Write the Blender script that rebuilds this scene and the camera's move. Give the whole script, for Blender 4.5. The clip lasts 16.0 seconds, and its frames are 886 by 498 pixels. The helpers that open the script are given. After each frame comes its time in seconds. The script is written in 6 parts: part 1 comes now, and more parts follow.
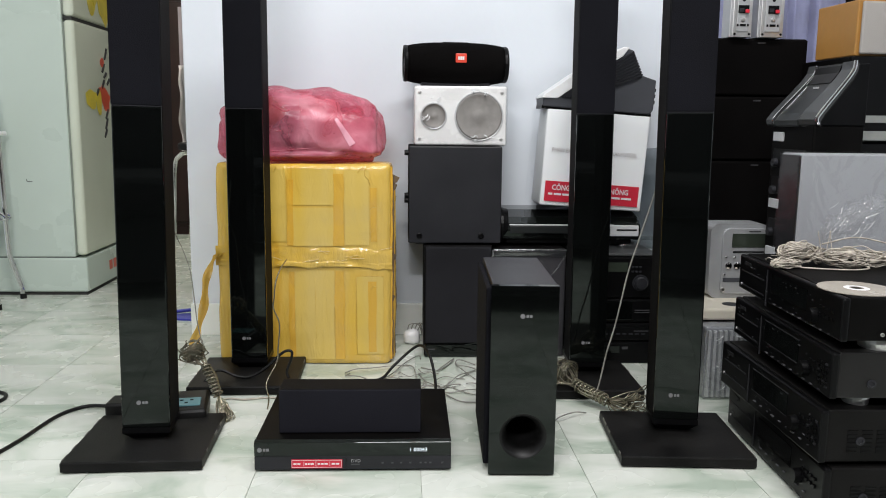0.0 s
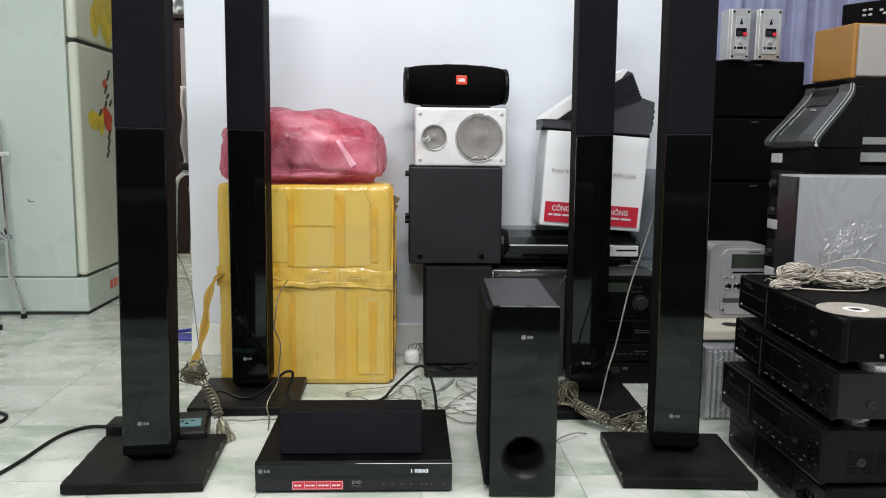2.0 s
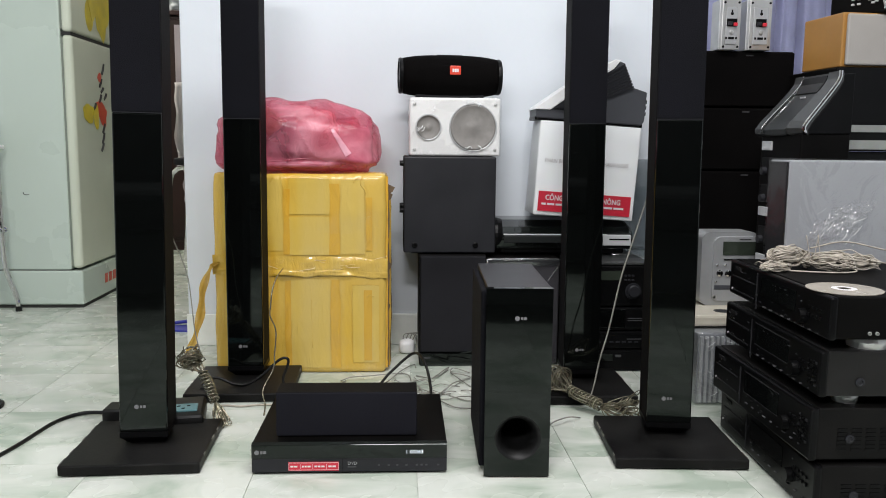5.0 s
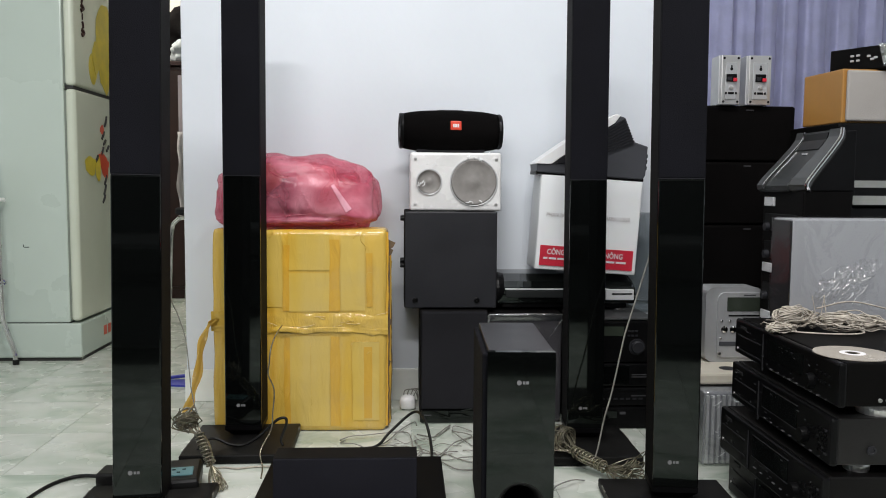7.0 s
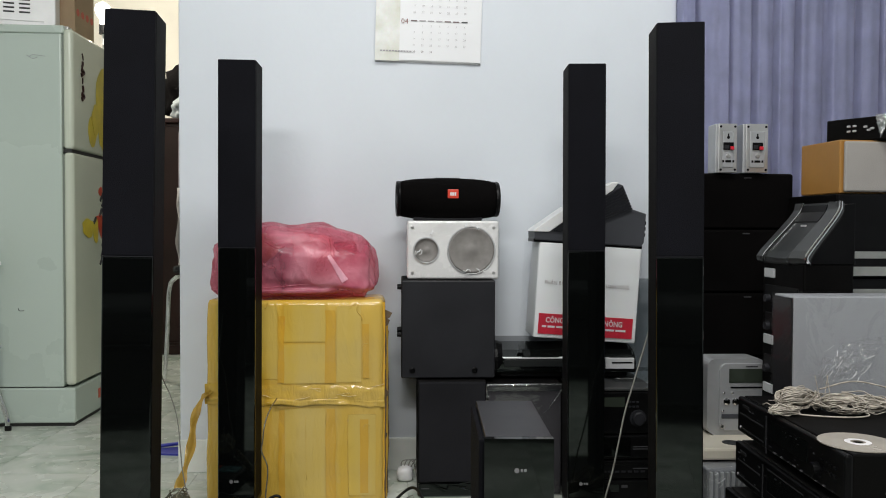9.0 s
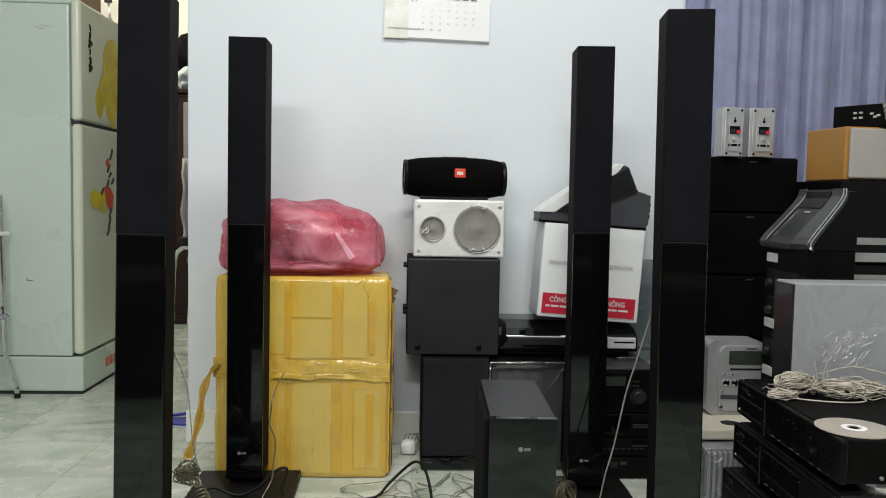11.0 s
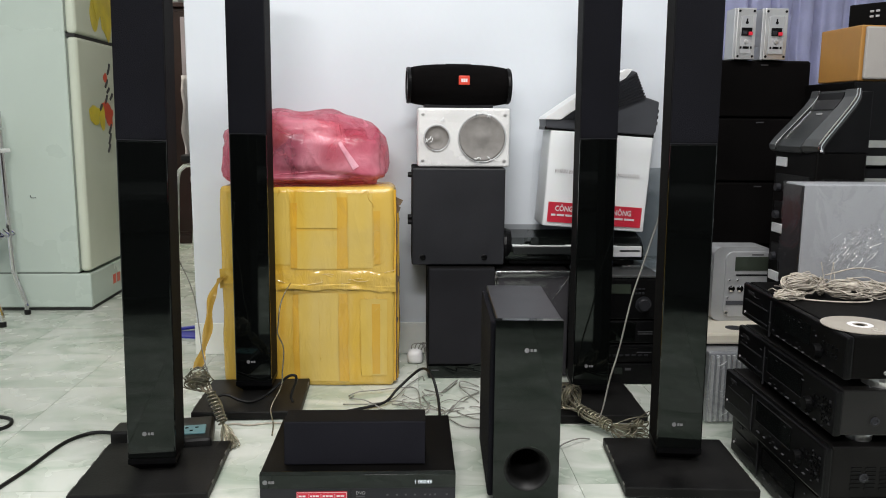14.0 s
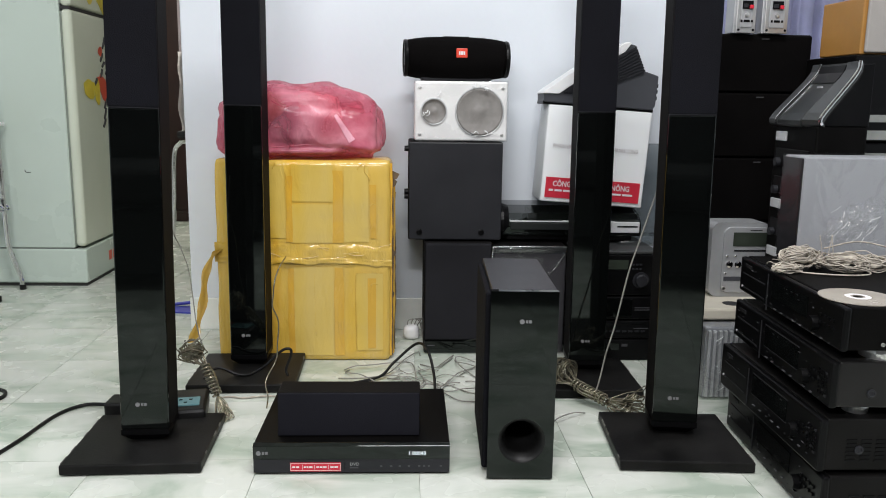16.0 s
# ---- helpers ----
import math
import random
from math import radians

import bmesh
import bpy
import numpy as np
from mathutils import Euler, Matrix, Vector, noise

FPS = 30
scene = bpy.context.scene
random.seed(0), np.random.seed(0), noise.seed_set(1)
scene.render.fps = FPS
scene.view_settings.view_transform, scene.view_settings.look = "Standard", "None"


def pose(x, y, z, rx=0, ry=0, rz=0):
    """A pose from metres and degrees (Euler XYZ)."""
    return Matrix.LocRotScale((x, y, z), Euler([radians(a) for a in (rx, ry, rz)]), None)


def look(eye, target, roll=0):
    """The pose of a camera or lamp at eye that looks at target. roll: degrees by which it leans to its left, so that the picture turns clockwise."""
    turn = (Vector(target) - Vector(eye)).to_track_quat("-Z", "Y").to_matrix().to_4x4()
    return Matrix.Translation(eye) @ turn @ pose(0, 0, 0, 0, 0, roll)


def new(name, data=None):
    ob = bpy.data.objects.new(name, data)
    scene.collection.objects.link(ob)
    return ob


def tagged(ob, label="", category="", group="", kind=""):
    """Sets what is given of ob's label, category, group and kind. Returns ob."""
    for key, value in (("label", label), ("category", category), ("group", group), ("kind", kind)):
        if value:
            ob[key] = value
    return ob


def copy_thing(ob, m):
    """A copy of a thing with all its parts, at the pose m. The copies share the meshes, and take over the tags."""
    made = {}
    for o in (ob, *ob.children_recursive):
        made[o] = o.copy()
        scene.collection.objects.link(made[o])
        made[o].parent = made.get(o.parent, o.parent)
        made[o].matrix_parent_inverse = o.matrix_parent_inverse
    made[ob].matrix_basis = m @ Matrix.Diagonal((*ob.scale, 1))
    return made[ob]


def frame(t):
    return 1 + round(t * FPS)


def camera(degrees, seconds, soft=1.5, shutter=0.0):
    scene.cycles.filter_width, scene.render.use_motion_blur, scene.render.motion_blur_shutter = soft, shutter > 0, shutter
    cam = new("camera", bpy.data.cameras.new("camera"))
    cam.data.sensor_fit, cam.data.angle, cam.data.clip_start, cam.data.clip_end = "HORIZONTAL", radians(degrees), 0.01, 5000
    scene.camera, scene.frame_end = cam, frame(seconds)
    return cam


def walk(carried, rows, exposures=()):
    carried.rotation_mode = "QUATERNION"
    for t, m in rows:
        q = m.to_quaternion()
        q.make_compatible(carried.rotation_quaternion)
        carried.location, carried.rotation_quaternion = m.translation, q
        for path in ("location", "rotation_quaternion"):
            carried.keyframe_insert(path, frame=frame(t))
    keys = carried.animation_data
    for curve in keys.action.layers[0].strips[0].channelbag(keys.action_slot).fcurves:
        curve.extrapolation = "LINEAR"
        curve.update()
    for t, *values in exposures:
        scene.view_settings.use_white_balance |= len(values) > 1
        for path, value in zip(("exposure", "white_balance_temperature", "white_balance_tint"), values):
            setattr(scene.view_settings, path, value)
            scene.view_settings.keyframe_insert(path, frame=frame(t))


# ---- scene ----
cam = camera(58.0, 16.0, soft=1.0)
PATH = [
    (0, (0.121, 0.078, 0.636), (0.223, 2.051, 0.325), 0.6),
    (0.5, (0.123, 0.076, 0.64), (0.22, 2.051, 0.339), 0.5),
    (1, (0.121, 0.071, 0.642), (0.219, 2.05, 0.365), 0.7),
    (1.5, (0.118, 0.072, 0.643), (0.22, 2.051, 0.372), 0.7),
    (2, (0.118, 0.071, 0.642), (0.221, 2.05, 0.377), 0.6),
    (2.5, (0.12, 0.069, 0.644), (0.221, 2.048, 0.379), 0.5),
    (3, (0.12, 0.066, 0.641), (0.227, 2.045, 0.378), 0.4),
    (3.5, (0.123, 0.064, 0.638), (0.229, 2.043, 0.373), 0.4),
    (4, (0.13, 0.063, 0.625), (0.234, 2.043, 0.36), 0.3),
    (4.2, (0.126, 0.051, 0.61), (0.236, 2.031, 0.346), 0.3),
    (6.3, (0.113, 0.052, 0.607), (0.227, 2.036, 0.383), 0.8),
    (6.5, (0.119, 0.057, 0.606), (0.229, 2.044, 0.401), 0.8),
    (6.7, (0.12, 0.063, 0.622), (0.231, 2.052, 0.413), 0.6),
    (6.8, (0.12, 0.067, 0.629), (0.231, 2.056, 0.425), 0.6),
    (6.9, (0.121, 0.07, 0.637), (0.232, 2.06, 0.451), 0.5),
    (7, (0.121, 0.073, 0.645), (0.233, 2.064, 0.487), 0.4),
    (7.1, (0.123, 0.078, 0.654), (0.235, 2.07, 0.525), 0.3),
    (7.2, (0.125, 0.082, 0.663), (0.238, 2.075, 0.562), 0.2),
    (7.3, (0.126, 0.087, 0.672), (0.24, 2.081, 0.594), 0.2),
    (7.4, (0.128, 0.091, 0.681), (0.243, 2.086, 0.616), 0.1),
    (7.5, (0.13, 0.096, 0.69), (0.245, 2.092, 0.637), 0.0),
    (7.75, (0.131, 0.096, 0.702), (0.245, 2.092, 0.656), 0.1),
    (8, (0.132, 0.096, 0.715), (0.245, 2.092, 0.665), 0.1),
    (8.2, (0.132, 0.096, 0.715), (0.245, 2.092, 0.664), 0.1),
    (10.3, (0.134, 0.081, 0.729), (0.233, 2.076, 0.645), 0.5),
    (10.5, (0.118, 0.077, 0.735), (0.23, 2.071, 0.622), 0.7),
    (11, (0.117, 0.074, 0.739), (0.224, 2.067, 0.612), 1.1),
    (11.5, (0.115, 0.075, 0.732), (0.22, 2.068, 0.604), 1.0),
    (12, (0.112, 0.077, 0.726), (0.218, 2.069, 0.584), 0.8),
    (12.1, (0.112, 0.077, 0.725), (0.218, 2.068, 0.576), 0.8),
    (12.2, (0.113, 0.078, 0.723), (0.217, 2.066, 0.557), 0.8),
    (12.3, (0.113, 0.078, 0.722), (0.217, 2.065, 0.532), 0.7),
    (12.4, (0.114, 0.079, 0.72), (0.216, 2.063, 0.508), 0.7),
    (12.5, (0.114, 0.079, 0.719), (0.216, 2.062, 0.485), 0.7),
    (12.7, (0.114, 0.08, 0.715), (0.216, 2.062, 0.463), 0.7),
    (12.85, (0.115, 0.081, 0.713), (0.217, 2.061, 0.448), 0.6),
    (13, (0.115, 0.082, 0.71), (0.217, 2.061, 0.439), 0.6),
    (13.5, (0.115, 0.083, 0.708), (0.217, 2.059, 0.411), 0.5),
    (14, (0.116, 0.084, 0.702), (0.214, 2.056, 0.384), 0.5),
    (14.5, (0.115, 0.086, 0.699), (0.211, 2.055, 0.362), 0.6),
    (15, (0.12, 0.088, 0.689), (0.218, 2.055, 0.337), 0.8),
    (15.5, (0.122, 0.09, 0.684), (0.22, 2.055, 0.326), 0.8),
    (16, (0.124, 0.093, 0.677), (0.224, 2.058, 0.318), 0.8),
]
walk(cam, [(t, look(eye, target, roll)) for t, eye, target, roll in PATH],
     exposures=[(0.0, 0.24, 6400, 11), (6.5, 0.22, 6420, 11), (7.0, 0.09, 6450, 11), (7.5, -0.16, 6470, 11), (8.0, -0.24, 6480, 10.5), (8.2, -0.25, 6480, 10),
                (10.3, -0.11, 6620, 6.5), (11.0, -0.06, 6660, 5.5), (12.0, -0.09, 6660, 6), (12.3, -0.05, 6660, 6.5), (12.6, 0.13, 6600, 9), (13.5, 0.22, 6550, 10), (16.0, 0.22, 6370, 11)])

# ---- world and light ----
world = bpy.data.worlds.new("world")
scene.world = world
world.use_nodes = True
world.node_tree.nodes["Background"].inputs[0].default_value = (0.6, 0.7, 0.8, 1)
world.node_tree.nodes["Background"].inputs[1].default_value = 0.05


def lamp(name, kind, place, target, power, size_x, size_y, colour=(1, 1, 1)):
    data = bpy.data.lights.new(name, kind)
    data.energy, data.color = power, colour
    if kind == "AREA":
        data.shape, data.size, data.size_y = "RECTANGLE", size_x, size_y
    else:
        data.shadow_soft_size = size_x
    ob = new(name, data)
    ob.matrix_world = look(place, target)
    return ob


# fluorescent tube high on the side behind the camera, an added unseen fill under the ceiling, and a bulb in the far
# room
lamp("tube_light", "AREA", (-0.30, -0.95, 2.22), (0.25, 2.2, 0.5), 53, 1.5, 0.20, (0.985, 0.970, 0.960))
lamp("ceiling_light", "AREA", (0.5, 0.75, 2.80), (0.5, 0.9, 0.0), 52, 1.3, 0.30, (0.985, 0.970, 0.960))
lamp("far_room_bulb", "POINT", (-1.45, 4.50, 1.90), (0, 0, 0), 48, 0.06, 0, (1.0, 0.93, 0.80))


# ---- materials ----
def material(name, colour, rough=0.5, metal=0.0, var=0.12, scale=6.0, bump=0.0, bump_scale=120.0, spec=0.5,
             second=None, mix_scale=3.0, coat=0.0, trans=0.0, emit=0.0, rough_var=0.08, sheen=0.0, object_var=0.0):
    m = bpy.data.materials.new(name)
    m.use_nodes = True
    t, ns, ln = m.node_tree, m.node_tree.nodes, m.node_tree.links
    p = ns["Principled BSDF"]
    tc = ns.new("ShaderNodeTexCoord")
    n1 = ns.new("ShaderNodeTexNoise")
    n1.inputs["Scale"].default_value, n1.inputs["Detail"].default_value = scale, 8
    ln.new(tc.outputs["Object"], n1.inputs["Vector"])
    ramp = ns.new("ShaderNodeValToRGB")
    a = [c * (1 - var) for c in colour]
    b = [min(1, c * (1 + var)) for c in (second or colour)]
    ramp.color_ramp.elements[0].color, ramp.color_ramp.elements[1].color = (*a, 1), (*b, 1)
    ramp.color_ramp.elements[0].position, ramp.color_ramp.elements[1].position = 0.34, 0.68
    ln.new(n1.outputs["Fac"], ramp.inputs["Fac"])
    # fine grain over the broad variation
    n2 = ns.new("ShaderNodeTexNoise")
    n2.inputs["Scale"].default_value, n2.inputs["Detail"].default_value = bump_scale, 4
    ln.new(tc.outputs["Object"], n2.inputs["Vector"])
    grain = ns.new("ShaderNodeMix")
    grain.data_type, grain.blend_type = "RGBA", "MULTIPLY"
    grain.inputs["Factor"].default_value = min(1.0, var)
    ln.new(ramp.outputs["Color"], grain.inputs["A"])
    ln.new(n2.outputs["Color"], grain.inputs["B"])
    ln.new(grain.outputs["Result"], p.inputs["Base Color"])
    rr = ns.new("ShaderNodeMapRange")
    rr.inputs["To Min"].default_value, rr.inputs["To Max"].default_value = max(0.02, rough - rough_var), min(1, rough + rough_var)
    ln.new(n1.outputs["Fac"], rr.inputs["Value"])
    ln.new(rr.outputs["Result"], p.inputs["Roughness"])
    p.inputs["Metallic"].default_value = metal
    p.inputs["Specular IOR Level"].default_value = spec
    p.inputs["Coat Weight"].default_value = coat
    p.inputs["Transmission Weight"].default_value = trans
    p.inputs["Sheen Weight"].default_value = sheen
    if emit:
        p.inputs["Emission Color"].default_value = (*colour, 1)
        p.inputs["Emission Strength"].default_value = emit
    if bump:
        bp = ns.new("ShaderNodeBump")
        bp.inputs["Strength"].default_value, bp.inputs["Distance"].default_value = bump, 0.002
        ln.new(n2.outputs["Fac"], bp.inputs["Height"])
        ln.new(bp.outputs["Normal"], p.inputs["Normal"])
    return m


def film_material(name, clear, tint=(1, 1, 1), rough=0.12, scale=18.0, strength=0.9):
    """Thin crinkled plastic film: mostly clear, with a glossy crumpled surface."""
    m = bpy.data.materials.new(name)
    m.use_nodes = True
    ns, ln = m.node_tree.nodes, m.node_tree.links
    ns.remove(ns["Principled BSDF"])
    out = ns["Material Output"]
    tr, gl, mx = ns.new("ShaderNodeBsdfTransparent"), ns.new("ShaderNodeBsdfGlossy"), ns.new("ShaderNodeMixShader")
    tr.inputs["Color"].default_value = (*tint, 1)
    gl.inputs["Roughness"].default_value = rough
    tc, nz, bp = ns.new("ShaderNodeTexCoord"), ns.new("ShaderNodeTexNoise"), ns.new("ShaderNodeBump")
    nz.inputs["Scale"].default_value, nz.inputs["Detail"].default_value = scale, 3
    nz.inputs["Distortion"].default_value = 1.5
    bp.inputs["Strength"].default_value, bp.inputs["Distance"].default_value = strength, 0.02
    ln.new(tc.outputs["Object"], nz.inputs["Vector"])
    ln.new(nz.outputs["Fac"], bp.inputs["Height"])
    ln.new(bp.outputs["Normal"], gl.inputs["Normal"])
    mx.inputs[0].default_value = 1 - clear
    ln.new(tr.outputs[0], mx.inputs[1]), ln.new(gl.outputs[0], mx.inputs[2])
    ln.new(mx.outputs[0], out.inputs["Surface"])
    return m


def wall_material():
    m = material("wall_paint", (0.645, 0.685, 0.73), 0.6, var=0.03, scale=1.3, bump=0.12, bump_scale=60, second=(0.68, 0.72, 0.765))
    ns, ln = m.node_tree.nodes, m.node_tree.links
    p = ns["Principled BSDF"]
    base = p.inputs["Base Color"].links[0].from_socket
    tc = ns.new("ShaderNodeTexCoord")
    nz = ns.new("ShaderNodeTexNoise")
    nz.inputs["Scale"].default_value, nz.inputs["Detail"].default_value, nz.inputs["Roughness"].default_value = 9, 10, 0.7
    ln.new(tc.outputs["Object"], nz.inputs["Vector"])
    r = ns.new("ShaderNodeValToRGB")
    r.color_ramp.elements[0].position, r.color_ramp.elements[1].position = 0.69, 0.78
    ln.new(nz.outputs["Fac"], r.inputs["Fac"])
    mx = ns.new("ShaderNodeMix")
    mx.data_type, mx.blend_type = "RGBA", "MIX"
    mx.inputs["B"].default_value = (0.52, 0.52, 0.50, 1)
    fac = ns.new("ShaderNodeMath")
    fac.operation = "MULTIPLY"
    fac.inputs[1].default_value = 0.30
    ln.new(r.outputs["Color"], fac.inputs[0])
    ln.new(fac.outputs[0], mx.inputs["Factor"])
    ln.new(base, mx.inputs["A"])
    ln.new(mx.outputs["Result"], p.inputs["Base Color"])
    return m


def tile_material():
    """Pale green marbled ceramic, glazed; each tile shifts the marbling by its own random value."""
    m = bpy.data.materials.new("floor_tile")
    m.use_nodes = True
    ns, ln = m.node_tree.nodes, m.node_tree.links
    p = ns["Principled BSDF"]
    tc, oi, add = ns.new("ShaderNodeTexCoord"), ns.new("ShaderNodeObjectInfo"), ns.new("ShaderNodeVectorMath")
    sc = ns.new("ShaderNodeMath")
    sc.operation, sc.inputs[1].default_value = "MULTIPLY", 37.0
    ln.new(oi.outputs["Random"], sc.inputs[0])
    ln.new(tc.outputs["Object"], add.inputs[0]), ln.new(sc.outputs[0], add.inputs[1])
    nz = ns.new("ShaderNodeTexNoise")
    nz.inputs["Scale"].default_value, nz.inputs["Detail"].default_value, nz.inputs["Distortion"].default_value = 3.4, 6, 1.8
    nz.inputs["Roughness"].default_value = 0.5
    mp = ns.new("ShaderNodeMapping")
    mp.inputs["Scale"].default_value, mp.inputs["Rotation"].default_value = (1, 1.8, 1), (0, 0, 0.5)
    ln.new(add.outputs[0], mp.inputs["Vector"]), ln.new(mp.outputs[0], nz.inputs["Vector"])
    r = ns.new("ShaderNodeValToRGB")
    e = r.color_ramp.elements
    e[0].position, e[0].color = 0.34, (0.37, 0.435, 0.36, 1)
    e[1].position, e[1].color = 0.62, (0.62, 0.645, 0.59, 1)
    mid = e.new(0.45)
    mid.color = (0.50, 0.545, 0.475, 1)
    ln.new(nz.outputs["Fac"], r.inputs["Fac"])
    ln.new(r.outputs["Color"], p.inputs["Base Color"])
    p.inputs["Roughness"].default_value = 0.22
    big = ns.new("ShaderNodeTexNoise")
    big.inputs["Scale"].default_value = 12
    ln.new(tc.outputs["Object"], big.inputs["Vector"])
    rr = ns.new("ShaderNodeMapRange")
    rr.inputs["To Min"].default_value, rr.inputs["To Max"].default_value = 0.24, 0.30
    ln.new(big.outputs["Fac"], rr.inputs["Value"]), ln.new(rr.outputs["Result"], p.inputs["Roughness"])
    return m


def curtain_material():
    m = material("curtain_cloth", (0.455, 0.475, 0.69), 0.85, var=0.10, scale=14, bump=0.35, bump_scale=420, spec=0.15, sheen=0.3)
    return m


def tape_material(name="packing_tape", k=1.0, rough=0.17, crumple=0.6):
    """Brown-yellow packing tape in overlapping vertical bands on carton."""
    m = bpy.data.materials.new(name)
    m.use_nodes = True
    ns, ln = m.node_tree.nodes, m.node_tree.links
    p = ns["Principled BSDF"]
    tc, mp, nz = ns.new("ShaderNodeTexCoord"), ns.new("ShaderNodeMapping"), ns.new("ShaderNodeTexNoise")
    mp.inputs["Scale"].default_value = (15, 5, 1.4)
    nz.inputs["Scale"].default_value, nz.inputs["Detail"].default_value = 1.0, 1.2
    ln.new(tc.outputs["Object"], mp.inputs["Vector"]), ln.new(mp.outputs[0], nz.inputs["Vector"])
    r = ns.new("ShaderNodeValToRGB")
    e = r.color_ramp.elements
    e[0].position, e[0].color = 0.30, (0.66, 0.42, 0.060, 1)
    e[1].position, e[1].color = 0.72, (0.66, 0.47, 0.105, 1)
    mid = e.new(0.44)
    mid.color = (0.69, 0.46, 0.065, 1)
    deep = e.new(0.36)
    deep.color = (0.69, 0.42, 0.040, 1)
    for q in e:
        q.color = (q.color[0] * 0.93, q.color[1] * k * 0.90, q.color[2] * k ** 4, 1)
    ln.new(nz.outputs["Fac"], r.inputs["Fac"])
    wr = ns.new("ShaderNodeTexNoise")
    wr.inputs["Scale"].default_value, wr.inputs["Detail"].default_value, wr.inputs["Distortion"].default_value = 9, 5, 1.0
    mp2 = ns.new("ShaderNodeMapping")
    mp2.inputs["Scale"].default_value = (3.0, 3.0, 1.0)
    ln.new(tc.outputs["Object"], mp2.inputs["Vector"]), ln.new(mp2.outputs[0], wr.inputs["Vector"])
    bp = ns.new("ShaderNodeBump")
    bp.inputs["Strength"].default_value, bp.inputs["Distance"].default_value = crumple, 0.007
    ln.new(wr.outputs["Fac"], bp.inputs["Height"]), ln.new(bp.outputs["Normal"], p.inputs["Normal"])
    ln.new(r.outputs["Color"], p.inputs["Base Color"])
    p.inputs["Roughness"].default_value, p.inputs["Specular IOR Level"].default_value = rough, 0.6
    return m


def bag_material(name="pink_bag_film", dark=(0.50, 0.085, 0.145, 1), light=(0.78, 0.28, 0.36, 1), solid=0.56):
    m = bpy.data.materials.new(name)
    m.use_nodes = True
    ns, ln = m.node_tree.nodes, m.node_tree.links
    p = ns["Principled BSDF"]
    tc, nz = ns.new("ShaderNodeTexCoord"), ns.new("ShaderNodeTexNoise")
    nz.inputs["Scale"].default_value, nz.inputs["Detail"].default_value, nz.inputs["Distortion"].default_value = 8.0, 6, 1.2
    ln.new(tc.outputs["Object"], nz.inputs["Vector"])
    r = ns.new("ShaderNodeValToRGB")
    e = r.color_ramp.elements
    e[0].position, e[0].color = 0.35, dark
    e[1].position, e[1].color = 0.66, light
    ln.new(nz.outputs["Fac"], r.inputs["Fac"]), ln.new(r.outputs["Color"], p.inputs["Base Color"])
    wr = ns.new("ShaderNodeTexNoise")
    wr.inputs["Scale"].default_value, wr.inputs["Detail"].default_value, wr.inputs["Distortion"].default_value = 14, 6, 2.5
    ln.new(tc.outputs["Object"], wr.inputs["Vector"])
    bp = ns.new("ShaderNodeBump")
    bp.inputs["Strength"].default_value, bp.inputs["Distance"].default_value = 0.6, 0.008
    ln.new(wr.outputs["Fac"], bp.inputs["Height"]), ln.new(bp.outputs["Normal"], p.inputs["Normal"])
    p.inputs["Roughness"].default_value = 0.22
    tr, mx = ns.new("ShaderNodeBsdfTransparent"), ns.new("ShaderNodeMixShader")
    tr.inputs["Color"].default_value = (0.95, 0.55, 0.60, 1)
    # the film is thinner and clearer in patches
    thin, tm = ns.new("ShaderNodeTexNoise"), ns.new("ShaderNodeMapRange")
    thin.inputs["Scale"].default_value, thin.inputs["Detail"].default_value, thin.inputs["Distortion"].default_value = 9.0, 4, 0.8
    tm.inputs["From Min"].default_value, tm.inputs["From Max"].default_value = 0.35, 0.62
    tm.inputs["To Min"].default_value, tm.inputs["To Max"].default_value = solid - 0.28, solid + 0.12
    ln.new(tc.outputs["Object"], thin.inputs["Vector"]), ln.new(thin.outputs["Fac"], tm.inputs["Value"]), ln.new(tm.outputs["Result"], mx.inputs[0])
    ln.new(tr.outputs[0], mx.inputs[1]), ln.new(p.outputs[0], mx.inputs[2])
    ln.new(mx.outputs[0], ns["Material Output"].inputs["Surface"])
    return m


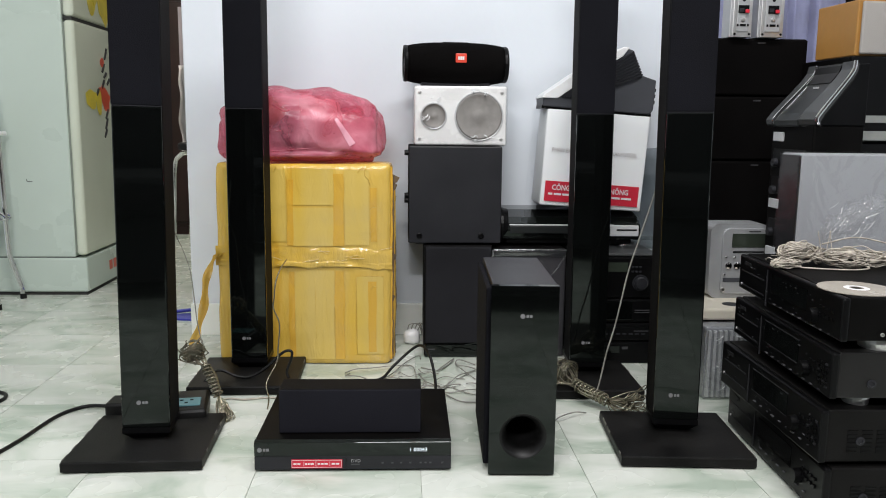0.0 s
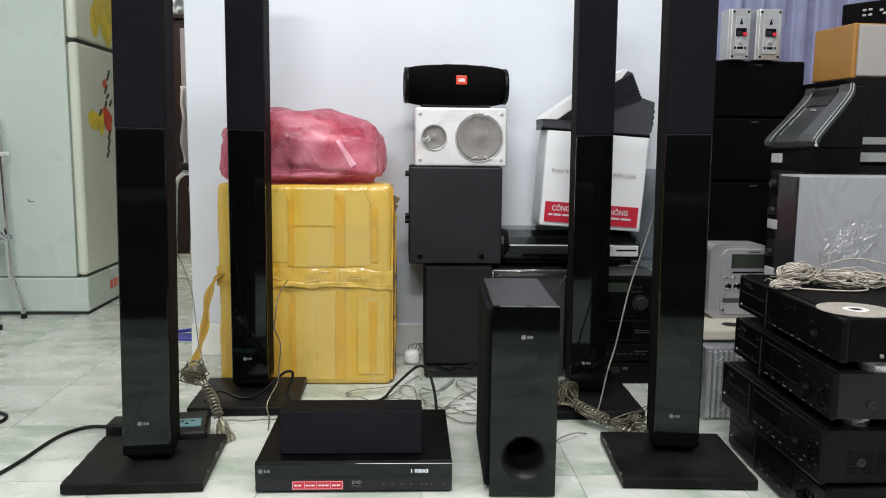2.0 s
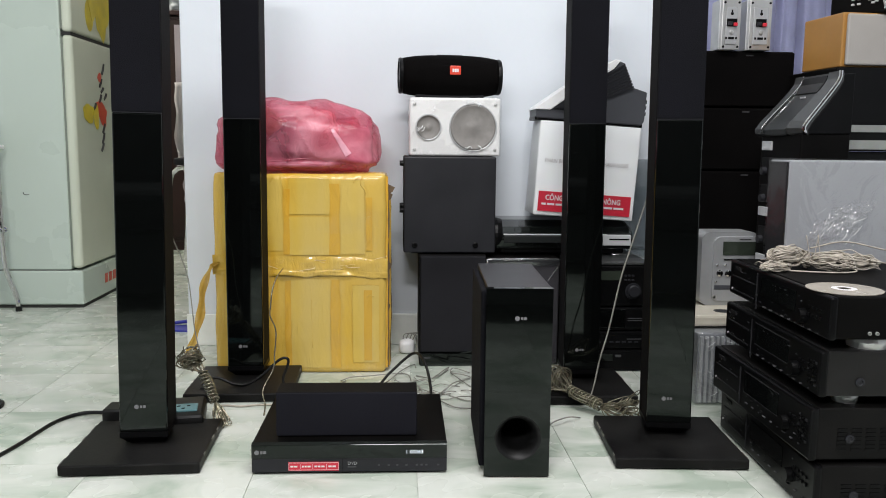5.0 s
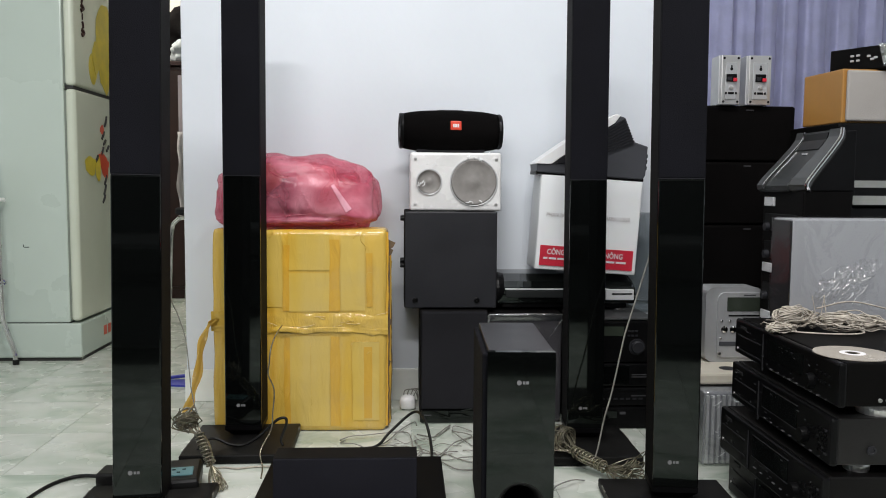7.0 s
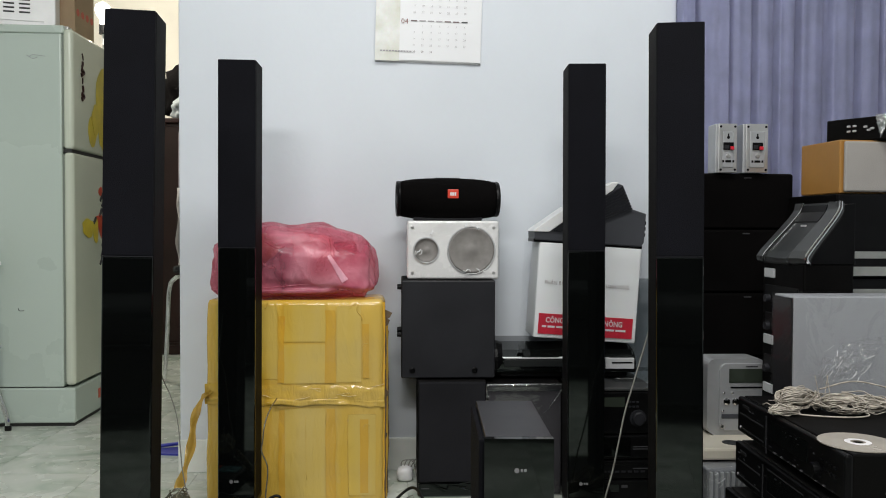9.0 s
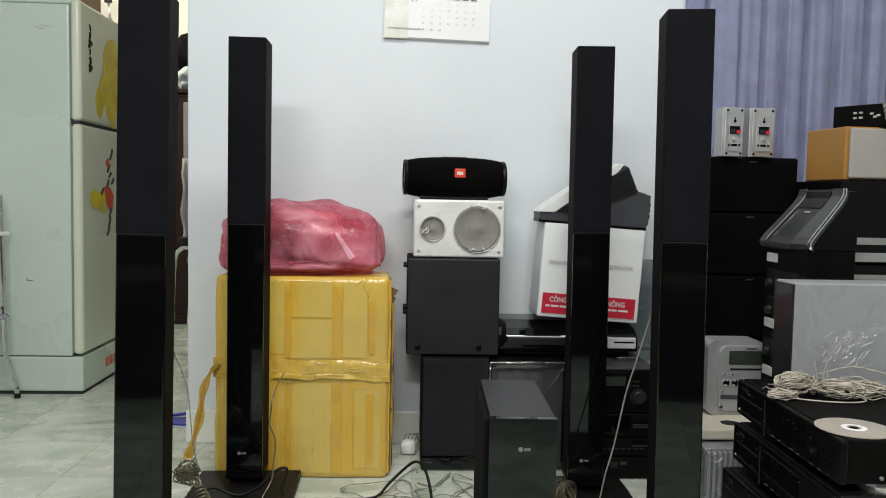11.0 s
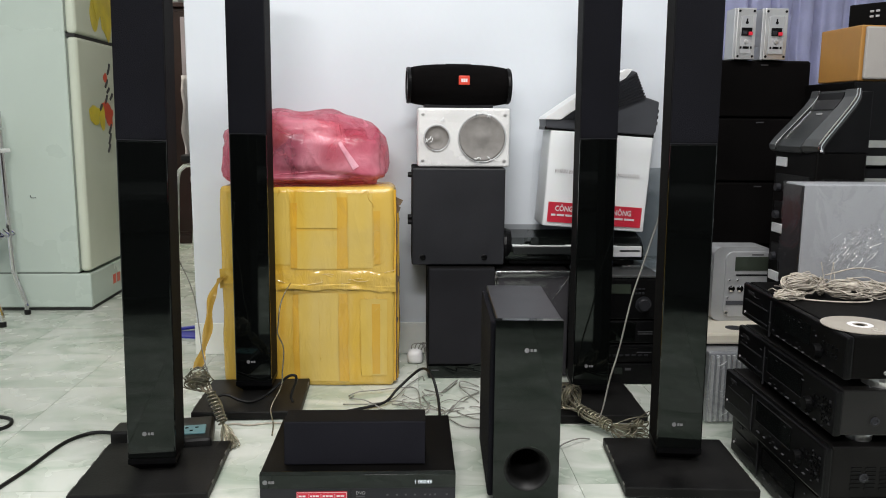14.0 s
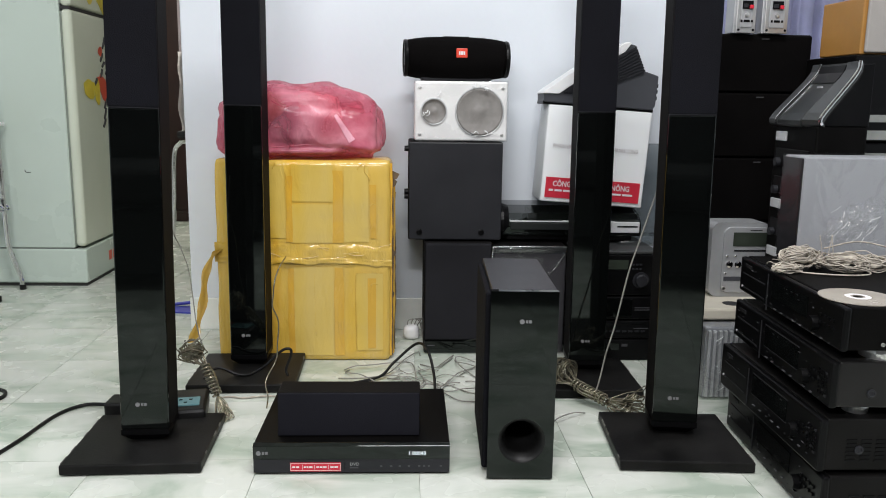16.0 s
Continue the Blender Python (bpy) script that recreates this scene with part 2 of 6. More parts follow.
M = dict(
    wall=wall_material(), tile=tile_material(), curtain=curtain_material(), tape=tape_material(), tape_double=tape_material("doubled_packing_tape", 0.89), tape_pale=tape_material("single_packing_tape", 1.07, 0.2, 0.35), tape_shiny=tape_material("crumpled_packing_tape", 1.0, 0.07, 1.0), bag=bag_material(), bag_flap=bag_material("pale_bag_film", (0.70, 0.22, 0.30, 1), (0.84, 0.38, 0.47, 1), 0.42), bag_fold=bag_material("doubled_bag_film", (0.80, 0.37, 0.46, 1), (0.86, 0.48, 0.57, 1), 0.74),
    grout=material("grout", (0.44, 0.46, 0.41), 0.9, var=0.15, scale=30),
    skirting=material("skirting_tile", (0.78, 0.81, 0.77), 0.3, var=0.06, scale=8, second=(0.82, 0.84, 0.80)),
    ceiling=material("ceiling_paint", (0.78, 0.78, 0.75), 0.8, var=0.03),
    dark_wall=material("dark_back_wall", (0.085, 0.075, 0.075), 0.8, var=0.2),
    far_wall=material("far_wall_paint", (0.72, 0.68, 0.60), 0.7, var=0.06, scale=3),
    gloss=material("black_gloss_panel", (0.0022, 0.0026, 0.0025), 0.045, var=0.15, scale=3, rough_var=0.02, spec=0.46, bump=0.02, bump_scale=7),
    fabric=material("black_grille_cloth", (0.0048, 0.0049, 0.0074), 0.85, var=0.30, scale=5, bump=0.5, bump_scale=900, spec=0.12),
    centre_cloth=material("dark_blue_black_cloth", (0.0105, 0.0105, 0.0150), 0.85, var=0.2, scale=6, bump=0.4, bump_scale=900, spec=0.12),
    dustycloth=material("dusty_black_cloth", (0.0165, 0.0165, 0.0195), 0.85, var=0.25, scale=5, bump=0.4, bump_scale=900, spec=0.15),
    # cloth greyed so that its colour carries the sheen of dusty film
    sheencloth=material("dusty_cloth_with_film_sheen", (0.056, 0.054, 0.060), 0.7, var=0.25, scale=5, bump=0.4, bump_scale=900, spec=0.25),
    vinyl=material("black_vinyl_wrap", (0.0060, 0.0056, 0.0058), 0.7, var=0.3, scale=7, bump=0.25, bump_scale=300, spec=0.08),
    slab=material("black_base_board", (0.0036, 0.0036, 0.0037), 0.5, second=(0.0105, 0.0102, 0.0098), var=0.4, scale=11, bump=0.2, bump_scale=250, spec=0.15),
    worn=material("bare_board_edge", (0.16, 0.155, 0.14), 0.8, var=0.3, scale=60),
    subtop=material("grey_black_vinyl", (0.021, 0.021, 0.025), 0.42, var=0.12, scale=6, bump=0.2, bump_scale=400, spec=0.4),
    black=material("black_plastic", (0.0032, 0.0032, 0.0036), 0.35, var=0.3, scale=12, spec=0.13),
    metalblack=material("black_painted_steel", (0.0030, 0.0027, 0.0026), 0.55, var=0.4, scale=10, bump=0.1, bump_scale=350, spec=0.075),
    dark=material("dark_grey_plastic", (0.0185, 0.019, 0.0225), 0.45, var=0.14, scale=8, bump=0.1, spec=0.25),
    midgrey=material("slate_grey_plastic", (0.060, 0.063, 0.072), 0.42, var=0.10, scale=8, spec=0.35),
    speakerbox=material("black_speaker_cloth", (0.0045, 0.0040, 0.0040), 0.9, var=0.35, scale=4, bump=0.5, bump_scale=800, spec=0.03),
    cheek=material("satin_grey_metal", (0.062, 0.065, 0.066), 0.36, metal=0.3, var=0.15, scale=8, spec=0.35),
    slate=material("dark_slate_panel", (0.017, 0.019, 0.019), 0.34, var=0.2, scale=9, spec=0.3),
    silver=material("silver_plastic", (0.64, 0.65, 0.66), 0.32, metal=0.2, var=0.06, scale=12),
    satinsilver=material("satin_silver_plastic", (0.42, 0.43, 0.44), 0.38, metal=0.35, var=0.10, scale=14),
    alu=material("brushed_aluminium", (0.62, 0.62, 0.61), 0.3, metal=0.8, var=0.06, scale=25),
    chrome=material("chrome", (0.75, 0.75, 0.75), 0.10, metal=1.0, var=0.06, scale=20),
    white=material("white_plastic", (0.88, 0.88, 0.88), 0.35, var=0.05, scale=9),
    whitespk=material("pearl_white_lacquer", (0.92, 0.92, 0.91), 0.28, metal=0.05, var=0.06, scale=10),
    cone=material("grey_mesh_cone", (0.29, 0.275, 0.26), 0.6, metal=0.1, var=0.10, scale=60, bump=0.25, bump_scale=500),
    fridge=material("fridge_enamel", (0.49, 0.57, 0.51), 0.28, var=0.03, scale=1.2, second=(0.51, 0.585, 0.525)),
    fridge_door=material("fridge_door_enamel", (0.58, 0.62, 0.51), 0.24, var=0.04, scale=3),
    gasket=material("rubber_gasket", (0.02, 0.02, 0.018), 0.7),
    greygasket=material("grey_door_seal", (0.20, 0.23, 0.19), 0.7),
    yellow=material("yellow_sticker", (0.62, 0.50, 0.04), 0.4, var=0.12, scale=20),
    redsticker=material("red_sticker", (0.55, 0.07, 0.03), 0.4, var=0.1),
    carton=material("white_carton", (0.87, 0.89, 0.90), 0.55, var=0.05, scale=6, bump=0.15, bump_scale=40),
    red=material("red_print", (0.58, 0.020, 0.045), 0.45, var=0.05),
    paleink=material("pale_grey_ink", (0.42, 0.40, 0.42), 0.6),
    badge=material("dull_badge_print", (0.17, 0.17, 0.175), 0.5),
    ink=material("grey_ink", (0.20, 0.15, 0.15), 0.6),
    print=material("light_print", (0.42, 0.42, 0.43), 0.5),
    faint=material("faint_print", (0.020, 0.020, 0.022), 0.5, spec=0.2),
    dimprint=material("dim_print", (0.055, 0.055, 0.06), 0.5),
    whiteprint=material("white_print", (0.80, 0.78, 0.78), 0.5),
    brownink=material("brown_red_ink", (0.22, 0.06, 0.05), 0.6),
    blackink=material("black_ink", (0.03, 0.03, 0.03), 0.6),
    paper=material("calendar_paper", (0.76, 0.77, 0.78), 0.35, var=0.03, scale=5),
    paperpic=material("calendar_picture", (0.68, 0.69, 0.58), 0.4, var=0.10, scale=14, second=(0.77, 0.78, 0.77)),
    wood=material("orange_veneer", (0.355, 0.175, 0.040), 0.42, var=0.10, scale=7, bump=0.1, bump_scale=80),
    beige=material("beige_grille", (0.33, 0.31, 0.29), 0.7, var=0.08, scale=5, bump=0.3, bump_scale=600),
    darkwood=material("dark_red_wood", (0.030, 0.011, 0.009), 0.35, var=0.3, scale=5, bump=0.1, bump_scale=60, spec=0.3),
    cream=material("cream_plastic", (0.62, 0.58, 0.48), 0.45, var=0.08, scale=8),
    greybox=material("grey_painted_case", (0.33, 0.34, 0.36), 0.4, var=0.06, scale=6),
    display=material("green_lcd", (0.036, 0.045, 0.034), 0.15, var=0.06),
    screen=material("dark_display_glass", (0.004, 0.0045, 0.0045), 0.12, var=0.05, spec=0.2),
    redplug=material("red_terminal", (0.60, 0.02, 0.04), 0.3),
    teal=material("teal_socket", (0.10, 0.22, 0.24), 0.4, var=0.1),
    blue=material("blue_plastic", (0.03, 0.04, 0.35), 0.4, var=0.1),
    brass=material("clear_speaker_wire", (0.27, 0.25, 0.18), 0.22, metal=0.6, var=0.35, scale=60),
    greywire=material("grey_wire", (0.27, 0.265, 0.235), 0.45, var=0.3, scale=40),
    rubber=material("black_rubber", (0.006, 0.006, 0.006), 0.45, var=0.2, spec=0.25),
    cordwhite=material("white_cord", (0.45, 0.405, 0.34), 0.6, var=0.25, scale=60, bump=0.4, bump_scale=300),
    orangelogo=material("red_badge", (0.72, 0.06, 0.03), 0.4, var=0.04),
    cd=material("disc_label", (0.44, 0.40, 0.34), 0.25, metal=0.2, var=0.08, scale=12),
    cloth=material("dark_cloth_clutter", (0.02, 0.02, 0.022), 0.9, var=0.4, scale=8),
    greycloth=material("grey_cloth_clutter", (0.30, 0.33, 0.34), 0.8, var=0.3, scale=8),
    tornboard=material("torn_board", (0.15, 0.10, 0.055), 0.8, var=0.25, scale=30),
    brownbox=material("brown_carton", (0.37, 0.265, 0.16), 0.7, var=0.12, scale=5),
    lit=material("display_digits", (0.85, 0.93, 1.0), 0.5, emit=0.75, var=0.0),
    bulb=material("bulb_glow", (1.0, 0.92, 0.78), 0.5, emit=14.0, var=0.0),
    film=film_material("clear_stretch_film", 0.97, (0.997, 0.997, 0.997), 0.10, 9.0, 0.4),
    wrapfilm=film_material("crinkled_wrap", 0.62, (0.86, 0.88, 0.88), 0.16, 40.0, 1.0),
    dustfilm=film_material("shrink_film", 0.93, (0.98, 0.98, 0.98), 0.12, 7.0, 0.35),
    # pale yellow that paints the highlights on the tape creases
    tape_glint=material("painted_tape_glint", (0.80, 0.66, 0.34), 0.10, var=0.05, scale=30, spec=0.9),
    sleevefilm=film_material("smooth_grey_sleeve", 0.80, (0.74, 0.77, 0.78), 0.22, 5.0, 0.25),
    ridgefilm=film_material("ridged_clear_film", 0.80, (0.93, 0.94, 0.94), 0.14, 16.0, 0.6),
    dullsilver=material("dull_silver_trim", (0.26, 0.27, 0.255), 0.4, metal=0.2, var=0.15, scale=12),
    sidegrey=material("grey_black_steel", (0.0125, 0.012, 0.0118), 0.45, var=0.25, scale=9, bump=0.12, bump_scale=350, spec=0.25),
    sidesteel=material("worn_black_steel", (0.0062, 0.0058, 0.0056), 0.5, var=0.4, scale=9, bump=0.1, bump_scale=350, spec=0.12),
    crumple=film_material("crumpled_clear_film", 0.86, (0.98, 0.98, 0.98), 0.14, 60.0, 0.4),
    # near-white paint for highlights drawn on the films
    glintwhite=material("film_glint", (0.85, 0.87, 0.88), 0.12, var=0.02, spec=0.8),
    palecloth=material("pale_cloth", (0.55, 0.53, 0.53), 0.85, var=0.12, scale=9, bump=0.3, bump_scale=300, spec=0.1),
    rosegrey=material("rose_grey_panel", (0.36, 0.31, 0.33), 0.6, var=0.10, scale=7),
    window=material("light_opening", (0.75, 0.72, 0.62), 0.8, var=0.03),
)

M["gloss"].node_tree.nodes["Principled BSDF"].inputs["Specular Tint"].default_value = (0.90, 1.0, 0.96, 1)


# ---- mesh helpers ----
from mathutils.bvhtree import BVHTree


def finish(name, bm, mat, smooth=False):
    me = bpy.data.meshes.new(name)
    bmesh.ops.recalc_face_normals(bm, faces=bm.faces)
    bm.to_mesh(me)
    bm.free()
    me.materials.append(M[mat] if isinstance(mat, str) else mat)
    if smooth:
        for p in me.polygons:
            p.use_smooth = True
    return me


def part(name, bm, mat, parent, label="", smooth=False, m=None):
    ob = new(name, finish(name, bm, mat, smooth))
    ob.parent = parent
    if m is not None:
        ob.matrix_local = m
    if label:
        tagged(ob, label)
    return ob


def thing(name, place, label, category, turn=0.0, group="", kind="", lean=0.0):
    ob = new(name)
    ob.empty_display_size = 0.05
    ob.matrix_world = pose(*place, 0, lean, turn)
    return tagged(ob, label, category, group, kind)


def box(x0, x1, y0, y1, z0, z1, r=0.003, seg=2):
    bm = bmesh.new()
    bmesh.ops.create_cube(bm, size=1)
    for v in bm.verts:
        v.co = Vector(((x0 + x1) / 2 + v.co.x * (x1 - x0), (y0 + y1) / 2 + v.co.y * (y1 - y0), (z0 + z1) / 2 + v.co.z * (z1 - z0)))
    r = min(r, 0.45 * min(x1 - x0, y1 - y0, z1 - z0))
    if r > 0:
        bmesh.ops.bevel(bm, geom=bm.edges[:], offset=r, segments=seg, affect="EDGES", profile=0.5)
    return bm


def prism(profile, a0, a1, axis="x", r=0.0):
    """A closed outline pushed along an axis. axis x: outline in (y, z); y: in (x, z); z: in (x, y)."""
    bm = bmesh.new()
    put = {"x": lambda a, p: (a, p[0], p[1]), "y": lambda a, p: (p[0], a, p[1]), "z": lambda a, p: (p[0], p[1], a)}[axis]
    lo = [bm.verts.new(put(a0, p)) for p in profile]
    hi = [bm.verts.new(put(a1, p)) for p in profile]
    n = len(profile)
    bm.faces.new(lo), bm.faces.new(hi[::-1])
    for i in range(n):
        bm.faces.new((lo[i], lo[(i + 1) % n], hi[(i + 1) % n], hi[i]))
    bmesh.ops.recalc_face_normals(bm, faces=bm.faces)
    if r:
        bmesh.ops.bevel(bm, geom=bm.edges[:], offset=r, segments=2, affect="EDGES", profile=0.5)
    return bm


def lathe(profile, place, axis="y", seg=32, caps=True):
    """Turn an outline of (radius, height) about an axis through place."""
    bm = bmesh.new()
    rings = []
    for rad, h in profile:
        ring = []
        for i in range(seg):
            a = 2 * math.pi * i / seg
            c, s = rad * math.cos(a), rad * math.sin(a)
            v = {"y": (c, h, s), "z": (c, s, h), "x": (h, c, s)}[axis]
            ring.append(bm.verts.new(Vector(place) + Vector(v)))
        rings.append(ring)
    for a, b in zip(rings, rings[1:]):
        for i in range(seg):
            bm.faces.new((a[i], a[(i + 1) % seg], b[(i + 1) % seg], b[i]))
    if caps:
        bm.faces.new(rings[0]), bm.faces.new(rings[-1])
    return bm


def spline(points, steps=6):
    pts = [Vector(p) for p in points]
    if len(pts) < 3:
        return pts
    ext = [2 * pts[0] - pts[1]] + pts + [2 * pts[-1] - pts[-2]]
    out = []
    for i in range(1, len(ext) - 2):
        p0, p1, p2, p3 = ext[i - 1:i + 3]
        for k in range(steps):
            t = k / steps
            out.append(0.5 * (2 * p1 + (p2 - p0) * t + (2 * p0 - 5 * p1 + 4 * p2 - p3) * t * t + (3 * p1 - p0 - 3 * p2 + p3) * t ** 3))
    return out + [pts[-1]]


def tube(points, radius, seg=7, steps=6, bm=None):
    bm = bm or bmesh.new()
    pts = spline(points, steps)
    rings, up = [], None
    for i, p in enumerate(pts):
        d = (pts[min(i + 1, len(pts) - 1)] - pts[max(i - 1, 0)]).normalized()
        if up is None:
            up = d.orthogonal().normalized()
        up = (up - d * up.dot(d))
        up = up.normalized() if up.length > 1e-6 else d.orthogonal().normalized()
        side = d.cross(up)
        rings.append([bm.verts.new(p + radius * (math.cos(2 * math.pi * k / seg) * up + math.sin(2 * math.pi * k / seg) * side)) for k in range(seg)])
    for a, b in zip(rings, rings[1:]):
        for k in range(seg):
            bm.faces.new((a[k], a[(k + 1) % seg], b[(k + 1) % seg], b[k]))
    bm.faces.new(rings[0][::-1]), bm.faces.new(rings[-1])
    return bm


def writing(name, text, size, mat, parent, place, turn=(90, 0, 0), label="", align="LEFT", wide=1.0, bold=-0.012):
    c = bpy.data.curves.new(name, "FONT")
    c.body, c.size, c.align_x, c.extrude, c.offset = text, size, align, 0.0002, size * bold
    c.resolution_u = 2
    tmp = new("text_shape", c)
    me = bpy.data.meshes.new_from_object(tmp)
    bpy.data.objects.remove(tmp)
    bpy.data.curves.remove(c)
    me.materials.clear()
    me.materials.append(M[mat])
    ob = new(name, me)
    ob.parent = parent
    ob.matrix_local = pose(*place, *turn) @ Matrix.Diagonal((wide, 1, 1, 1))
    if label:
        tagged(ob, label)
    return ob


def badge(parent, x, z, y, size=0.008):
    """Round mark with two bars after it, as a maker's badge on a front."""
    mark = part("badge", lathe([(size * 0.52, 0.0), (size * 0.52, -0.0008)], (x, y, z), "y", 20), "badge", parent, "round silver maker's badge")
    for a, b in ((0.75, 1.25), (1.4, 2.0)):
        part("badge_bar", box(x + size * a, x + size * b, y - 0.0006, y, z - size * 0.30, z + size * 0.30, 0), "badge", mark)


# ---- the room ----
WALL_Y, WALL_LEFT, WALL_T = 2.449, -0.505, 0.11
CEIL = 2.9


def structure(name, bm, mat, label, category):
    return tagged(new(name, finish(name, bm, mat)), label, category, kind="structure")


floor = structure("floor", box(-2.0, 2.4, -1.3, 5.4, -0.06, -0.003, 0), "grout", "pale green marbled ceramic tile floor with grey joints", "floor")
structure("wall_north", box(WALL_LEFT, 2.4, WALL_Y, WALL_Y + WALL_T, 0.0, CEIL, 0.004), "wall", "smooth white painted partition wall with faint stains", "wall")
structure("baseboard", box(WALL_LEFT - 0.004, 2.4, WALL_Y - 0.008, WALL_Y - 0.0005, 0.0, 0.096, 0.002), "skirting", "pale green ceramic skirting along the wall foot", "baseboard")
structure("wall_west", box(-2.1, -2.0, -1.3, 5.4, 0, CEIL, 0), "wall", "white painted side wall", "wall")
structure("wall_east", box(2.4, 2.5, -1.3, 5.4, 0, CEIL, 0), "wall", "white painted side wall", "wall")
# unseen closing wall, kept dark so the gloss fronts mirror black
structure("wall_south", box(-2.1, 2.5, -1.4, -1.3, 0, CEIL, 0), "dark_wall", "unseen dark wall added behind the viewer", "wall")
structure("wall_far", box(-2.1, 2.5, 5.4, 5.5, 0, CEIL, 0), "far_wall", "cream far wall of the back room", "wall")
structure("ceiling", box(-2.1, 2.5, -1.4, 5.5, CEIL, CEIL + 0.1, 0), "ceiling", "white ceiling", "ceiling")


def sofa():
    """Unseen dark sofa shape, added so that the glossy fronts mirror something dark."""
    s = thing("sofa", (0.15, -0.24, 0), "unseen dark sofa shape added behind the viewing place", "sofa")
    part("base", box(-1.15, 1.15, -0.38, 0.42, 0.06, 0.30, 0.02), "cloth", s)
    for x in (-0.55, 0.55):
        part("seat_cushion", box(x - 0.53, x + 0.53, -0.20, 0.44, 0.30, 0.44, 0.04, 3), "cloth", s)
        part("back_cushion", box(x - 0.53, x + 0.53, -0.40, -0.20, 0.40, 0.85, 0.05, 3), "cloth", s)
    for x in (-1.2, 1.2):
        part("armrest", box(x - 0.09, x + 0.09, -0.40, 0.44, 0.04, 0.58, 0.04, 3), "cloth", s)
    for x in (-1.1, 1.1):
        for y in (-0.33, 0.36):
            part("leg", lathe([(0.02, 0.0), (0.025, 0.06)], (x, y, 0), "z", 12), "rubber", s)


sofa()


def curtain():
    bm = bmesh.new()
    n, rows = 640, 14
    x0, x1, z0, z1 = 0.946, 2.36, 0.05, 2.45
    rnd = random.Random(8)
    # uneven pleats: each a broad leaning panel that ends in a tight crease
    pleats, x = [], x0
    while x < x1:
        wide = rnd.uniform(0.045, 0.095)
        pleats.append((x, wide, rnd.choice((-1, 1, 1)) * rnd.uniform(0.012, 0.034), rnd.uniform(0.018, 0.045), rnd.uniform(0.002, 0.014), rnd.uniform(-0.010, 0.010)))
        x += wide
    grid = []
    for j in range(rows + 1):
        v = j / rows
        line = []
        for i in range(n + 1):
            x = x0 + (x1 - x0) * i / n
            a, wide, slant, deep, belly, drift = [q for q in pleats if q[0] <= x + 1e-6][-1]
            s = min(1.0, (x - a) / wide)
            fold = slant * (s - 0.5) - belly * math.sin(math.pi * s) + deep * math.exp(-((min(s, 1 - s) * wide) / 0.0045) ** 2)
            fold += 0.004 * noise.noise((x * 14, v * 2, 0.0)) + 0.002 * math.sin(x * 160 + v * 2)
            line.append(bm.verts.new((x + drift * (1 - v) * math.sin(math.pi * s), min(WALL_Y - 0.004, WALL_Y - 0.050 + fold), z0 + (z1 - z0) * v)))
        grid.append(line)
    for j in range(rows):
        for i in range(n):
            bm.faces.new((grid[j][i], grid[j][i + 1], grid[j + 1][i + 1], grid[j + 1][i]))
    bmesh.ops.solidify(bm, geom=bm.faces[:], thickness=0.0015)
    c = thing("curtain", (0, 0, 0), "lavender grey cloth curtain hanging in soft folds", "curtain")
    part("cloth", bm, "curtain", c, smooth=True)
    part("rod", tube([(0.93, WALL_Y - 0.045, 2.465), (2.38, WALL_Y - 0.045, 2.465)], 0.012, 12), "alu", c, "metal curtain rod")


curtain()


def calendar():
    c = thing("wall_calendar", (0.2135, WALL_Y, 1.197), "white paper month calendar hanging on the wall", "calendar", lean=1.3)
    W, H = 0.310, 0.42
    for k in range(6):
        y = -0.002 - 0.0016 * k
        part("page", prism([(-W / 2 + 0.0008 * k, 0.0012 * k), (W / 2 - 0.0005 * k, 0.001 * k), (W / 2, H), (-W / 2, H)], y - 0.0011, y, "y"), "paper", c)
    yf = -0.0125
    part("picture", box(-W / 2 + 0.001, -0.084, yf + 0.0002, yf + 0.0006, 0.002, H - 0.01, 0), "paperpic", c, "pale green blossom picture strip")
    writing("month_number", "04", 0.022, "brownink", c, (-0.081, yf - 0.001, 0.110))
    cols, x0 = 7, -0.042
    for row, days in enumerate((range(28, 31), range(21, 28), range(14, 21), range(7, 14), range(1, 7))):
        for k, d in enumerate(days):
            col = k + (1 if row == 4 else 0)
            writing("day_number", str(d), 0.0078, "paleink" if row else "ink", c, (x0 + col * 0.0245, yf - 0.001, 0.028 + row * 0.0185), align="CENTER")
    for col in range(7):
        part("weekday_bar", box(x0 - 0.010 + col * 0.0245, x0 + 0.008 + col * 0.0245, yf - 0.0008, yf, 0.1185, 0.1215, 0), "blackink" if col == 6 else "ink" if col in (0, 4, 5) else "paleink", c)
    for row, days in enumerate((range(24, 31), range(17, 24), range(10, 17), range(3, 10))):
        for col, d in enumerate(days):
            writing("day_number", str(d), 0.0078, "paleink", c, (x0 + col * 0.0245, yf - 0.001, 0.142 + row * 0.0185), align="CENTER")
    for k in range(11):
        part("footer_bar", box(-0.140 + k * 0.0085, -0.1335 + k * 0.0085, yf - 0.0012, yf - 0.0006, 0.0285, 0.0325, 0), "paleink", c)
    part("binding", box(-W / 2, W / 2, -0.014, 0.0, H, H + 0.012, 0.002), "alu", c, "metal binding strip")


calendar()


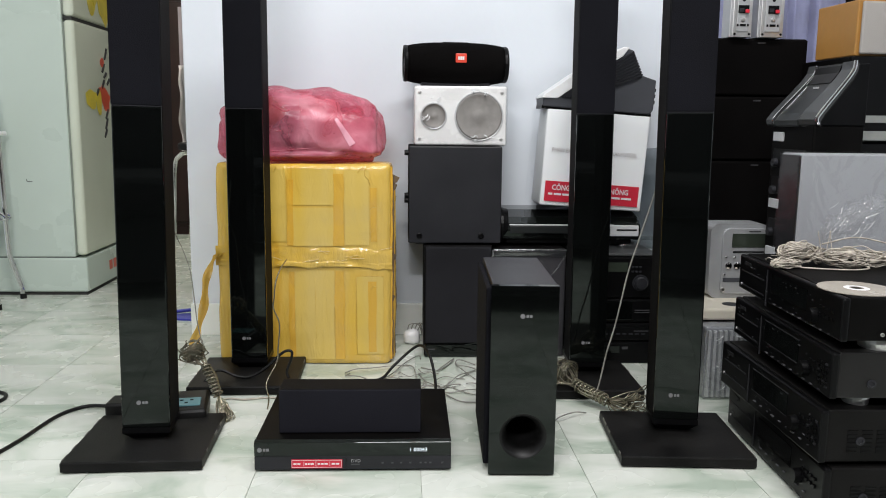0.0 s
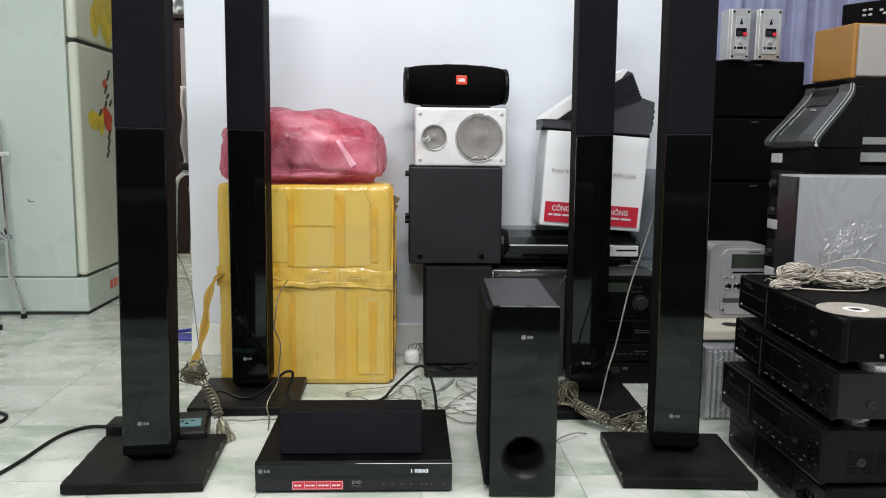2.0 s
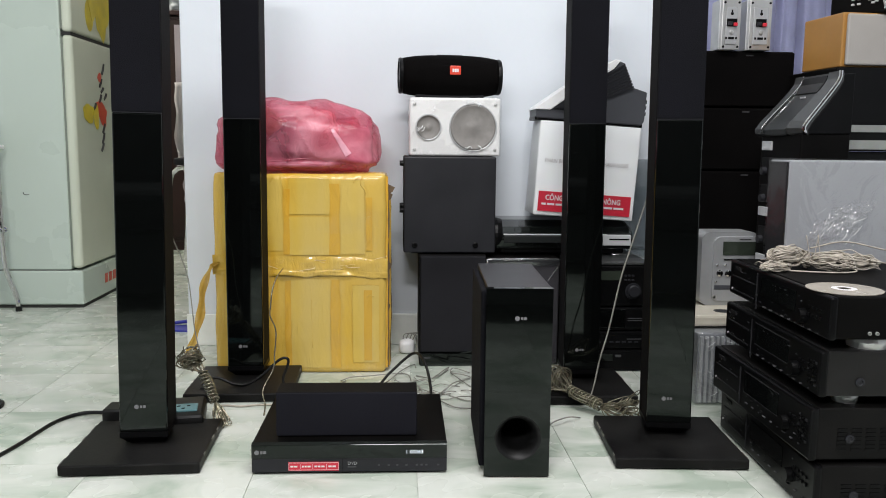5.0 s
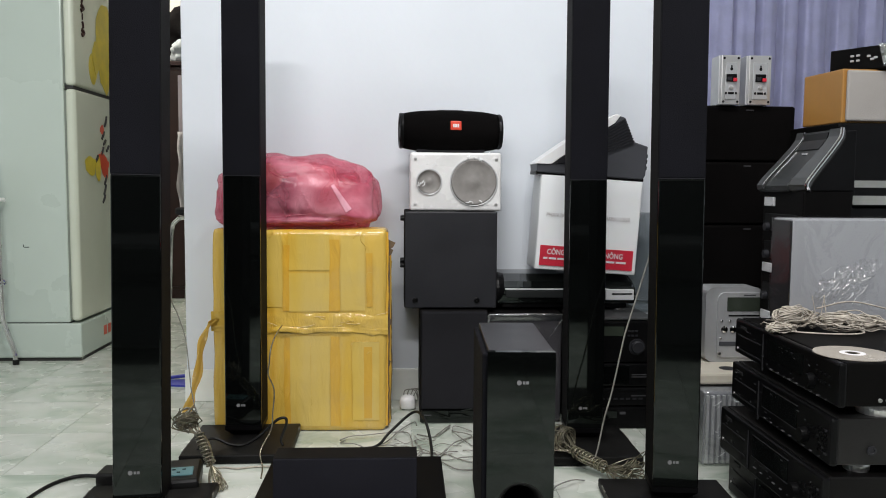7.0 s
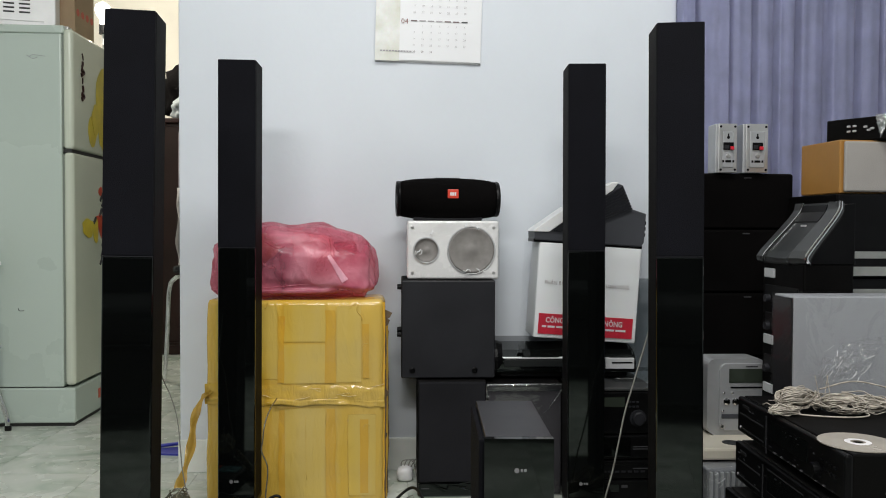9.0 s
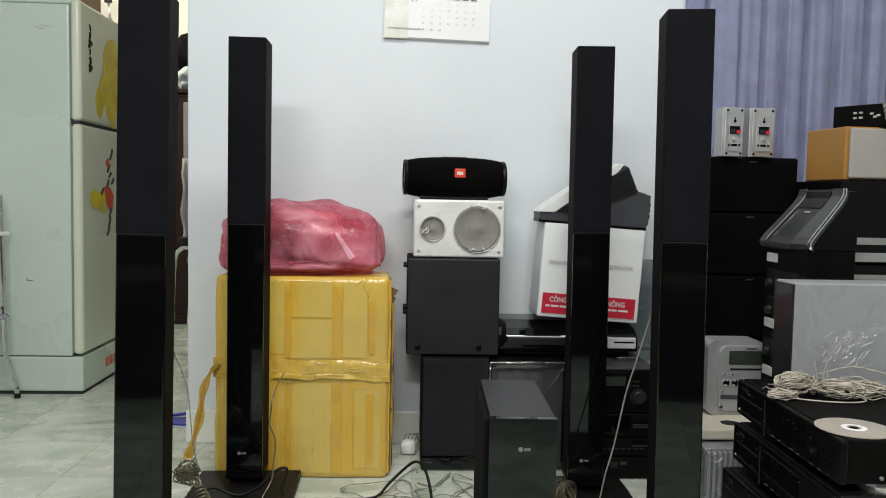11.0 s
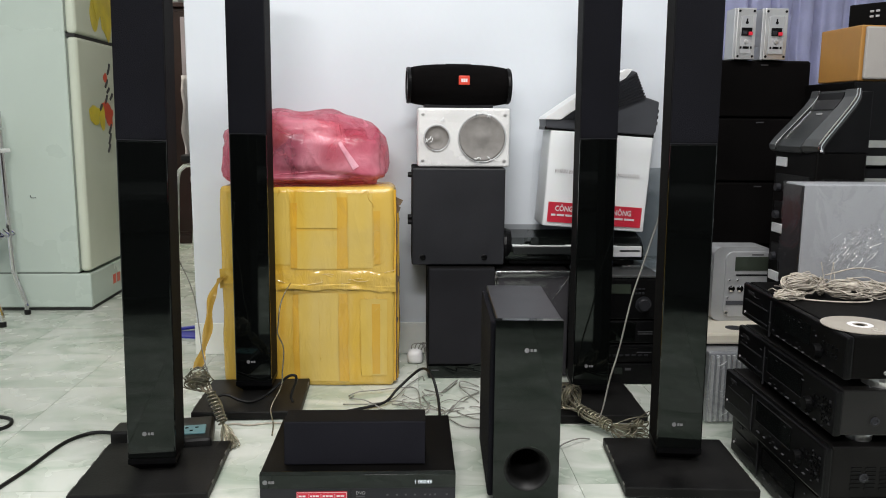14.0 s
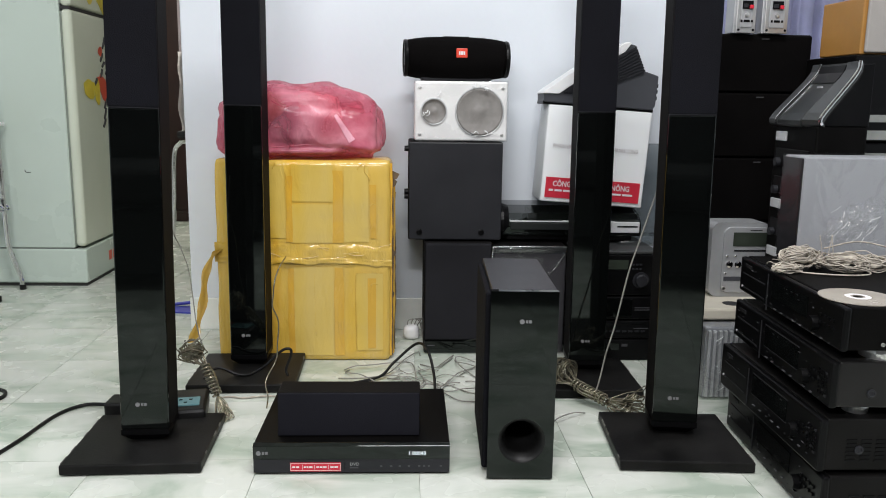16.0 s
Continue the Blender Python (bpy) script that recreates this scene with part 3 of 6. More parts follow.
# ---- tower speakers ----
def tower():
    """Slim tall speaker on a square board. Front at y = 0, foot at z = 0."""
    t = thing("tower_speaker", (0, 0, 0), "slim black tower speaker with grille and gloss front on a board", "speaker", group="tower speakers")
    w, d, z0, zj, zt = 0.0896, 0.088, 0.049, 0.6617, 1.108
    part("cabinet", box(-w / 2, w / 2, 0.004, d, z0, zt, 0.0015), "vinyl", t)
    part("gloss_front", box(-w / 2 + 0.0004, w / 2 - 0.0004, -0.004, 0.004, z0, zj - 0.001, 0.0025), "gloss", t, "glossy black lower front panel")
    part("grille", box(-w / 2 + 0.0004, w / 2 - 0.0004, -0.005, 0.004, zj + 0.001, zt, 0.002), "fabric", t, "black cloth grille on the upper half")
    # foot of the cabinet: a short plinth, then a neck cut in on all sides
    bm = bmesh.new()
    rings = []
    for k, ya, yb, z in ((0.5, -0.003, d, z0), (0.5, -0.003, d, z0 - 0.011), (0.31, 0.012, d - 0.012, 0.022)):
        rings.append([bm.verts.new(q) for q in ((-w * k, ya, z), (w * k, ya, z), (w * k, yb, z), (-w * k, yb, z))])
    bm.faces.new(rings[0]), bm.faces.new(rings[-1][::-1])
    for a, b in zip(rings, rings[1:]):
        for i in range(4):
            bm.faces.new((a[i], a[(i + 1) % 4], b[(i + 1) % 4], b[i]))
    part("neck", bm, "black", t, "black neck cut in towards the board")
    part("joint_line", box(-w / 2 + 0.001, w / 2 - 0.001, -0.0046, 0.0, zj - 0.0008, zj + 0.0008, 0), "dark", t, "thin joint line")
    badge(t, -0.012, 0.100, -0.0042, 0.0085)
    return t


def board(parent, cx, cy, turn, w=0.253, d=0.244):
    bm = box(-w / 2, w / 2, -d / 2, d / 2, 0.003, 0.0225, 0.003)
    part("base_board", bm, "slab", parent, "scuffed black rectangular base board", m=parent.matrix_world.inverted() @ pose(cx, cy, 0, 0, 0, turn))
    rnd = random.Random(int(cx * 1000) + 500)
    for k in range(7):
        y, l = rnd.uniform(-d / 2 + 0.01, d / 2 - 0.05), rnd.uniform(0.008, 0.040)
        sx = rnd.choice((-1, 1))
        bm = box(min(sx * (w / 2 - 0.0016), sx * (w / 2 + 0.0003)), max(sx * (w / 2 - 0.0016), sx * (w / 2 + 0.0003)), y, y + l, rnd.uniform(0.016, 0.019), 0.0226, 0.0004)
        part("chipped_edge", bm, "worn", parent, m=parent.matrix_world.inverted() @ pose(cx, cy, 0, 0, 0, turn))
    for sx in (-1, 1):
        for sy in (-1, 1):
            bm = lathe([(0.010, 0.0), (0.010, 0.0035)], (sx * (w / 2 - 0.025), sy * (d / 2 - 0.025), 0), "z", 14)
            part("foot", bm, "rubber", parent, m=parent.matrix_world.inverted() @ pose(cx, cy, 0, 0, 0, turn))


def lean_pose(x0, x1, y, turn):
    """Upright from x0 at the foot to x1 at the top, 1.112 m up."""
    return pose(x0, y, 0, 0, math.degrees(math.atan2(x1 - x0, 1.112)), turn)


first = tower()
SPOTS = ((-0.373, -0.3545, 1.579, 4.6, -0.375, 1.612, 2.0), (-0.2605, -0.256, 2.039, 0.0, -0.257, 2.028, 1.0),
         (0.5835, 0.578, 1.989, -3.5, 0.566, 1.985, -1.0), (0.6745, 0.665, 1.598, -8.0, 0.668, 1.602, -4.0))
for k, (xa, xb, yy, rz, bx, by, brz) in enumerate(SPOTS):
    m = lean_pose(xa, xb, yy, rz)
    t = first if k == 0 else copy_thing(first, m)
    if k == 0:
        towers = []
    towers.append((t, m, bx, by, brz))
for t, m, bx, by, brz in towers:
    t.matrix_world = m if abs(m.translation.x + 0.2605) > 0.01 else m @ Matrix.Diagonal((1, 1, 1.0065, 1))
for t, m, bx, by, brz in towers:
    board(t, bx, by - 0.011, brz)


# ---- receiver, centre speaker, subwoofer ----
def receiver():
    r = thing("disc_receiver", (0.032, 1.476, 0), "flat black disc receiver with lit display on the floor", "receiver", turn=-0.6)
    w, d = 0.36, 0.292
    part("casing", box(-w / 2, w / 2, 0.006, d, 0.005, 0.0595, 0.002), "metalblack", r)
    part("lower_fascia", box(-w / 2, w / 2, -0.001, 0.006, 0.0045, 0.0305, 0.0012), "dark", r, "dark grey lower front")
    part("upper_fascia", prism([(-0.002, 0.0312), (0.008, 0.0312), (0.008, 0.0600), (0.006, 0.0608), (-0.002, 0.0570)], -w / 2, w / 2, "x", 0.0006), "gloss", r, "glossy black upper front")
    part("tray_seam", box(-0.0135, -0.0125, -0.0013, 0.0, 0.005, 0.030, 0), "black", r)
    for sx in (-0.15, 0.15):
        for y in (0.03, d - 0.03):
            part("foot", lathe([(0.012, 0.0), (0.012, 0.006)], (sx, y, 0), "z", 14), "rubber", r)
    badge(r, -0.170, 0.0435, -0.0022, 0.0085)
    writing("display", "1 00043", 0.0102, "lit", r, (0.103, -0.0024, 0.0395), label="white lit display digits")
    st = part("sticker", box(-0.113, -0.020, -0.0016, -0.001, 0.0075, 0.0245, 0), "red", r, "red strip sticker with white print")
    for x0, x1 in ((-0.109, -0.1035), (-0.102, -0.0965), (-0.088, -0.0845), (-0.083, -0.0795), (-0.078, -0.072), (-0.065, -0.0605), (-0.059, -0.054), (-0.0525, -0.0465), (-0.0395, -0.0335), (-0.032, -0.0255)):
        part("sticker_print", box(x0, x1, -0.0020, -0.0016, 0.0144, 0.0174, 0), "whiteprint", st)
    for x in (-0.0905, -0.0685, -0.0430):
        part("sticker_print", box(x, x + 0.0006, -0.0020, -0.0016, 0.0115, 0.0205, 0), "whiteprint", st)
    for z in (0.0090, 0.0226):
        part("sticker_print", box(-0.1115, -0.0215, -0.0019, -0.0016, z, z + 0.0006, 0), "whiteprint", st)
    for x in (-0.1122, -0.0214):
        part("sticker_print", box(x, x + 0.0006, -0.0019, -0.0016, 0.0090, 0.0232, 0), "whiteprint", st)
    writing("mark", "DVD", 0.0085, "print", r, (-0.004, -0.0014, 0.0185))
    part("mark_bar", box(-0.004, 0.012, -0.0014, -0.001, 0.0130, 0.0155, 0), "dimprint", r)
    for x in (0.054, 0.072, 0.088, 0.105, 0.124, 0.133, 0.142, 0.164):
        part("button_mark", box(x - 0.002, x + 0.002, -0.0013, -0.001, 0.0155, 0.0185, 0), "dimprint", r)
    return r


receiver()


def centre_speaker():
    c = thing("centre_speaker", (0.0245, 1.513, 0.0605), "black cloth-fronted centre speaker lying on the receiver", "speaker", turn=-0.5)
    w, h = 0.265, 0.0835
    part("cabinet", prism([(0.006, 0.002), (0.082, 0.002), (0.066, h), (0.004, h)], -w / 2, w / 2, "x", 0.0015), "vinyl", c)
    part("grille", prism([(-0.003, 0.001), (0.006, 0.001), (0.006, h - 0.001), (0.001, h - 0.001)], -w / 2 + 0.0006, w / 2 - 0.0006, "x", 0.0015), "centre_cloth", c, "dark cloth grille")
    for x in (-0.1, 0.1):
        part("foot", box(x - 0.012, x + 0.012, 0.012, 0.07, 0, 0.003, 0), "rubber", c)


centre_speaker()


def subwoofer():
    s = thing("subwoofer", (0.3385, 1.447, 0), "tall narrow black subwoofer with gloss front and round port", "subwoofer", turn=-2.2)
    w, d, h = 0.120, 0.305, 0.3545
    bm = box(-w / 2 + 0.003, w / 2 - 0.001, 0.0155, d, 0.004, h, 0.002)
    bmesh.ops.delete(bm, geom=[f for f in bm.faces if f.normal.y < -0.9], context="FACES")
    part("cabinet", bm, "subtop", s, "grey-black vinyl cabinet")
    # side grille panel standing proud on the left side
    part("side_panel", box(-w / 2 - 0.008, -w / 2 + 0.003, 0.024, d - 0.012, 0.012, h - 0.008, 0.004), "fabric", s, "cloth side grille")
    # front with a real port opening
    bm = bmesh.new()
    seg, px, pz, pr = 40, 0.002, 0.0765, 0.043
    outer = [(-w / 2, 0.004), (w / 2, 0.004), (w / 2, h), (-w / 2, h)]

    def ring(rad, y):
        return [bm.verts.new((px + rad * math.cos(2 * math.pi * i / seg), y, pz + rad * math.sin(2 * math.pi * i / seg))) for i in range(seg)]

    def border(y):
        out = []
        for i in range(seg):
            a = 2 * math.pi * i / seg
            dx, dz = math.cos(a), math.sin(a)
            k = min(((w / 2 - px) / dx if dx > 1e-9 else (-w / 2 - px) / dx if dx < -1e-9 else 9e9),
                    ((h - pz) / dz if dz > 1e-9 else (0.004 - pz) / dz if dz < -1e-9 else 9e9))
            out.append(bm.verts.new((px + dx * k, y, pz + dz * k)))
        return out

    rb, r0, r1, r2, r3 = border(0.0), ring(pr, 0.0), ring(pr - 0.006, 0.005), ring(pr - 0.014, 0.024), ring(pr - 0.017, 0.13)
    back = border(0.015)
    for a, b in ((rb, r0), (r0, r1), (r1, r2), (r2, r3), (back, rb)):
        for i in range(seg):
            bm.faces.new((a[i], a[(i + 1) % seg], b[(i + 1) % seg], b[i]))
    bm.faces.new(r3)
    corners = [bm.verts.new((x, 0.0, z)) for x, z in outer]
    cb = [bm.verts.new((x, 0.015, z)) for x, z in outer]
    for k in range(4):
        x, z = outer[k]
        i = int((math.atan2(z - pz, x - px) % (2 * math.pi)) / (2 * math.pi / seg))
        j = (i + 1) % seg
        bm.faces.new((corners[k], rb[i], rb[j]))
        bm.faces.new((corners[k], rb[i], back[i], cb[k]))
        bm.faces.new((corners[k], rb[j], back[j], cb[k]))
    panel = part("front_panel", bm, "gloss", s, "glossy black front with a round bass port")
    panel.data.materials.append(M["rubber"])
    for f in panel.data.polygons:
        f.use_smooth = False
        if (f.center - Vector((px, f.center.y, pz))).length < pr - 0.001:
            f.material_index, f.use_smooth = 1, True
    badge(s, -0.004, 0.300, -0.0006, 0.0085)
    for x in (-0.045, 0.045):
        for y in (0.03, d - 0.03):
            part("foot", lathe([(0.009, 0.0), (0.009, 0.005)], (x, y, 0), "z", 12), "rubber", s)


subwoofer()


# ---- taped carton with bag, against the wall ----
def rumpled_box(w, d, h, cuts, amount, seed, r=0.012):
    bm = bmesh.new()
    bmesh.ops.create_cube(bm, size=1)
    for v in bm.verts:
        v.co = Vector((v.co.x * w, v.co.y * d, v.co.z * h + h / 2))
    bmesh.ops.bevel(bm, geom=bm.edges[:], offset=r, segments=2, affect="EDGES", profile=0.5)
    bmesh.ops.subdivide_edges(bm, edges=[e for e in bm.edges if e.calc_length() > 0.05], cuts=cuts, use_grid_fill=True)
    for v in bm.verts:
        n = noise.noise_vector(v.co * 7 + Vector((seed, 0, 0)))
        n2 = noise.noise_vector(v.co * 22 + Vector((seed, 3, 0)))
        k = min(1.0, v.co.z / 0.02)
        v.co += Vector((n.x, n.y, n.z * k)) * amount + Vector((n2.x, n2.y, 0)) * amount * 0.35
        v.co.z = max(0.0, v.co.z)
    return bm


def taped_carton():
    c = thing("taped_carton", (-0.131, 2.267, 0), "large carton wrapped all over in yellow packing tape", "carton", turn=-0.5)
    w, d, h = 0.448, 0.256, 0.531
    part("carton_body", rumpled_box(w, d, h, 22, 0.006, 1.0), "tape", c, smooth=True)
    y = -d / 2 - 0.006
    def face_y(x, z):
        p = Vector((x, -d / 2, z))
        return -d / 2 + noise.noise_vector(p * 7 + Vector((1, 0, 0))).y * 0.006 + noise.noise_vector(p * 22 + Vector((1, 3, 0))).y * 0.0021

    # a raised band of tape round the middle, with a crumpled lower edge
    for z0, hh, bulge, mat in ((0.268, 0.046, 0.0030, "tape_shiny"), (0.262, 0.018, 0.0060, "tape_shiny")):
        bm = bmesh.new()
        cols = []
        for i in range(121):
            x = -w / 2 - 0.003 + (w + 0.006) * i / 120
            dz = 0.007 * noise.noise((x * 14, z0, 2)) - 0.012 * (x / w)
            xx = max(-w / 2, min(w / 2, x))
            row = []
            for k in range(7):
                z = z0 + dz + hh * k / 6 + (0.004 * noise.noise((x * 40, z0 * 7, 4)) if k in (0, 6) else 0)
                lift = 0.0 if k in (0, 6) else bulge * (0.6 + 1.2 * noise.noise((x * 22, z * 60, z0 * 9)))
                row.append(bm.verts.new((x, face_y(xx, z) - 0.0022 - max(0.0, lift), z)))
            cols.append(row)
        for a, b in zip(cols, cols[1:]):
            for k in range(6):
                bm.faces.new((a[k], b[k], b[k + 1], a[k + 1]))
        part("tape_band", bm, mat, c, "shiny crumpled tape round the middle", smooth=True)
    # bands of tape lying on the face: single, pale patches, and darker ones where two overlap
    def strip(name, x0, x1, z0, z1, mat, lift, wob=0.0015):
        bm, cols = bmesh.new(), []
        for i in range(31):
            z = z0 + (z1 - z0) * i / 30
            a, b = x0 + wob * noise.noise((x0 * 90, z * 14, 5)), x1 + wob * noise.noise((x1 * 90, z * 14, 9))
            cols.append([bm.verts.new((a + (b - a) * s, face_y(a + (b - a) * s, z) - lift - 0.0006 * abs(noise.noise((s * 3 + x0 * 50, z * 40, 2))), z)) for s in (0, 0.25, 0.5, 0.75, 1)])
        for a, b in zip(cols, cols[1:]):
            for k in range(4):
                bm.faces.new((a[k], b[k], b[k + 1], a[k + 1]))
        part(name, bm, mat, c, smooth=True)

    for x0, x1, z0, z1 in ((-0.028, 0.077, 0.425, 0.519), (-0.028, 0.079, 0.318, 0.418), (-0.026, 0.076, 0.016, 0.254), (0.105, 0.167, 0.32, 0.515), (-0.20, -0.045, 0.33, 0.515), (0.135, 0.205, 0.030, 0.238)):
        strip("tape_patch", x0, x1, z0, z1, "tape_pale", 0.0018)
    for x0, x1, z0, z1 in ((-0.042, -0.027, 0.320, 0.490), (-0.041, -0.026, 0.020, 0.250), (0.076, 0.102, 0.318, 0.505), (0.078, 0.103, 0.016, 0.252), (0.171, 0.187, 0.33, 0.47), (0.165, 0.186, 0.035, 0.225),
                           (-0.150, -0.130, 0.32, 0.50), (-0.120, -0.105, 0.02, 0.24)):
        strip("tape_overlap", x0, x1, z0, z1, "tape_double", 0.0026, 0.003)
    # thin edges of tape: upright seams and one level step under the band
    for pts in (((0.026, 0.235), (0.027, 0.16), (0.029, 0.07)), ((0.134, 0.238), (0.17, 0.239), (0.205, 0.238)), ((0.134, 0.236), (0.133, 0.13), (0.136, 0.032))):
        part("tape_edge", tube([(x, face_y(x, z) - 0.0020, z) for x, z in pts], 0.0006, 5, 4), "tape", c, smooth=True)
    # folds pulled towards the upper corner
    for pts in (((0.138, 0.508), (0.146, 0.518), (0.156, 0.525)), ((-0.075, 0.508), (-0.068, 0.520), (-0.070, 0.528)), ((0.170, 0.412), (0.176, 0.420), (0.186, 0.419)), ((0.172, 0.205), (0.180, 0.212), (0.190, 0.209))):
        part("tape_crease", tube([(x, face_y(x, z) - 0.0026, z) for x, z in pts], 0.0008, 5, 4), "tape_shiny", c, smooth=True)
    # creases of the crumpled tape, coloured pale to stand in for glints
    random.seed(19)
    for k in range(9):
        x, z, a, l = random.uniform(-0.10, 0.20), random.choice((0.270, 0.285, 0.300)) + random.uniform(-0.012, 0.012), random.gauss(0.0, 0.18), random.uniform(0.02, 0.055)
        pts = []
        for q in range(4):
            xx, zz = x + l * q / 3 * math.cos(a), z + l * q / 3 * math.sin(a) + random.uniform(-0.0015, 0.0015)
            xx = max(-w / 2, min(w / 2, xx))
            pts.append((xx, face_y(xx, zz) - 0.0045 - random.uniform(0, 0.002), zz))
        part("tape_crease", tube(pts, random.uniform(0.0004, 0.0008), 5, 4), "tape_glint", c, smooth=True)
    for x, z0, z1 in ((0.168, 0.48, 0.52),):
        pts = [(x + 0.004 * math.sin(7 * t + x * 40) - 0.012 * t, face_y(x, z0 + (z1 - z0) * t) - 0.0030, z0 + (z1 - z0) * t) for t in (0, 0.25, 0.5, 0.75, 1)]
        part("tape_crease", tube(pts, 0.0012, 5, 4), "tape_shiny", c, smooth=True)
    # loose tape tail hanging at the side
    bm = bmesh.new()
    pts = spline([(-w / 2 + 0.010, y, 0.300), (-w / 2 - 0.005, y - 0.012, 0.285), (-w / 2 - 0.024, y - 0.02, 0.235), (-w / 2 - 0.030, y - 0.024, 0.17), (-w / 2 - 0.048, y - 0.022, 0.105), (-w / 2 - 0.062, y - 0.026, 0.06)], 5)
    prev = None
    for i, p in enumerate(pts):
        wd = 0.007 + 0.003 * math.sin(i * 0.9) + 0.004 * i / len(pts)
        row = [bm.verts.new(p + Vector((s * wd, 0.006 * math.sin(i * 0.5 + s * 2), 0))) for s in (-1, 0, 1)]
        if prev:
            for k in range(2):
                bm.faces.new((prev[k], row[k], row[k + 1], prev[k + 1]))
        prev = row
    bmesh.ops.solidify(bm, geom=bm.faces[:], thickness=0.001)
    part("tape_tail", bm, "tape", c, "loose twisted end of tape", smooth=True)
    # torn board layers and loose tape standing out along the corner
    for k, (dx, dy, mat, lab) in enumerate(((0.004, -0.118, "tape_double", ""), (0.007, -0.112, "tornboard", "torn brown board edge under the tape"), (0.009, -0.100, "tape_double", ""), (0.011, -0.085, "tape", "loose wrapped edge of the carton"), (0.012, -0.06, "tornboard", "torn brown board edge under the tape"))):
        bm, prev = bmesh.new(), None
        for i in range(60):
            z = 0.012 + (0.512 - 0.02 * k) * i / 59
            out = dx + 0.0040 * noise.noise((z * 9, k * 3.0, 1.0)) + 0.0012 * noise.noise((z * 60, k * 5.0, 4.0))
            row = [bm.verts.new((w / 2 - 0.010, dy + 0.004, z)), bm.verts.new((w / 2 + max(0.0, out), dy, z + 0.002 * noise.noise((z * 30, k, 2.0)))), bm.verts.new((w / 2 + max(0.0, out) - 0.002, dy + 0.009, z))]
            if prev:
                for q in range(2):
                    bm.faces.new((prev[q], row[q], row[q + 1], prev[q + 1]))
            prev = row
        part("carton_edge", bm, mat, c, lab, smooth=False)
    for z, l in ((0.505, 0.022), (0.486, 0.016), (0.30, 0.014), (0.19, 0.010)):
        part("torn_flap", prism([(w / 2, z), (w / 2 + l, z - 0.010), (w / 2 + l * 0.7, z - 0.022), (w / 2, z - 0.030)], -0.100, -0.097, "y"), "tornboard", c)


taped_carton()


def pink_bag():
    b = thing("plastic_bag", (-0.148, 2.262, 0.527), "translucent pink plastic bag stuffed full, on the carton", "bag")
    bm = bmesh.new()
    bmesh.ops.create_icosphere(bm, subdivisions=5, radius=1)
    for v in bm.verts:
        p = v.co.copy()
        sq = lambda a, e: math.copysign(abs(a) ** e, a)
        x, y, z = sq(p.x, 0.62 + 0.26 * max(-1.0, min(1.0, p.z * 2.5))) * 0.216, sq(p.y, 0.7) * 0.125, sq(p.z, 0.76 if p.z > 0 else 0.34) * 0.096
        top = 1.0 + (0.05 * math.exp(-((x + 0.07) / 0.06) ** 2) - 0.05 * math.exp(-((x + 0.005) / 0.022) ** 2) + 0.04 * math.exp(-((x - 0.06) / 0.07) ** 2) - 0.10 * max(0.0, x / 0.219 - 0.5) if z > 0 else 0.0)
        n = noise.noise(p * 2.2 + Vector((4, 0, 0))) * 0.017 + noise.noise(p * 6 + Vector((9, 1, 0))) * 0.006
        crease = 0.004 * abs(noise.noise(p * 11 + Vector((0, 5, 0))))
        q = Vector((x, y, z * top))
        q += q.normalized() * (n - crease)
        v.co = Vector((q.x, q.y, max(0.0, q.z + 0.099)))
    tree = BVHTree.FromBMesh(bm)
    part("bag_skin", bm, "bag", b, "crinkled pink film", smooth=True)
    # things inside: a pale bundle and a grey bundle, showing faintly
    for name, place, size, mat in (("pale_bundle", (0.065, -0.02, 0.10), (0.055, 0.080, 0.070), "white"), ("grey_bundle", (-0.020, -0.055, 0.080), (0.055, 0.062, 0.060), "midgrey"), ("brown_bundle", (-0.075, -0.050, 0.125), (0.050, 0.055, 0.045), "brownbox"),
                                   ("rose_bundle", (-0.145, 0.0, 0.085), (0.05, 0.07, 0.065), "bag"), ("rose_bundle", (0.13, 0.0, 0.085), (0.06, 0.07, 0.065), "bag")):
        bm = bmesh.new()
        bmesh.ops.create_icosphere(bm, subdivisions=3, radius=1)
        for v in bm.verts:
            n = 1 + 0.25 * noise.noise(v.co * 2 + Vector(place) * 30)
            v.co = Vector(place) + Vector((v.co.x * size[0], v.co.y * size[1], v.co.z * size[2])) * n
        part(name, bm, mat, b, smooth=True)
    # folded-over mouth of the bag, lying on the front, and stretched creases
    def front(x, z):
        hit = tree.ray_cast(Vector((x, -1, z)), Vector((0, 1, 0)))[0]
        return hit.y if hit else -0.10

    bm = bmesh.new()
    rows = []
    for i in range(25):
        t = i / 24
        left, right = [spline([(u, v, 0) for u, v in line], 8)[i] for line in (((0.006, 0.180), (0.014, 0.120), (0.050, 0.055), (0.090, 0.030)), ((0.108, 0.168), (0.114, 0.125), (0.128, 0.080), (0.140, 0.045)))]
        row = []
        for k in range(9):
            s = k / 8
            x, z = left.x + (right.x - left.x) * s, left.y + (right.y - left.y) * s
            row.append(bm.verts.new((x, front(x, z) - 0.0012 - 0.0045 * math.sin(math.pi * s) ** 0.5 * abs(noise.noise((s * 3.1, t * 2.5, 6.0))), z)))
        rows.append(row)
    for a, q in zip(rows, rows[1:]):
        for k in range(8):
            bm.faces.new((a[k], q[k], q[k + 1], a[k + 1]))
    part("bag_flap", bm, "bag_flap", b, "folded pale pink flap", smooth=True)
    bm, prev = bmesh.new(), None
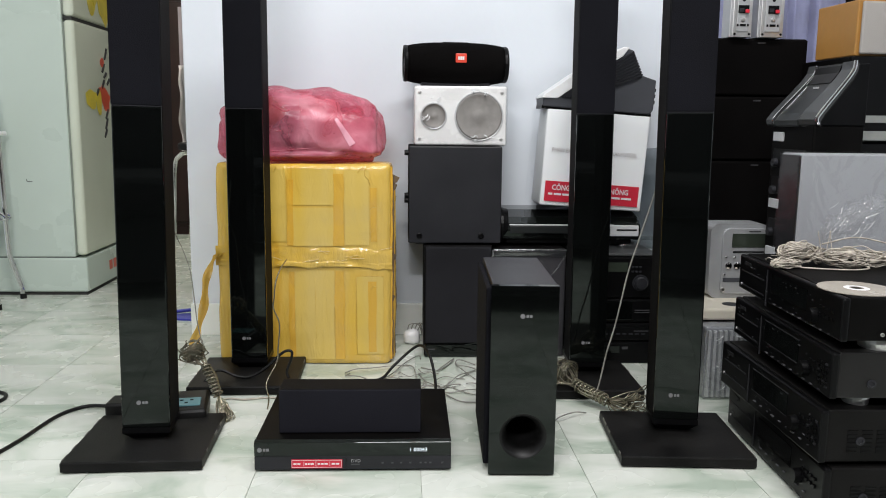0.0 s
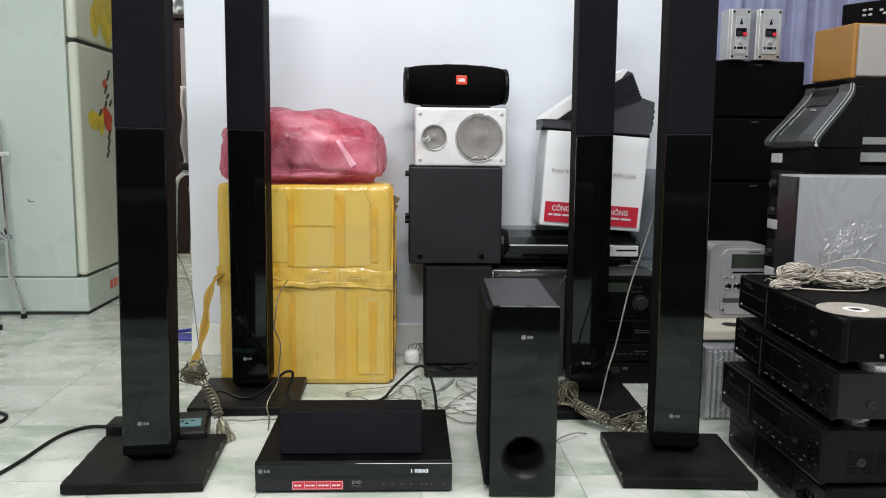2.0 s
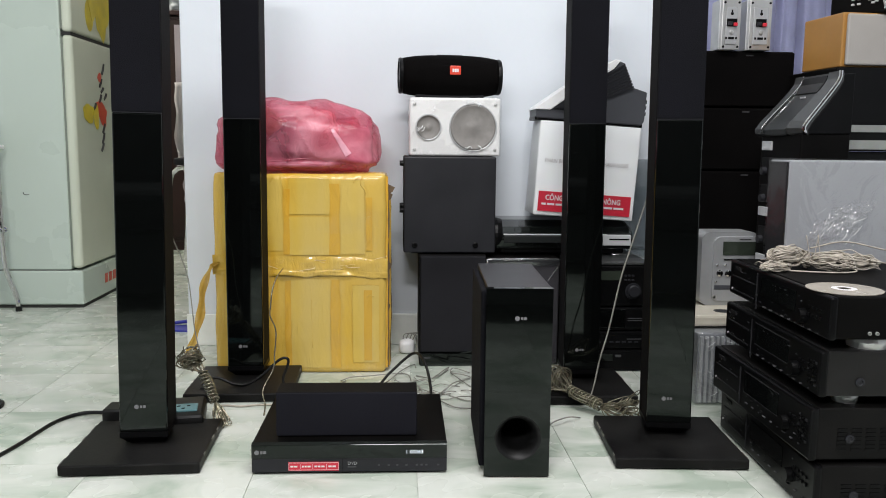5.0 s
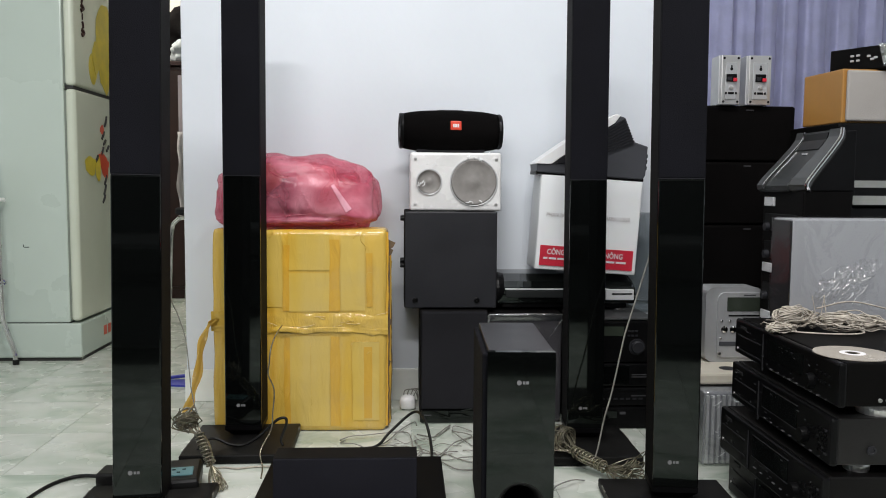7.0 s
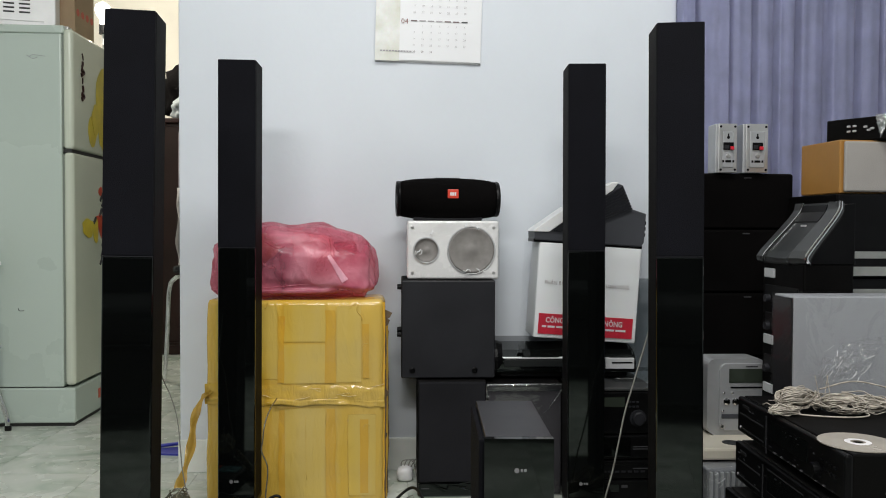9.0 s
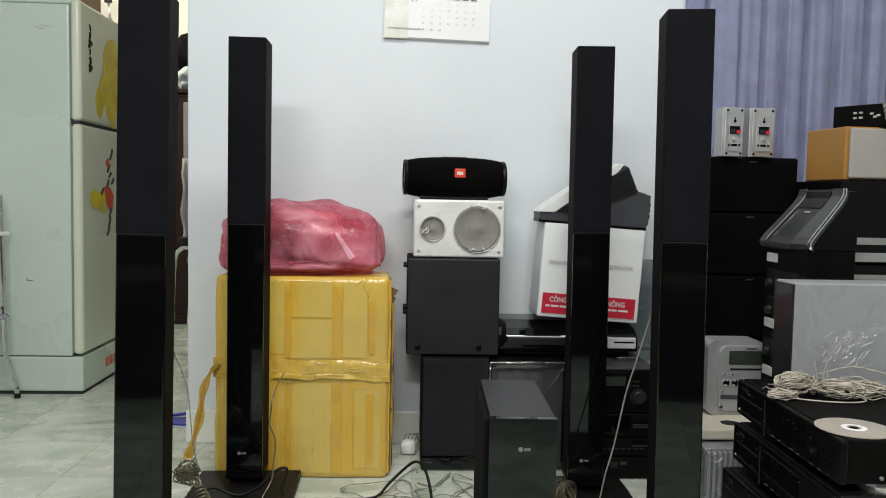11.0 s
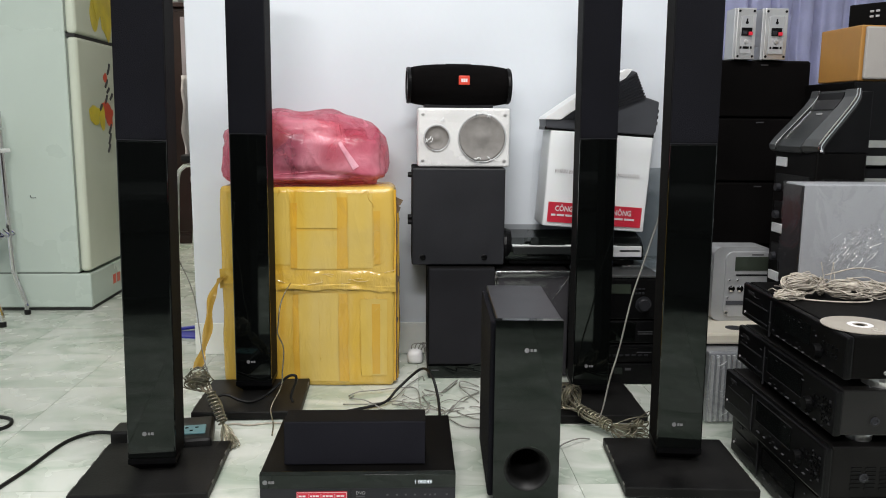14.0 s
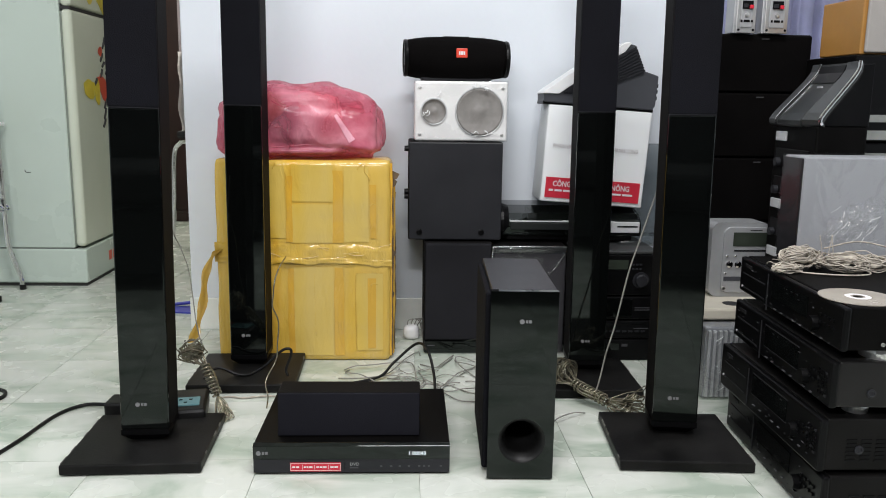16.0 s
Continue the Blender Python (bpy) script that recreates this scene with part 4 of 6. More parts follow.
    for i in range(13):
        t = i / 12
        x, z, wd = 0.100 + 0.042 * t, 0.118 - 0.066 * t, 0.0035 + 0.004 * t
        row = [bm.verts.new((x + s * wd, front(x + s * wd, z + s * wd * 0.6) - 0.0036 - 0.001 * (1 - abs(s)), z + s * wd * 0.6)) for s in (-1, 0, 1)]
        if prev:
            for k in range(2):
                bm.faces.new((prev[k], row[k], row[k + 1], prev[k + 1]))
        prev = row
    part("bag_fold", bm, "bag_fold", b, "doubled pale fold of the film", smooth=True)
    for pts in (((-0.12, 0.03), (-0.05, 0.035), (0.03, 0.042), (0.11, 0.05)), ((-0.10, 0.028), (0.0, 0.026), (0.10, 0.03)), ((-0.06, 0.15), (-0.03, 0.135), (-0.01, 0.14)),
                ((0.10, 0.16), (0.105, 0.13), (0.098, 0.11)), ((-0.07, 0.10), (-0.05, 0.085), (-0.03, 0.09))):
        part("bag_crease", tube([(x, front(x, z) + 0.0005, z) for x, z in pts], 0.0016, 6, 6), "bag_flap", b, smooth=True)


pink_bag()


# ---- the middle pile of speakers ----
def wrapped_shelf_speaker(name, x0, x1, top, y, label, wrapped):
    cx = (x0 + x1) / 2
    s = thing(name, (cx, y, 0), label, "speaker", group="floor speakers")
    w = x1 - x0
    part("cabinet", box(-w / 2, w / 2, 0.010, 0.215, 0.0, top, 0.003), "vinyl", s)
    part("grille", box(-w / 2 + 0.002, w / 2 - 0.002, -0.004, 0.010, 0.040 if not wrapped else 0.004, top - 0.002, 0.004), "sheencloth" if wrapped else "dustycloth", s, "black cloth grille lightened for dust and sheen")
    if not wrapped:
        part("lower_front", box(-w / 2 + 0.002, w / 2 - 0.002, -0.002, 0.010, 0.002, 0.038, 0.003), "gloss", s, "glossy lower front")
        part("badge", box(-w / 2 + 0.010, -w / 2 + 0.030, -0.0026, -0.002, 0.0225, 0.0255, 0), "dimprint", s, "small pale maker's badge")
        bm = bmesh.new()
        for side in (-1, 1):
            tube([(0.02 + 0.035 * k, -0.003, 0.03 + side * 0.012 * math.sin(math.pi * (0.15 + 0.28 * k))) for k in range(4)], 0.0022, 6, 4, bm)
        part("port_lip", bm, "gloss", s)
    else:
        part("wrap", rumpled_box(w + 0.006, 0.225, top + 0.003, 8, 0.002, 7.0, 0.004), "dustfilm", s, "clear stretch film", smooth=True, m=pose(0, 0.104, 0))
        for x in (-w / 2 - 0.003, w / 2 + 0.002):
            part("film_fold", tube([(x, -0.010, 0.005), (x + 0.002, -0.013, top * 0.35), (x - 0.001, -0.011, top * 0.7), (x, -0.010, top)], 0.0026, 5), "wrapfilm", s)
        part("film_fold", tube([(-w / 2, -0.010, top + 0.001), (-w * 0.2, -0.013, top - 0.003), (w * 0.2, -0.011, top + 0.001), (w / 2, -0.010, top - 0.001)], 0.0012, 5), "wrapfilm", s)
        part("film_fold", tube([(w / 2 - 0.050, -0.016, top - 0.075), (w / 2 - 0.030, -0.018, top - 0.050), (w / 2 - 0.004, -0.014, top - 0.012)], 0.0012, 5), "wrapfilm", s)
        part("film_top", rumpled_box(w + 0.008, 0.012, 0.020, 8, 0.0025, 15.0, 0.003), "sleevefilm", s, "doubled clear film along the top", smooth=True, m=pose(0, -0.006, top - 0.018))
    return s


wrapped_shelf_speaker("floor_speaker", 0.182, 0.364, 0.309, 2.199, "black cloth-fronted floor speaker with a small badge", False)
wrapped_shelf_speaker("floor_speaker", 0.368, 0.568, 0.300, 2.203, "black floor speaker wrapped in clear stretch film", True)


def flat_subwoofer():
    s = thing("passive_subwoofer", (0.2635, 2.224, 0.309), "square charcoal subwoofer box stacked on the floor speakers", "subwoofer")
    w, h, d = 0.252, 0.267, 0.200
    part("cabinet", box(-w / 2, w / 2, 0.004, d, 0.004, h, 0.004), "vinyl", s)
    part("face", box(-w / 2 + 0.001, w / 2 - 0.001, -0.003, 0.004, 0.005, h - 0.001, 0.003), "dark", s, "charcoal painted face")
    for x in (-w / 2 + 0.030, w / 2 - 0.055):
        part("screw", lathe([(0.008, -0.003), (0.008, -0.0055), (0.005, -0.0065), (0.0045, -0.0040)], (x, 0, 0.026), "y", 18), "black", s, "round black foot screw")
    for z in (0.120, 0.133, 0.248):
        part("knob", lathe([(0.007, -0.011), (0.008, 0.0)], (-w / 2, 0.02, z), "x", 14), "black", s)
    for x in (-0.09, 0.09):
        part("foot", box(x - 0.015, x + 0.015, 0.02, d - 0.02, 0, 0.006, 0.001), "rubber", s)


flat_subwoofer()


def white_speaker():
    s = thing("bookshelf_speaker", (0.2775, 2.257, 0.576), "pearl white two-way speaker lying down, wrapped in shrink film", "speaker")
    w, h, d = 0.249, 0.159, 0.150
    part("cabinet", box(-w / 2, w / 2, 0.0, d, 0.001, h, 0.006, 3), "whitespk", s)
    for name, x, r, lab in (("tweeter", -0.073, 0.036, "grey tweeter"), ("woofer", 0.0495, 0.066, "large grey woofer")):
        z = 0.079
        part(name + "_rim", lathe([(r, 0.0), (r, -0.003), (r - 0.0015, -0.0045), (r - 0.0035, -0.004), (r - 0.004, -0.001)], (x, 0, z), "y", 44), "silver", s, "thin silver ring")
        part(name, lathe([(r - 0.0035, -0.0010), (r - 0.005, -0.0060), (r * 0.86, -0.0045), (r * 0.60, -0.0024), (r * 0.30, -0.0010), (r * 0.24, -0.0024), (r * 0.10, -0.0036), (0.001, -0.0040)], (x, 0, z), "y", 44), "cone", s, lab, smooth=True)
    # white ridges standing in for the glints on the shrink film's wrinkles
    random.seed(17)
    for cx, cz, n, sp in ((0.050, 0.139, 9, 0.024), (-0.106, 0.070, 6, 0.016), (0.052, 0.018, 5, 0.028), (-0.07, 0.125, 3, 0.02)):
        for k in range(n):
            x, z, a, l = cx + random.uniform(-sp, sp), cz + random.uniform(-0.007, 0.007), random.uniform(-0.4, 2.2), random.uniform(0.006, 0.015)
            part("film_wrinkle", tube([(x, -0.0125, z), (x + l * 0.5 * math.cos(a), -0.0150, z + l * 0.5 * math.sin(a)), (x + l * math.cos(a + 0.5), -0.0125, z + l * math.sin(a + 0.5))], random.uniform(0.0006, 0.0014), 5, 4), "glintwhite", s, smooth=True)
    for x in (-w / 2 + 0.014, w / 2 - 0.014):
        for z in (0.018, h - 0.018):
            part("screw", lathe([(0.0045, 0.0), (0.0045, -0.0016), (0.002, -0.0020)], (x, 0, z), "y", 12), "alu", s)
    part("wrap", rumpled_box(w + 0.006, d + 0.014, h + 0.001, 12, 0.0022, 3.0, 0.005), "dustfilm", s, "clear shrink film", smooth=True, m=pose(0, d / 2 - 0.003, 0))


white_speaker()


def portable_speaker():
    s = thing("portable_speaker", (0.2645, 2.312, 0.735), "black fabric cylinder portable speaker with red badge", "speaker", turn=3.5)
    half, r, zc = 0.142, 0.0575, 0.0605
    prof = []
    for i in range(25):
        u = -1 + 2 * i / 24
        rr = r * (1 - 0.17 * abs(u) ** 3.2)
        prof.append((rr, u * half * 0.93))
    part("body", lathe(prof, (0, 0, zc), "x", 40), "speakerbox", s, "black woven fabric body", smooth=True)
    for sx in (-1, 1):
        e = sx * half
        ring = [(r * 0.84, e * 0.925), (r * 0.86, e * 0.97), (r * 0.82, e), (r * 0.70, e), (r * 0.68, e * 0.965), (r * 0.2, e * 0.955)]
        part("end_ring", lathe(ring, (0, 0, zc), "x", 36), "black", s, "black rubber end ring")
        part("bass_cone", lathe([(r * 0.66, e * 0.968), (r * 0.3, e * 0.985), (0.002, e * 0.99)], (0, 0, zc), "x", 28), "black", s)
    part("rib", box(-0.035, 0.035, -0.004, 0.004, zc + r - 0.003, zc + r + 0.0012, 0.001), "black", s)
    part("foot", box(-0.095, 0.095, -0.022, 0.018, 0.0, 0.012, 0.004), "dark", s, "rubber foot rail")
    bm = box(-0.015, 0.015, -r - 0.0020, -r + 0.003, zc + 0.000, zc + 0.0245, 0.002)
    tag = part("badge", bm, "orangelogo", s, "small red badge with white marks", m=pose(0.009, 0, 0))
    for x0, x1 in ((-0.0085, -0.0040), (-0.0030, 0.0030), (0.0040, 0.0080)):
        part("badge_mark", box(x0, x1, -r - 0.0026, -r - 0.0019, zc + 0.0075, zc + 0.0165, 0), "whiteprint", tag)


portable_speaker()


# ---- console, carton and wedge device ----
def game_console():
    g = thing("game_console", (0.588, 2.250, 0.302), "glossy black game console with silver trim lying flat", "console", turn=-1.0)
    w = 0.385
    # curved top shell
    prof = [(0.0, 0.020), (-0.004, 0.045), (0.004, 0.062), (0.030, 0.078), (0.10, 0.092), (0.20, 0.094), (0.20, 0.020)]
    part("upper_shell", prism(prof, -w / 2, w / 2, "x", 0.002), "gloss", g, "curved glossy upper shell")
    part("lower_body", box(-w / 2 + 0.012, w / 2 - 0.02, 0.010, 0.205, 0.006, 0.046, 0.006), "black", g)
    part("trim", box(-w / 2 + 0.02, w / 2 - 0.075, -0.0065, -0.001, 0.058, 0.0615, 0.0008), "silver", g, "thin silver trim line")
    part("front_strip", box(-w / 2 + 0.022, w / 2 - 0.090, -0.0055, 0.0, 0.036, 0.0565, 0.002), "slate", g, "dark grey brushed front strip")
    part("disc_front", box(w / 2 - 0.085, w / 2 - 0.006, -0.008, 0.002, 0.030, 0.060, 0.002), "silver", g, "silver disc slot cover")
    part("slot", box(w / 2 - 0.068, w / 2 - 0.012, -0.0088, -0.0078, 0.0455, 0.0495, 0), "screen", g)
    part("end_cap", lathe([(0.049, -0.010), (0.050, 0.0), (0.046, 0.014)], (-w / 2 + 0.004, 0.042, 0.053), "x", 28), "black", g, "round black end")
    for x in (-0.135, -0.105):
        part("port", box(x, x + 0.018, -0.0005, 0.011, 0.022, 0.030, 0.001), "screen", g)
    for x in (-0.14, 0.14):
        part("foot", box(x - 0.015, x + 0.015, 0.03, 0.18, 0.0, 0.008, 0.001), "rubber", g)


game_console()


def plastic_sleeve():
    s = thing("plastic_sleeve", (0.80, 2.30, 0.300), "grey clear plastic sleeve standing behind the white carton", "sleeve")
    part("sheet", rumpled_box(0.17, 0.010, 0.27, 6, 0.004, 12.0, 0.002), "sleevefilm", s, smooth=True, m=pose(0.0, 0.085, 0))
    part("sheet_bottom", rumpled_box(0.17, 0.16, 0.012, 6, 0.003, 5.0, 0.002), "sleevefilm", s, smooth=True)


plastic_sleeve()


def white_carton():
    c = thing("white_carton", (0.641, 2.266, 0.407), "white printed carton in clear film, tilted on the console", "carton", lean=3.8)
    w, h, d = 0.286, 0.264, 0.13
    part("carton_body", rumpled_box(w, d, h, 6, 0.0018, 21.0, 0.004), "carton", c, smooth=True, m=pose(0, d / 2, 0))
    y = -0.0035
    band = part("red_band", box(-w / 2 + 0.012, w / 2 - 0.012, y, y + 0.002, 0.012, 0.068, 0), "red", c, "red printed band")
    writing("band_word", "CÔNG", 0.021, "whiteprint", band, (-0.112, y - 0.0008, 0.044), wide=0.80, bold=0.022)
    writing("band_word", "NÔNG", 0.021, "whiteprint", band, (0.050, y - 0.0008, 0.043), wide=0.80, bold=0.022)
    for x0, x1 in ((-0.121, -0.109), (-0.105, -0.085), (-0.081, -0.062), (0.030, 0.048), (0.053, 0.080), (0.084, 0.112)):
        part("band_bar", box(x0, x1, y - 0.0008, y, 0.030, 0.0355, 0), "whiteprint", band)
    writing("carton_word", "PHÂN BÓN", 0.0165, "ink", c, (-0.122, y - 0.0008, 0.148), wide=0.8)
    writing("carton_word", "THANH LONG", 0.0165, "ink", c, (0.036, y - 0.0008, 0.148), wide=0.72)
    part("wrap", rumpled_box(w + 0.022, d + 0.012, h + 0.003, 9, 0.004, 31.0, 0.006), "film", c, "loose clear film", smooth=True, m=pose(-0.008, d / 2, 0))


white_carton()


def wedge_device():
    g = thing("wedge_adapter", (0.646, 2.262, 0.669), "grey ribbed electronic housing with a white panel on the carton", "device", lean=3.8)
    part("housing", prism([(-0.145, 0.006), (0.150, 0.006), (0.158, 0.018), (0.158, 0.098), (0.118, 0.108), (0.088, 0.172), (0.070, 0.176), (-0.148, 0.030)], 0.0, 0.11, "y", 0.003), "midgrey", g, "slate grey housing")
    # white slanted cover
    part("cover", prism([(-0.152, 0.028), (-0.147, 0.036), (-0.066, 0.100), (0.058, 0.179), (0.074, 0.178), (0.058, 0.154), (-0.066, 0.064), (-0.108, 0.030)], -0.006, 0.105, "y", 0.002), "white", g, "white slanted cover")
    for k in range(9):
        t = k / 8
        a, b = (-0.098 + 0.058 * t, 0.035 + 0.001 * t), (0.086 + 0.030 * t, 0.168 - 0.058 * t)
        n = Vector((-(b[1] - a[1]), b[0] - a[0])).normalized() * 0.0022
        start = Vector(a) + (Vector(b) - Vector(a)) * 0.0
        prof = [(start.x - n.x, start.y - n.y), (b[0] - n.x, b[1] - n.y), (b[0] + n.x, b[1] + n.y), (start.x + n.x, start.y + n.y)]
        part("rib", prism(prof, -0.008, 0.002, "y"), "dark", g)
    part("base_rail", box(-0.148, 0.155, 0.004, 0.10, 0.0, 0.010, 0.002), "black", g)
    for z in (0.035, 0.052, 0.068):
        part("plug", box(0.157, 0.166, 0.02, 0.04, z, z + 0.010, 0.001), "black", g)


wedge_device()


# ---- mini hi-fi behind the back tower ----
def mini_hifi():
    h = thing("mini_hifi", (0.690, 2.135, 0), "black stacked mini hi-fi with grey top on the floor", "hi-fi")
    w, d = 0.215, 0.28
    levels = ((0.0, 0.060), (0.062, 0.112), (0.114, 0.178), (0.180, 0.292))
    for k, (z0, z1) in enumerate(levels):
        part("unit", box(-w / 2, w / 2, 0.008, d, z0 + 0.001, z1, 0.002), "metalblack", h)
        part("fascia", box(-w / 2, w / 2, -0.001, 0.008, z0 + 0.002, z1 - 0.001, 0.003), "black", h)
    part("top_cover", box(-w / 2 - 0.002, w / 2 + 0.002, 0.0, d, 0.293, 0.301, 0.003), "cheek", h, "grey top cover")
    part("lcd", box(-0.045, 0.028, -0.0018, -0.001, 0.252, 0.277, 0), "display", h, "green display window")
    part("volume_knob", lathe([(0.017, 0.0), (0.017, -0.010), (0.014, -0.013), (0.002, -0.013)], (0.064, -0.001, 0.222), "y", 28), "dark", h, "round volume knob")
    part("knob_ring", lathe([(0.022, 0.0), (0.022, -0.0015), (0.019, -0.002)], (0.064, -0.001, 0.222), "y", 28), "dark", h)
    for k in range(6):
        part("button", box(0.038 + 0.010 * (k % 3), 0.045 + 0.010 * (k % 3), -0.003, -0.001, 0.262 - 0.012 * (k // 3), 0.267 - 0.012 * (k // 3), 0.001), "dark", h)
    for z in (0.140, 0.146, 0.089):
        part("label_bar", box(0.052, 0.092, -0.0014, -0.001, z, z + 0.0025, 0), "dimprint", h)
    for k in range(7):
        part("button", box(-0.03 + 0.017 * k, -0.019 + 0.017 * k, -0.003, -0.001, 0.080, 0.085, 0.001), "dark", h)
    part("slot", box(-0.06, 0.09, -0.0016, -0.001, 0.100, 0.102, 0), "screen", h)
    part("deck_door", box(-0.055, 0.045, -0.003, -0.001, 0.122, 0.172, 0.001), "gloss", h, "dark deck door")
    part("disc_mark", box(0.022, 0.038, -0.0014, -0.001, 0.040, 0.047, 0), "dimprint", h)
    part("disc_tray", box(-0.06, 0.015, -0.003, -0.001, 0.030, 0.050, 0.001), "gloss", h, "disc tray door")


mini_hifi()


# ---- three cloth speakers and what stands on them ----
def cloth_speaker(z0, z1, dx=0.0):
    s = thing("cloth_speaker", (1.064 + dx, 2.190, z0), "black cloth-covered speaker box in a stack", "speaker", group="stacked cloth speakers")
    w, h = 0.250, z1 - z0
    part("cabinet", box(-w / 2, w / 2, 0.012, 0.20, 0.0, h, 0.003), "vinyl", s)
    part("grille", box(-w / 2 + 0.002, w / 2 - 0.002, 0.0, 0.012, 0.002, h - 0.003, 0.004), "speakerbox", s, "black cloth grille")
    part("badge", box(-0.012, 0.008, -0.0008, 0.0002, h - 0.014, h - 0.011, 0), "dimprint", s)


for z0, z1, dx in ((0.0, 0.374, 0.0), (0.374, 0.546, 0.004), (0.546, 0.716, -0.002), (0.716, 0.865, 0.0)):
    cloth_speaker(z0, z1, dx)


def crossover(x, w):
    c = thing("speaker_module", (x, 2.176, 0.865), "silver terminal plate module with red clip standing upright", "module", turn=-0.5, group="silver modules")
    h = 0.130
    part("case", box(-w / 2 - 0.006, w / 2 - 0.004, 0.006, 0.06, 0.0, h, 0.002), "satinsilver", c, "grey case")
    part("plate", box(-w / 2, w / 2, 0.0, 0.006, 0.0, h, 0.0015), "alu", c, "bright metal plate")
    part("inner_plate", box(-w / 2 + 0.010, w / 2 - 0.010, -0.003, 0.0, 0.014, h - 0.020, 0.001), "satinsilver", c)
    cup = part("terminal", box(-0.014, 0.014, -0.006, -0.003, 0.060, 0.080, 0.001), "black", c, "black terminal cup")
    part("red_clip", box(0.003, 0.013, -0.012, -0.006, 0.060, 0.069, 0.001), "redplug", cup, "red clip")
    part("dark_clip", box(-0.012, 0.000, -0.009, -0.006, 0.062, 0.072, 0.001), "dark", cup)
    part("keyhole", lathe([(0.004, -0.0036), (0.004, -0.003)], (0, 0, 0.093), "y", 14), "black", c)
    part("keyhole_slot", box(-0.0018, 0.0018, -0.0036, -0.003, 0.094, 0.103, 0), "black", c)
    for x0, x1 in ((-0.016, -0.011), (-0.008, 0.008), (0.011, 0.016)):
        part("print_bar", box(x0, x1, -0.0040, -0.003, 0.027, 0.033, 0.0005), "black", c)
    part("dial", lathe([(0.006, -0.003), (0.0055, -0.006), (0.003, -0.0065)], (0, 0, 0.045), "y", 16), "alu", c, "small metal dial")
    for sx in (-1, 1):
        for z in (0.008, h - 0.008):
            part("screw", lathe([(0.0032, -0.001), (0.0032, 0.0)], (sx * (w / 2 - 0.006), 0, z), "y", 10), "black", c)


crossover(1.001, 0.050)
crossover(1.080, 0.060)


def mini_component():
    s = thing("mini_component", (0.966, 2.020, 0.2065), "silver mini component system with grey display", "hi-fi", turn=0)
    w, h = 0.148, 0.189
    prof = []
    rr = 0.022
    for cx, cz, a0 in ((w / 2 - rr, rr, -90), (w / 2 - rr, h - rr, 0), (-w / 2 + rr, h - rr, 90), (-w / 2 + rr, rr, 180)):
        for k in range(6):
            a = radians(a0 + 18 * k)
            prof.append((cx + rr * math.cos(a), cz + rr * math.sin(a)))
    part("casing", prism(prof, 0.0, 0.075, "y", 0.0), "satinsilver", s)
    part("fascia", prism([(x * 0.80 + 0.014, (z - h / 2) * 0.88 + h / 2) for x, z in prof], -0.006, 0.001, "y", 0.0015), "satinsilver", s, "raised silver front")
    part("lcd", box(-0.022, 0.066, -0.0075, -0.006, 0.130, 0.165, 0.001), "display", s, "grey-green display")
    part("tray", box(-0.018, 0.066, -0.0072, -0.006, 0.117, 0.1205, 0), "black", s)
    part("tray", box(-0.040, 0.066, -0.0075, -0.006, 0.042, 0.053, 0.002), "midgrey", s, "cassette slot")
    for x, z, r in ((-0.028, 0.084, 0.0085), (-0.006, 0.084, 0.0085), (-0.035, 0.106, 0.003), (-0.014, 0.106, 0.003), (-0.037, 0.062, 0.003), (0.02, 0.084, 0.0085)):
        part("button", lathe([(r, -0.006), (r, -0.009), (r * 0.5, -0.0105)], (x, 0, z), "y", 18), "chrome", s, "round chrome button")
    part("jack", lathe([(0.006, -0.006), (0.006, -0.008), (0.0035, -0.008), (0.003, -0.006)], (-0.038, 0, 0.022), "y", 16), "alu", s)
    part("badge", box(0.02, 0.05, -0.0068, -0.006, 0.169, 0.1715, 0), "blackink", s)


mini_component()


def wrapped_case():
    c = thing("wrapped_case", (0.925, 1.850, 0), "striped pale case wrapped in crinkled clear plastic", "box")
    part("case", box(-0.095, 0.10, 0.006, 0.27, 0.0, 0.172, 0.004), "greybox", c)
    for k in range(15):
        x = -0.092 + 0.0127 * k
        part("slat", box(x, x + 0.007, -0.003, 0.006, 0.006, 0.166, 0.001), "silver", c)
    part("wrap", rumpled_box(0.205, 0.285, 0.176, 12, 0.003, 41.0, 0.006), "ridgefilm", c, "crinkled clear plastic", smooth=True, m=pose(0.002, 0.136, 0))
    rnd = random.Random(77)
    # short white strokes drawn as highlights on the crinkled plastic
    for k in range(34):
        x, z, l, a = rnd.uniform(-0.09, 0.09), rnd.uniform(0.01, 0.17), rnd.uniform(0.005, 0.020), rnd.gauss(0.7, 0.6)
        part("film_glint", tube([(x, -0.0105, z), (x + l * 0.5 * math.cos(a), -0.0125, z + l * 0.5 * math.sin(a)), (x + l * math.cos(a), -0.0105, z + l * math.sin(a))], rnd.uniform(0.0005, 0.0011), 4, 3), "glintwhite", c)


wrapped_case()


def cream_deck():
    c = thing("cream_deck", (0.955, 1.90, 0.178), "flat cream plastic deck under the mini component", "device")
    part("shell", box(-0.135, 0.13, 0.0, 0.30, 0.0, 0.028, 0.006), "cream", c)
    part("dark_patch", lathe([(0.022, 0.0285), (0.022, 0.0275)], (-0.03, 0.05, 0), "z", 20), "dark", c)


cream_deck()


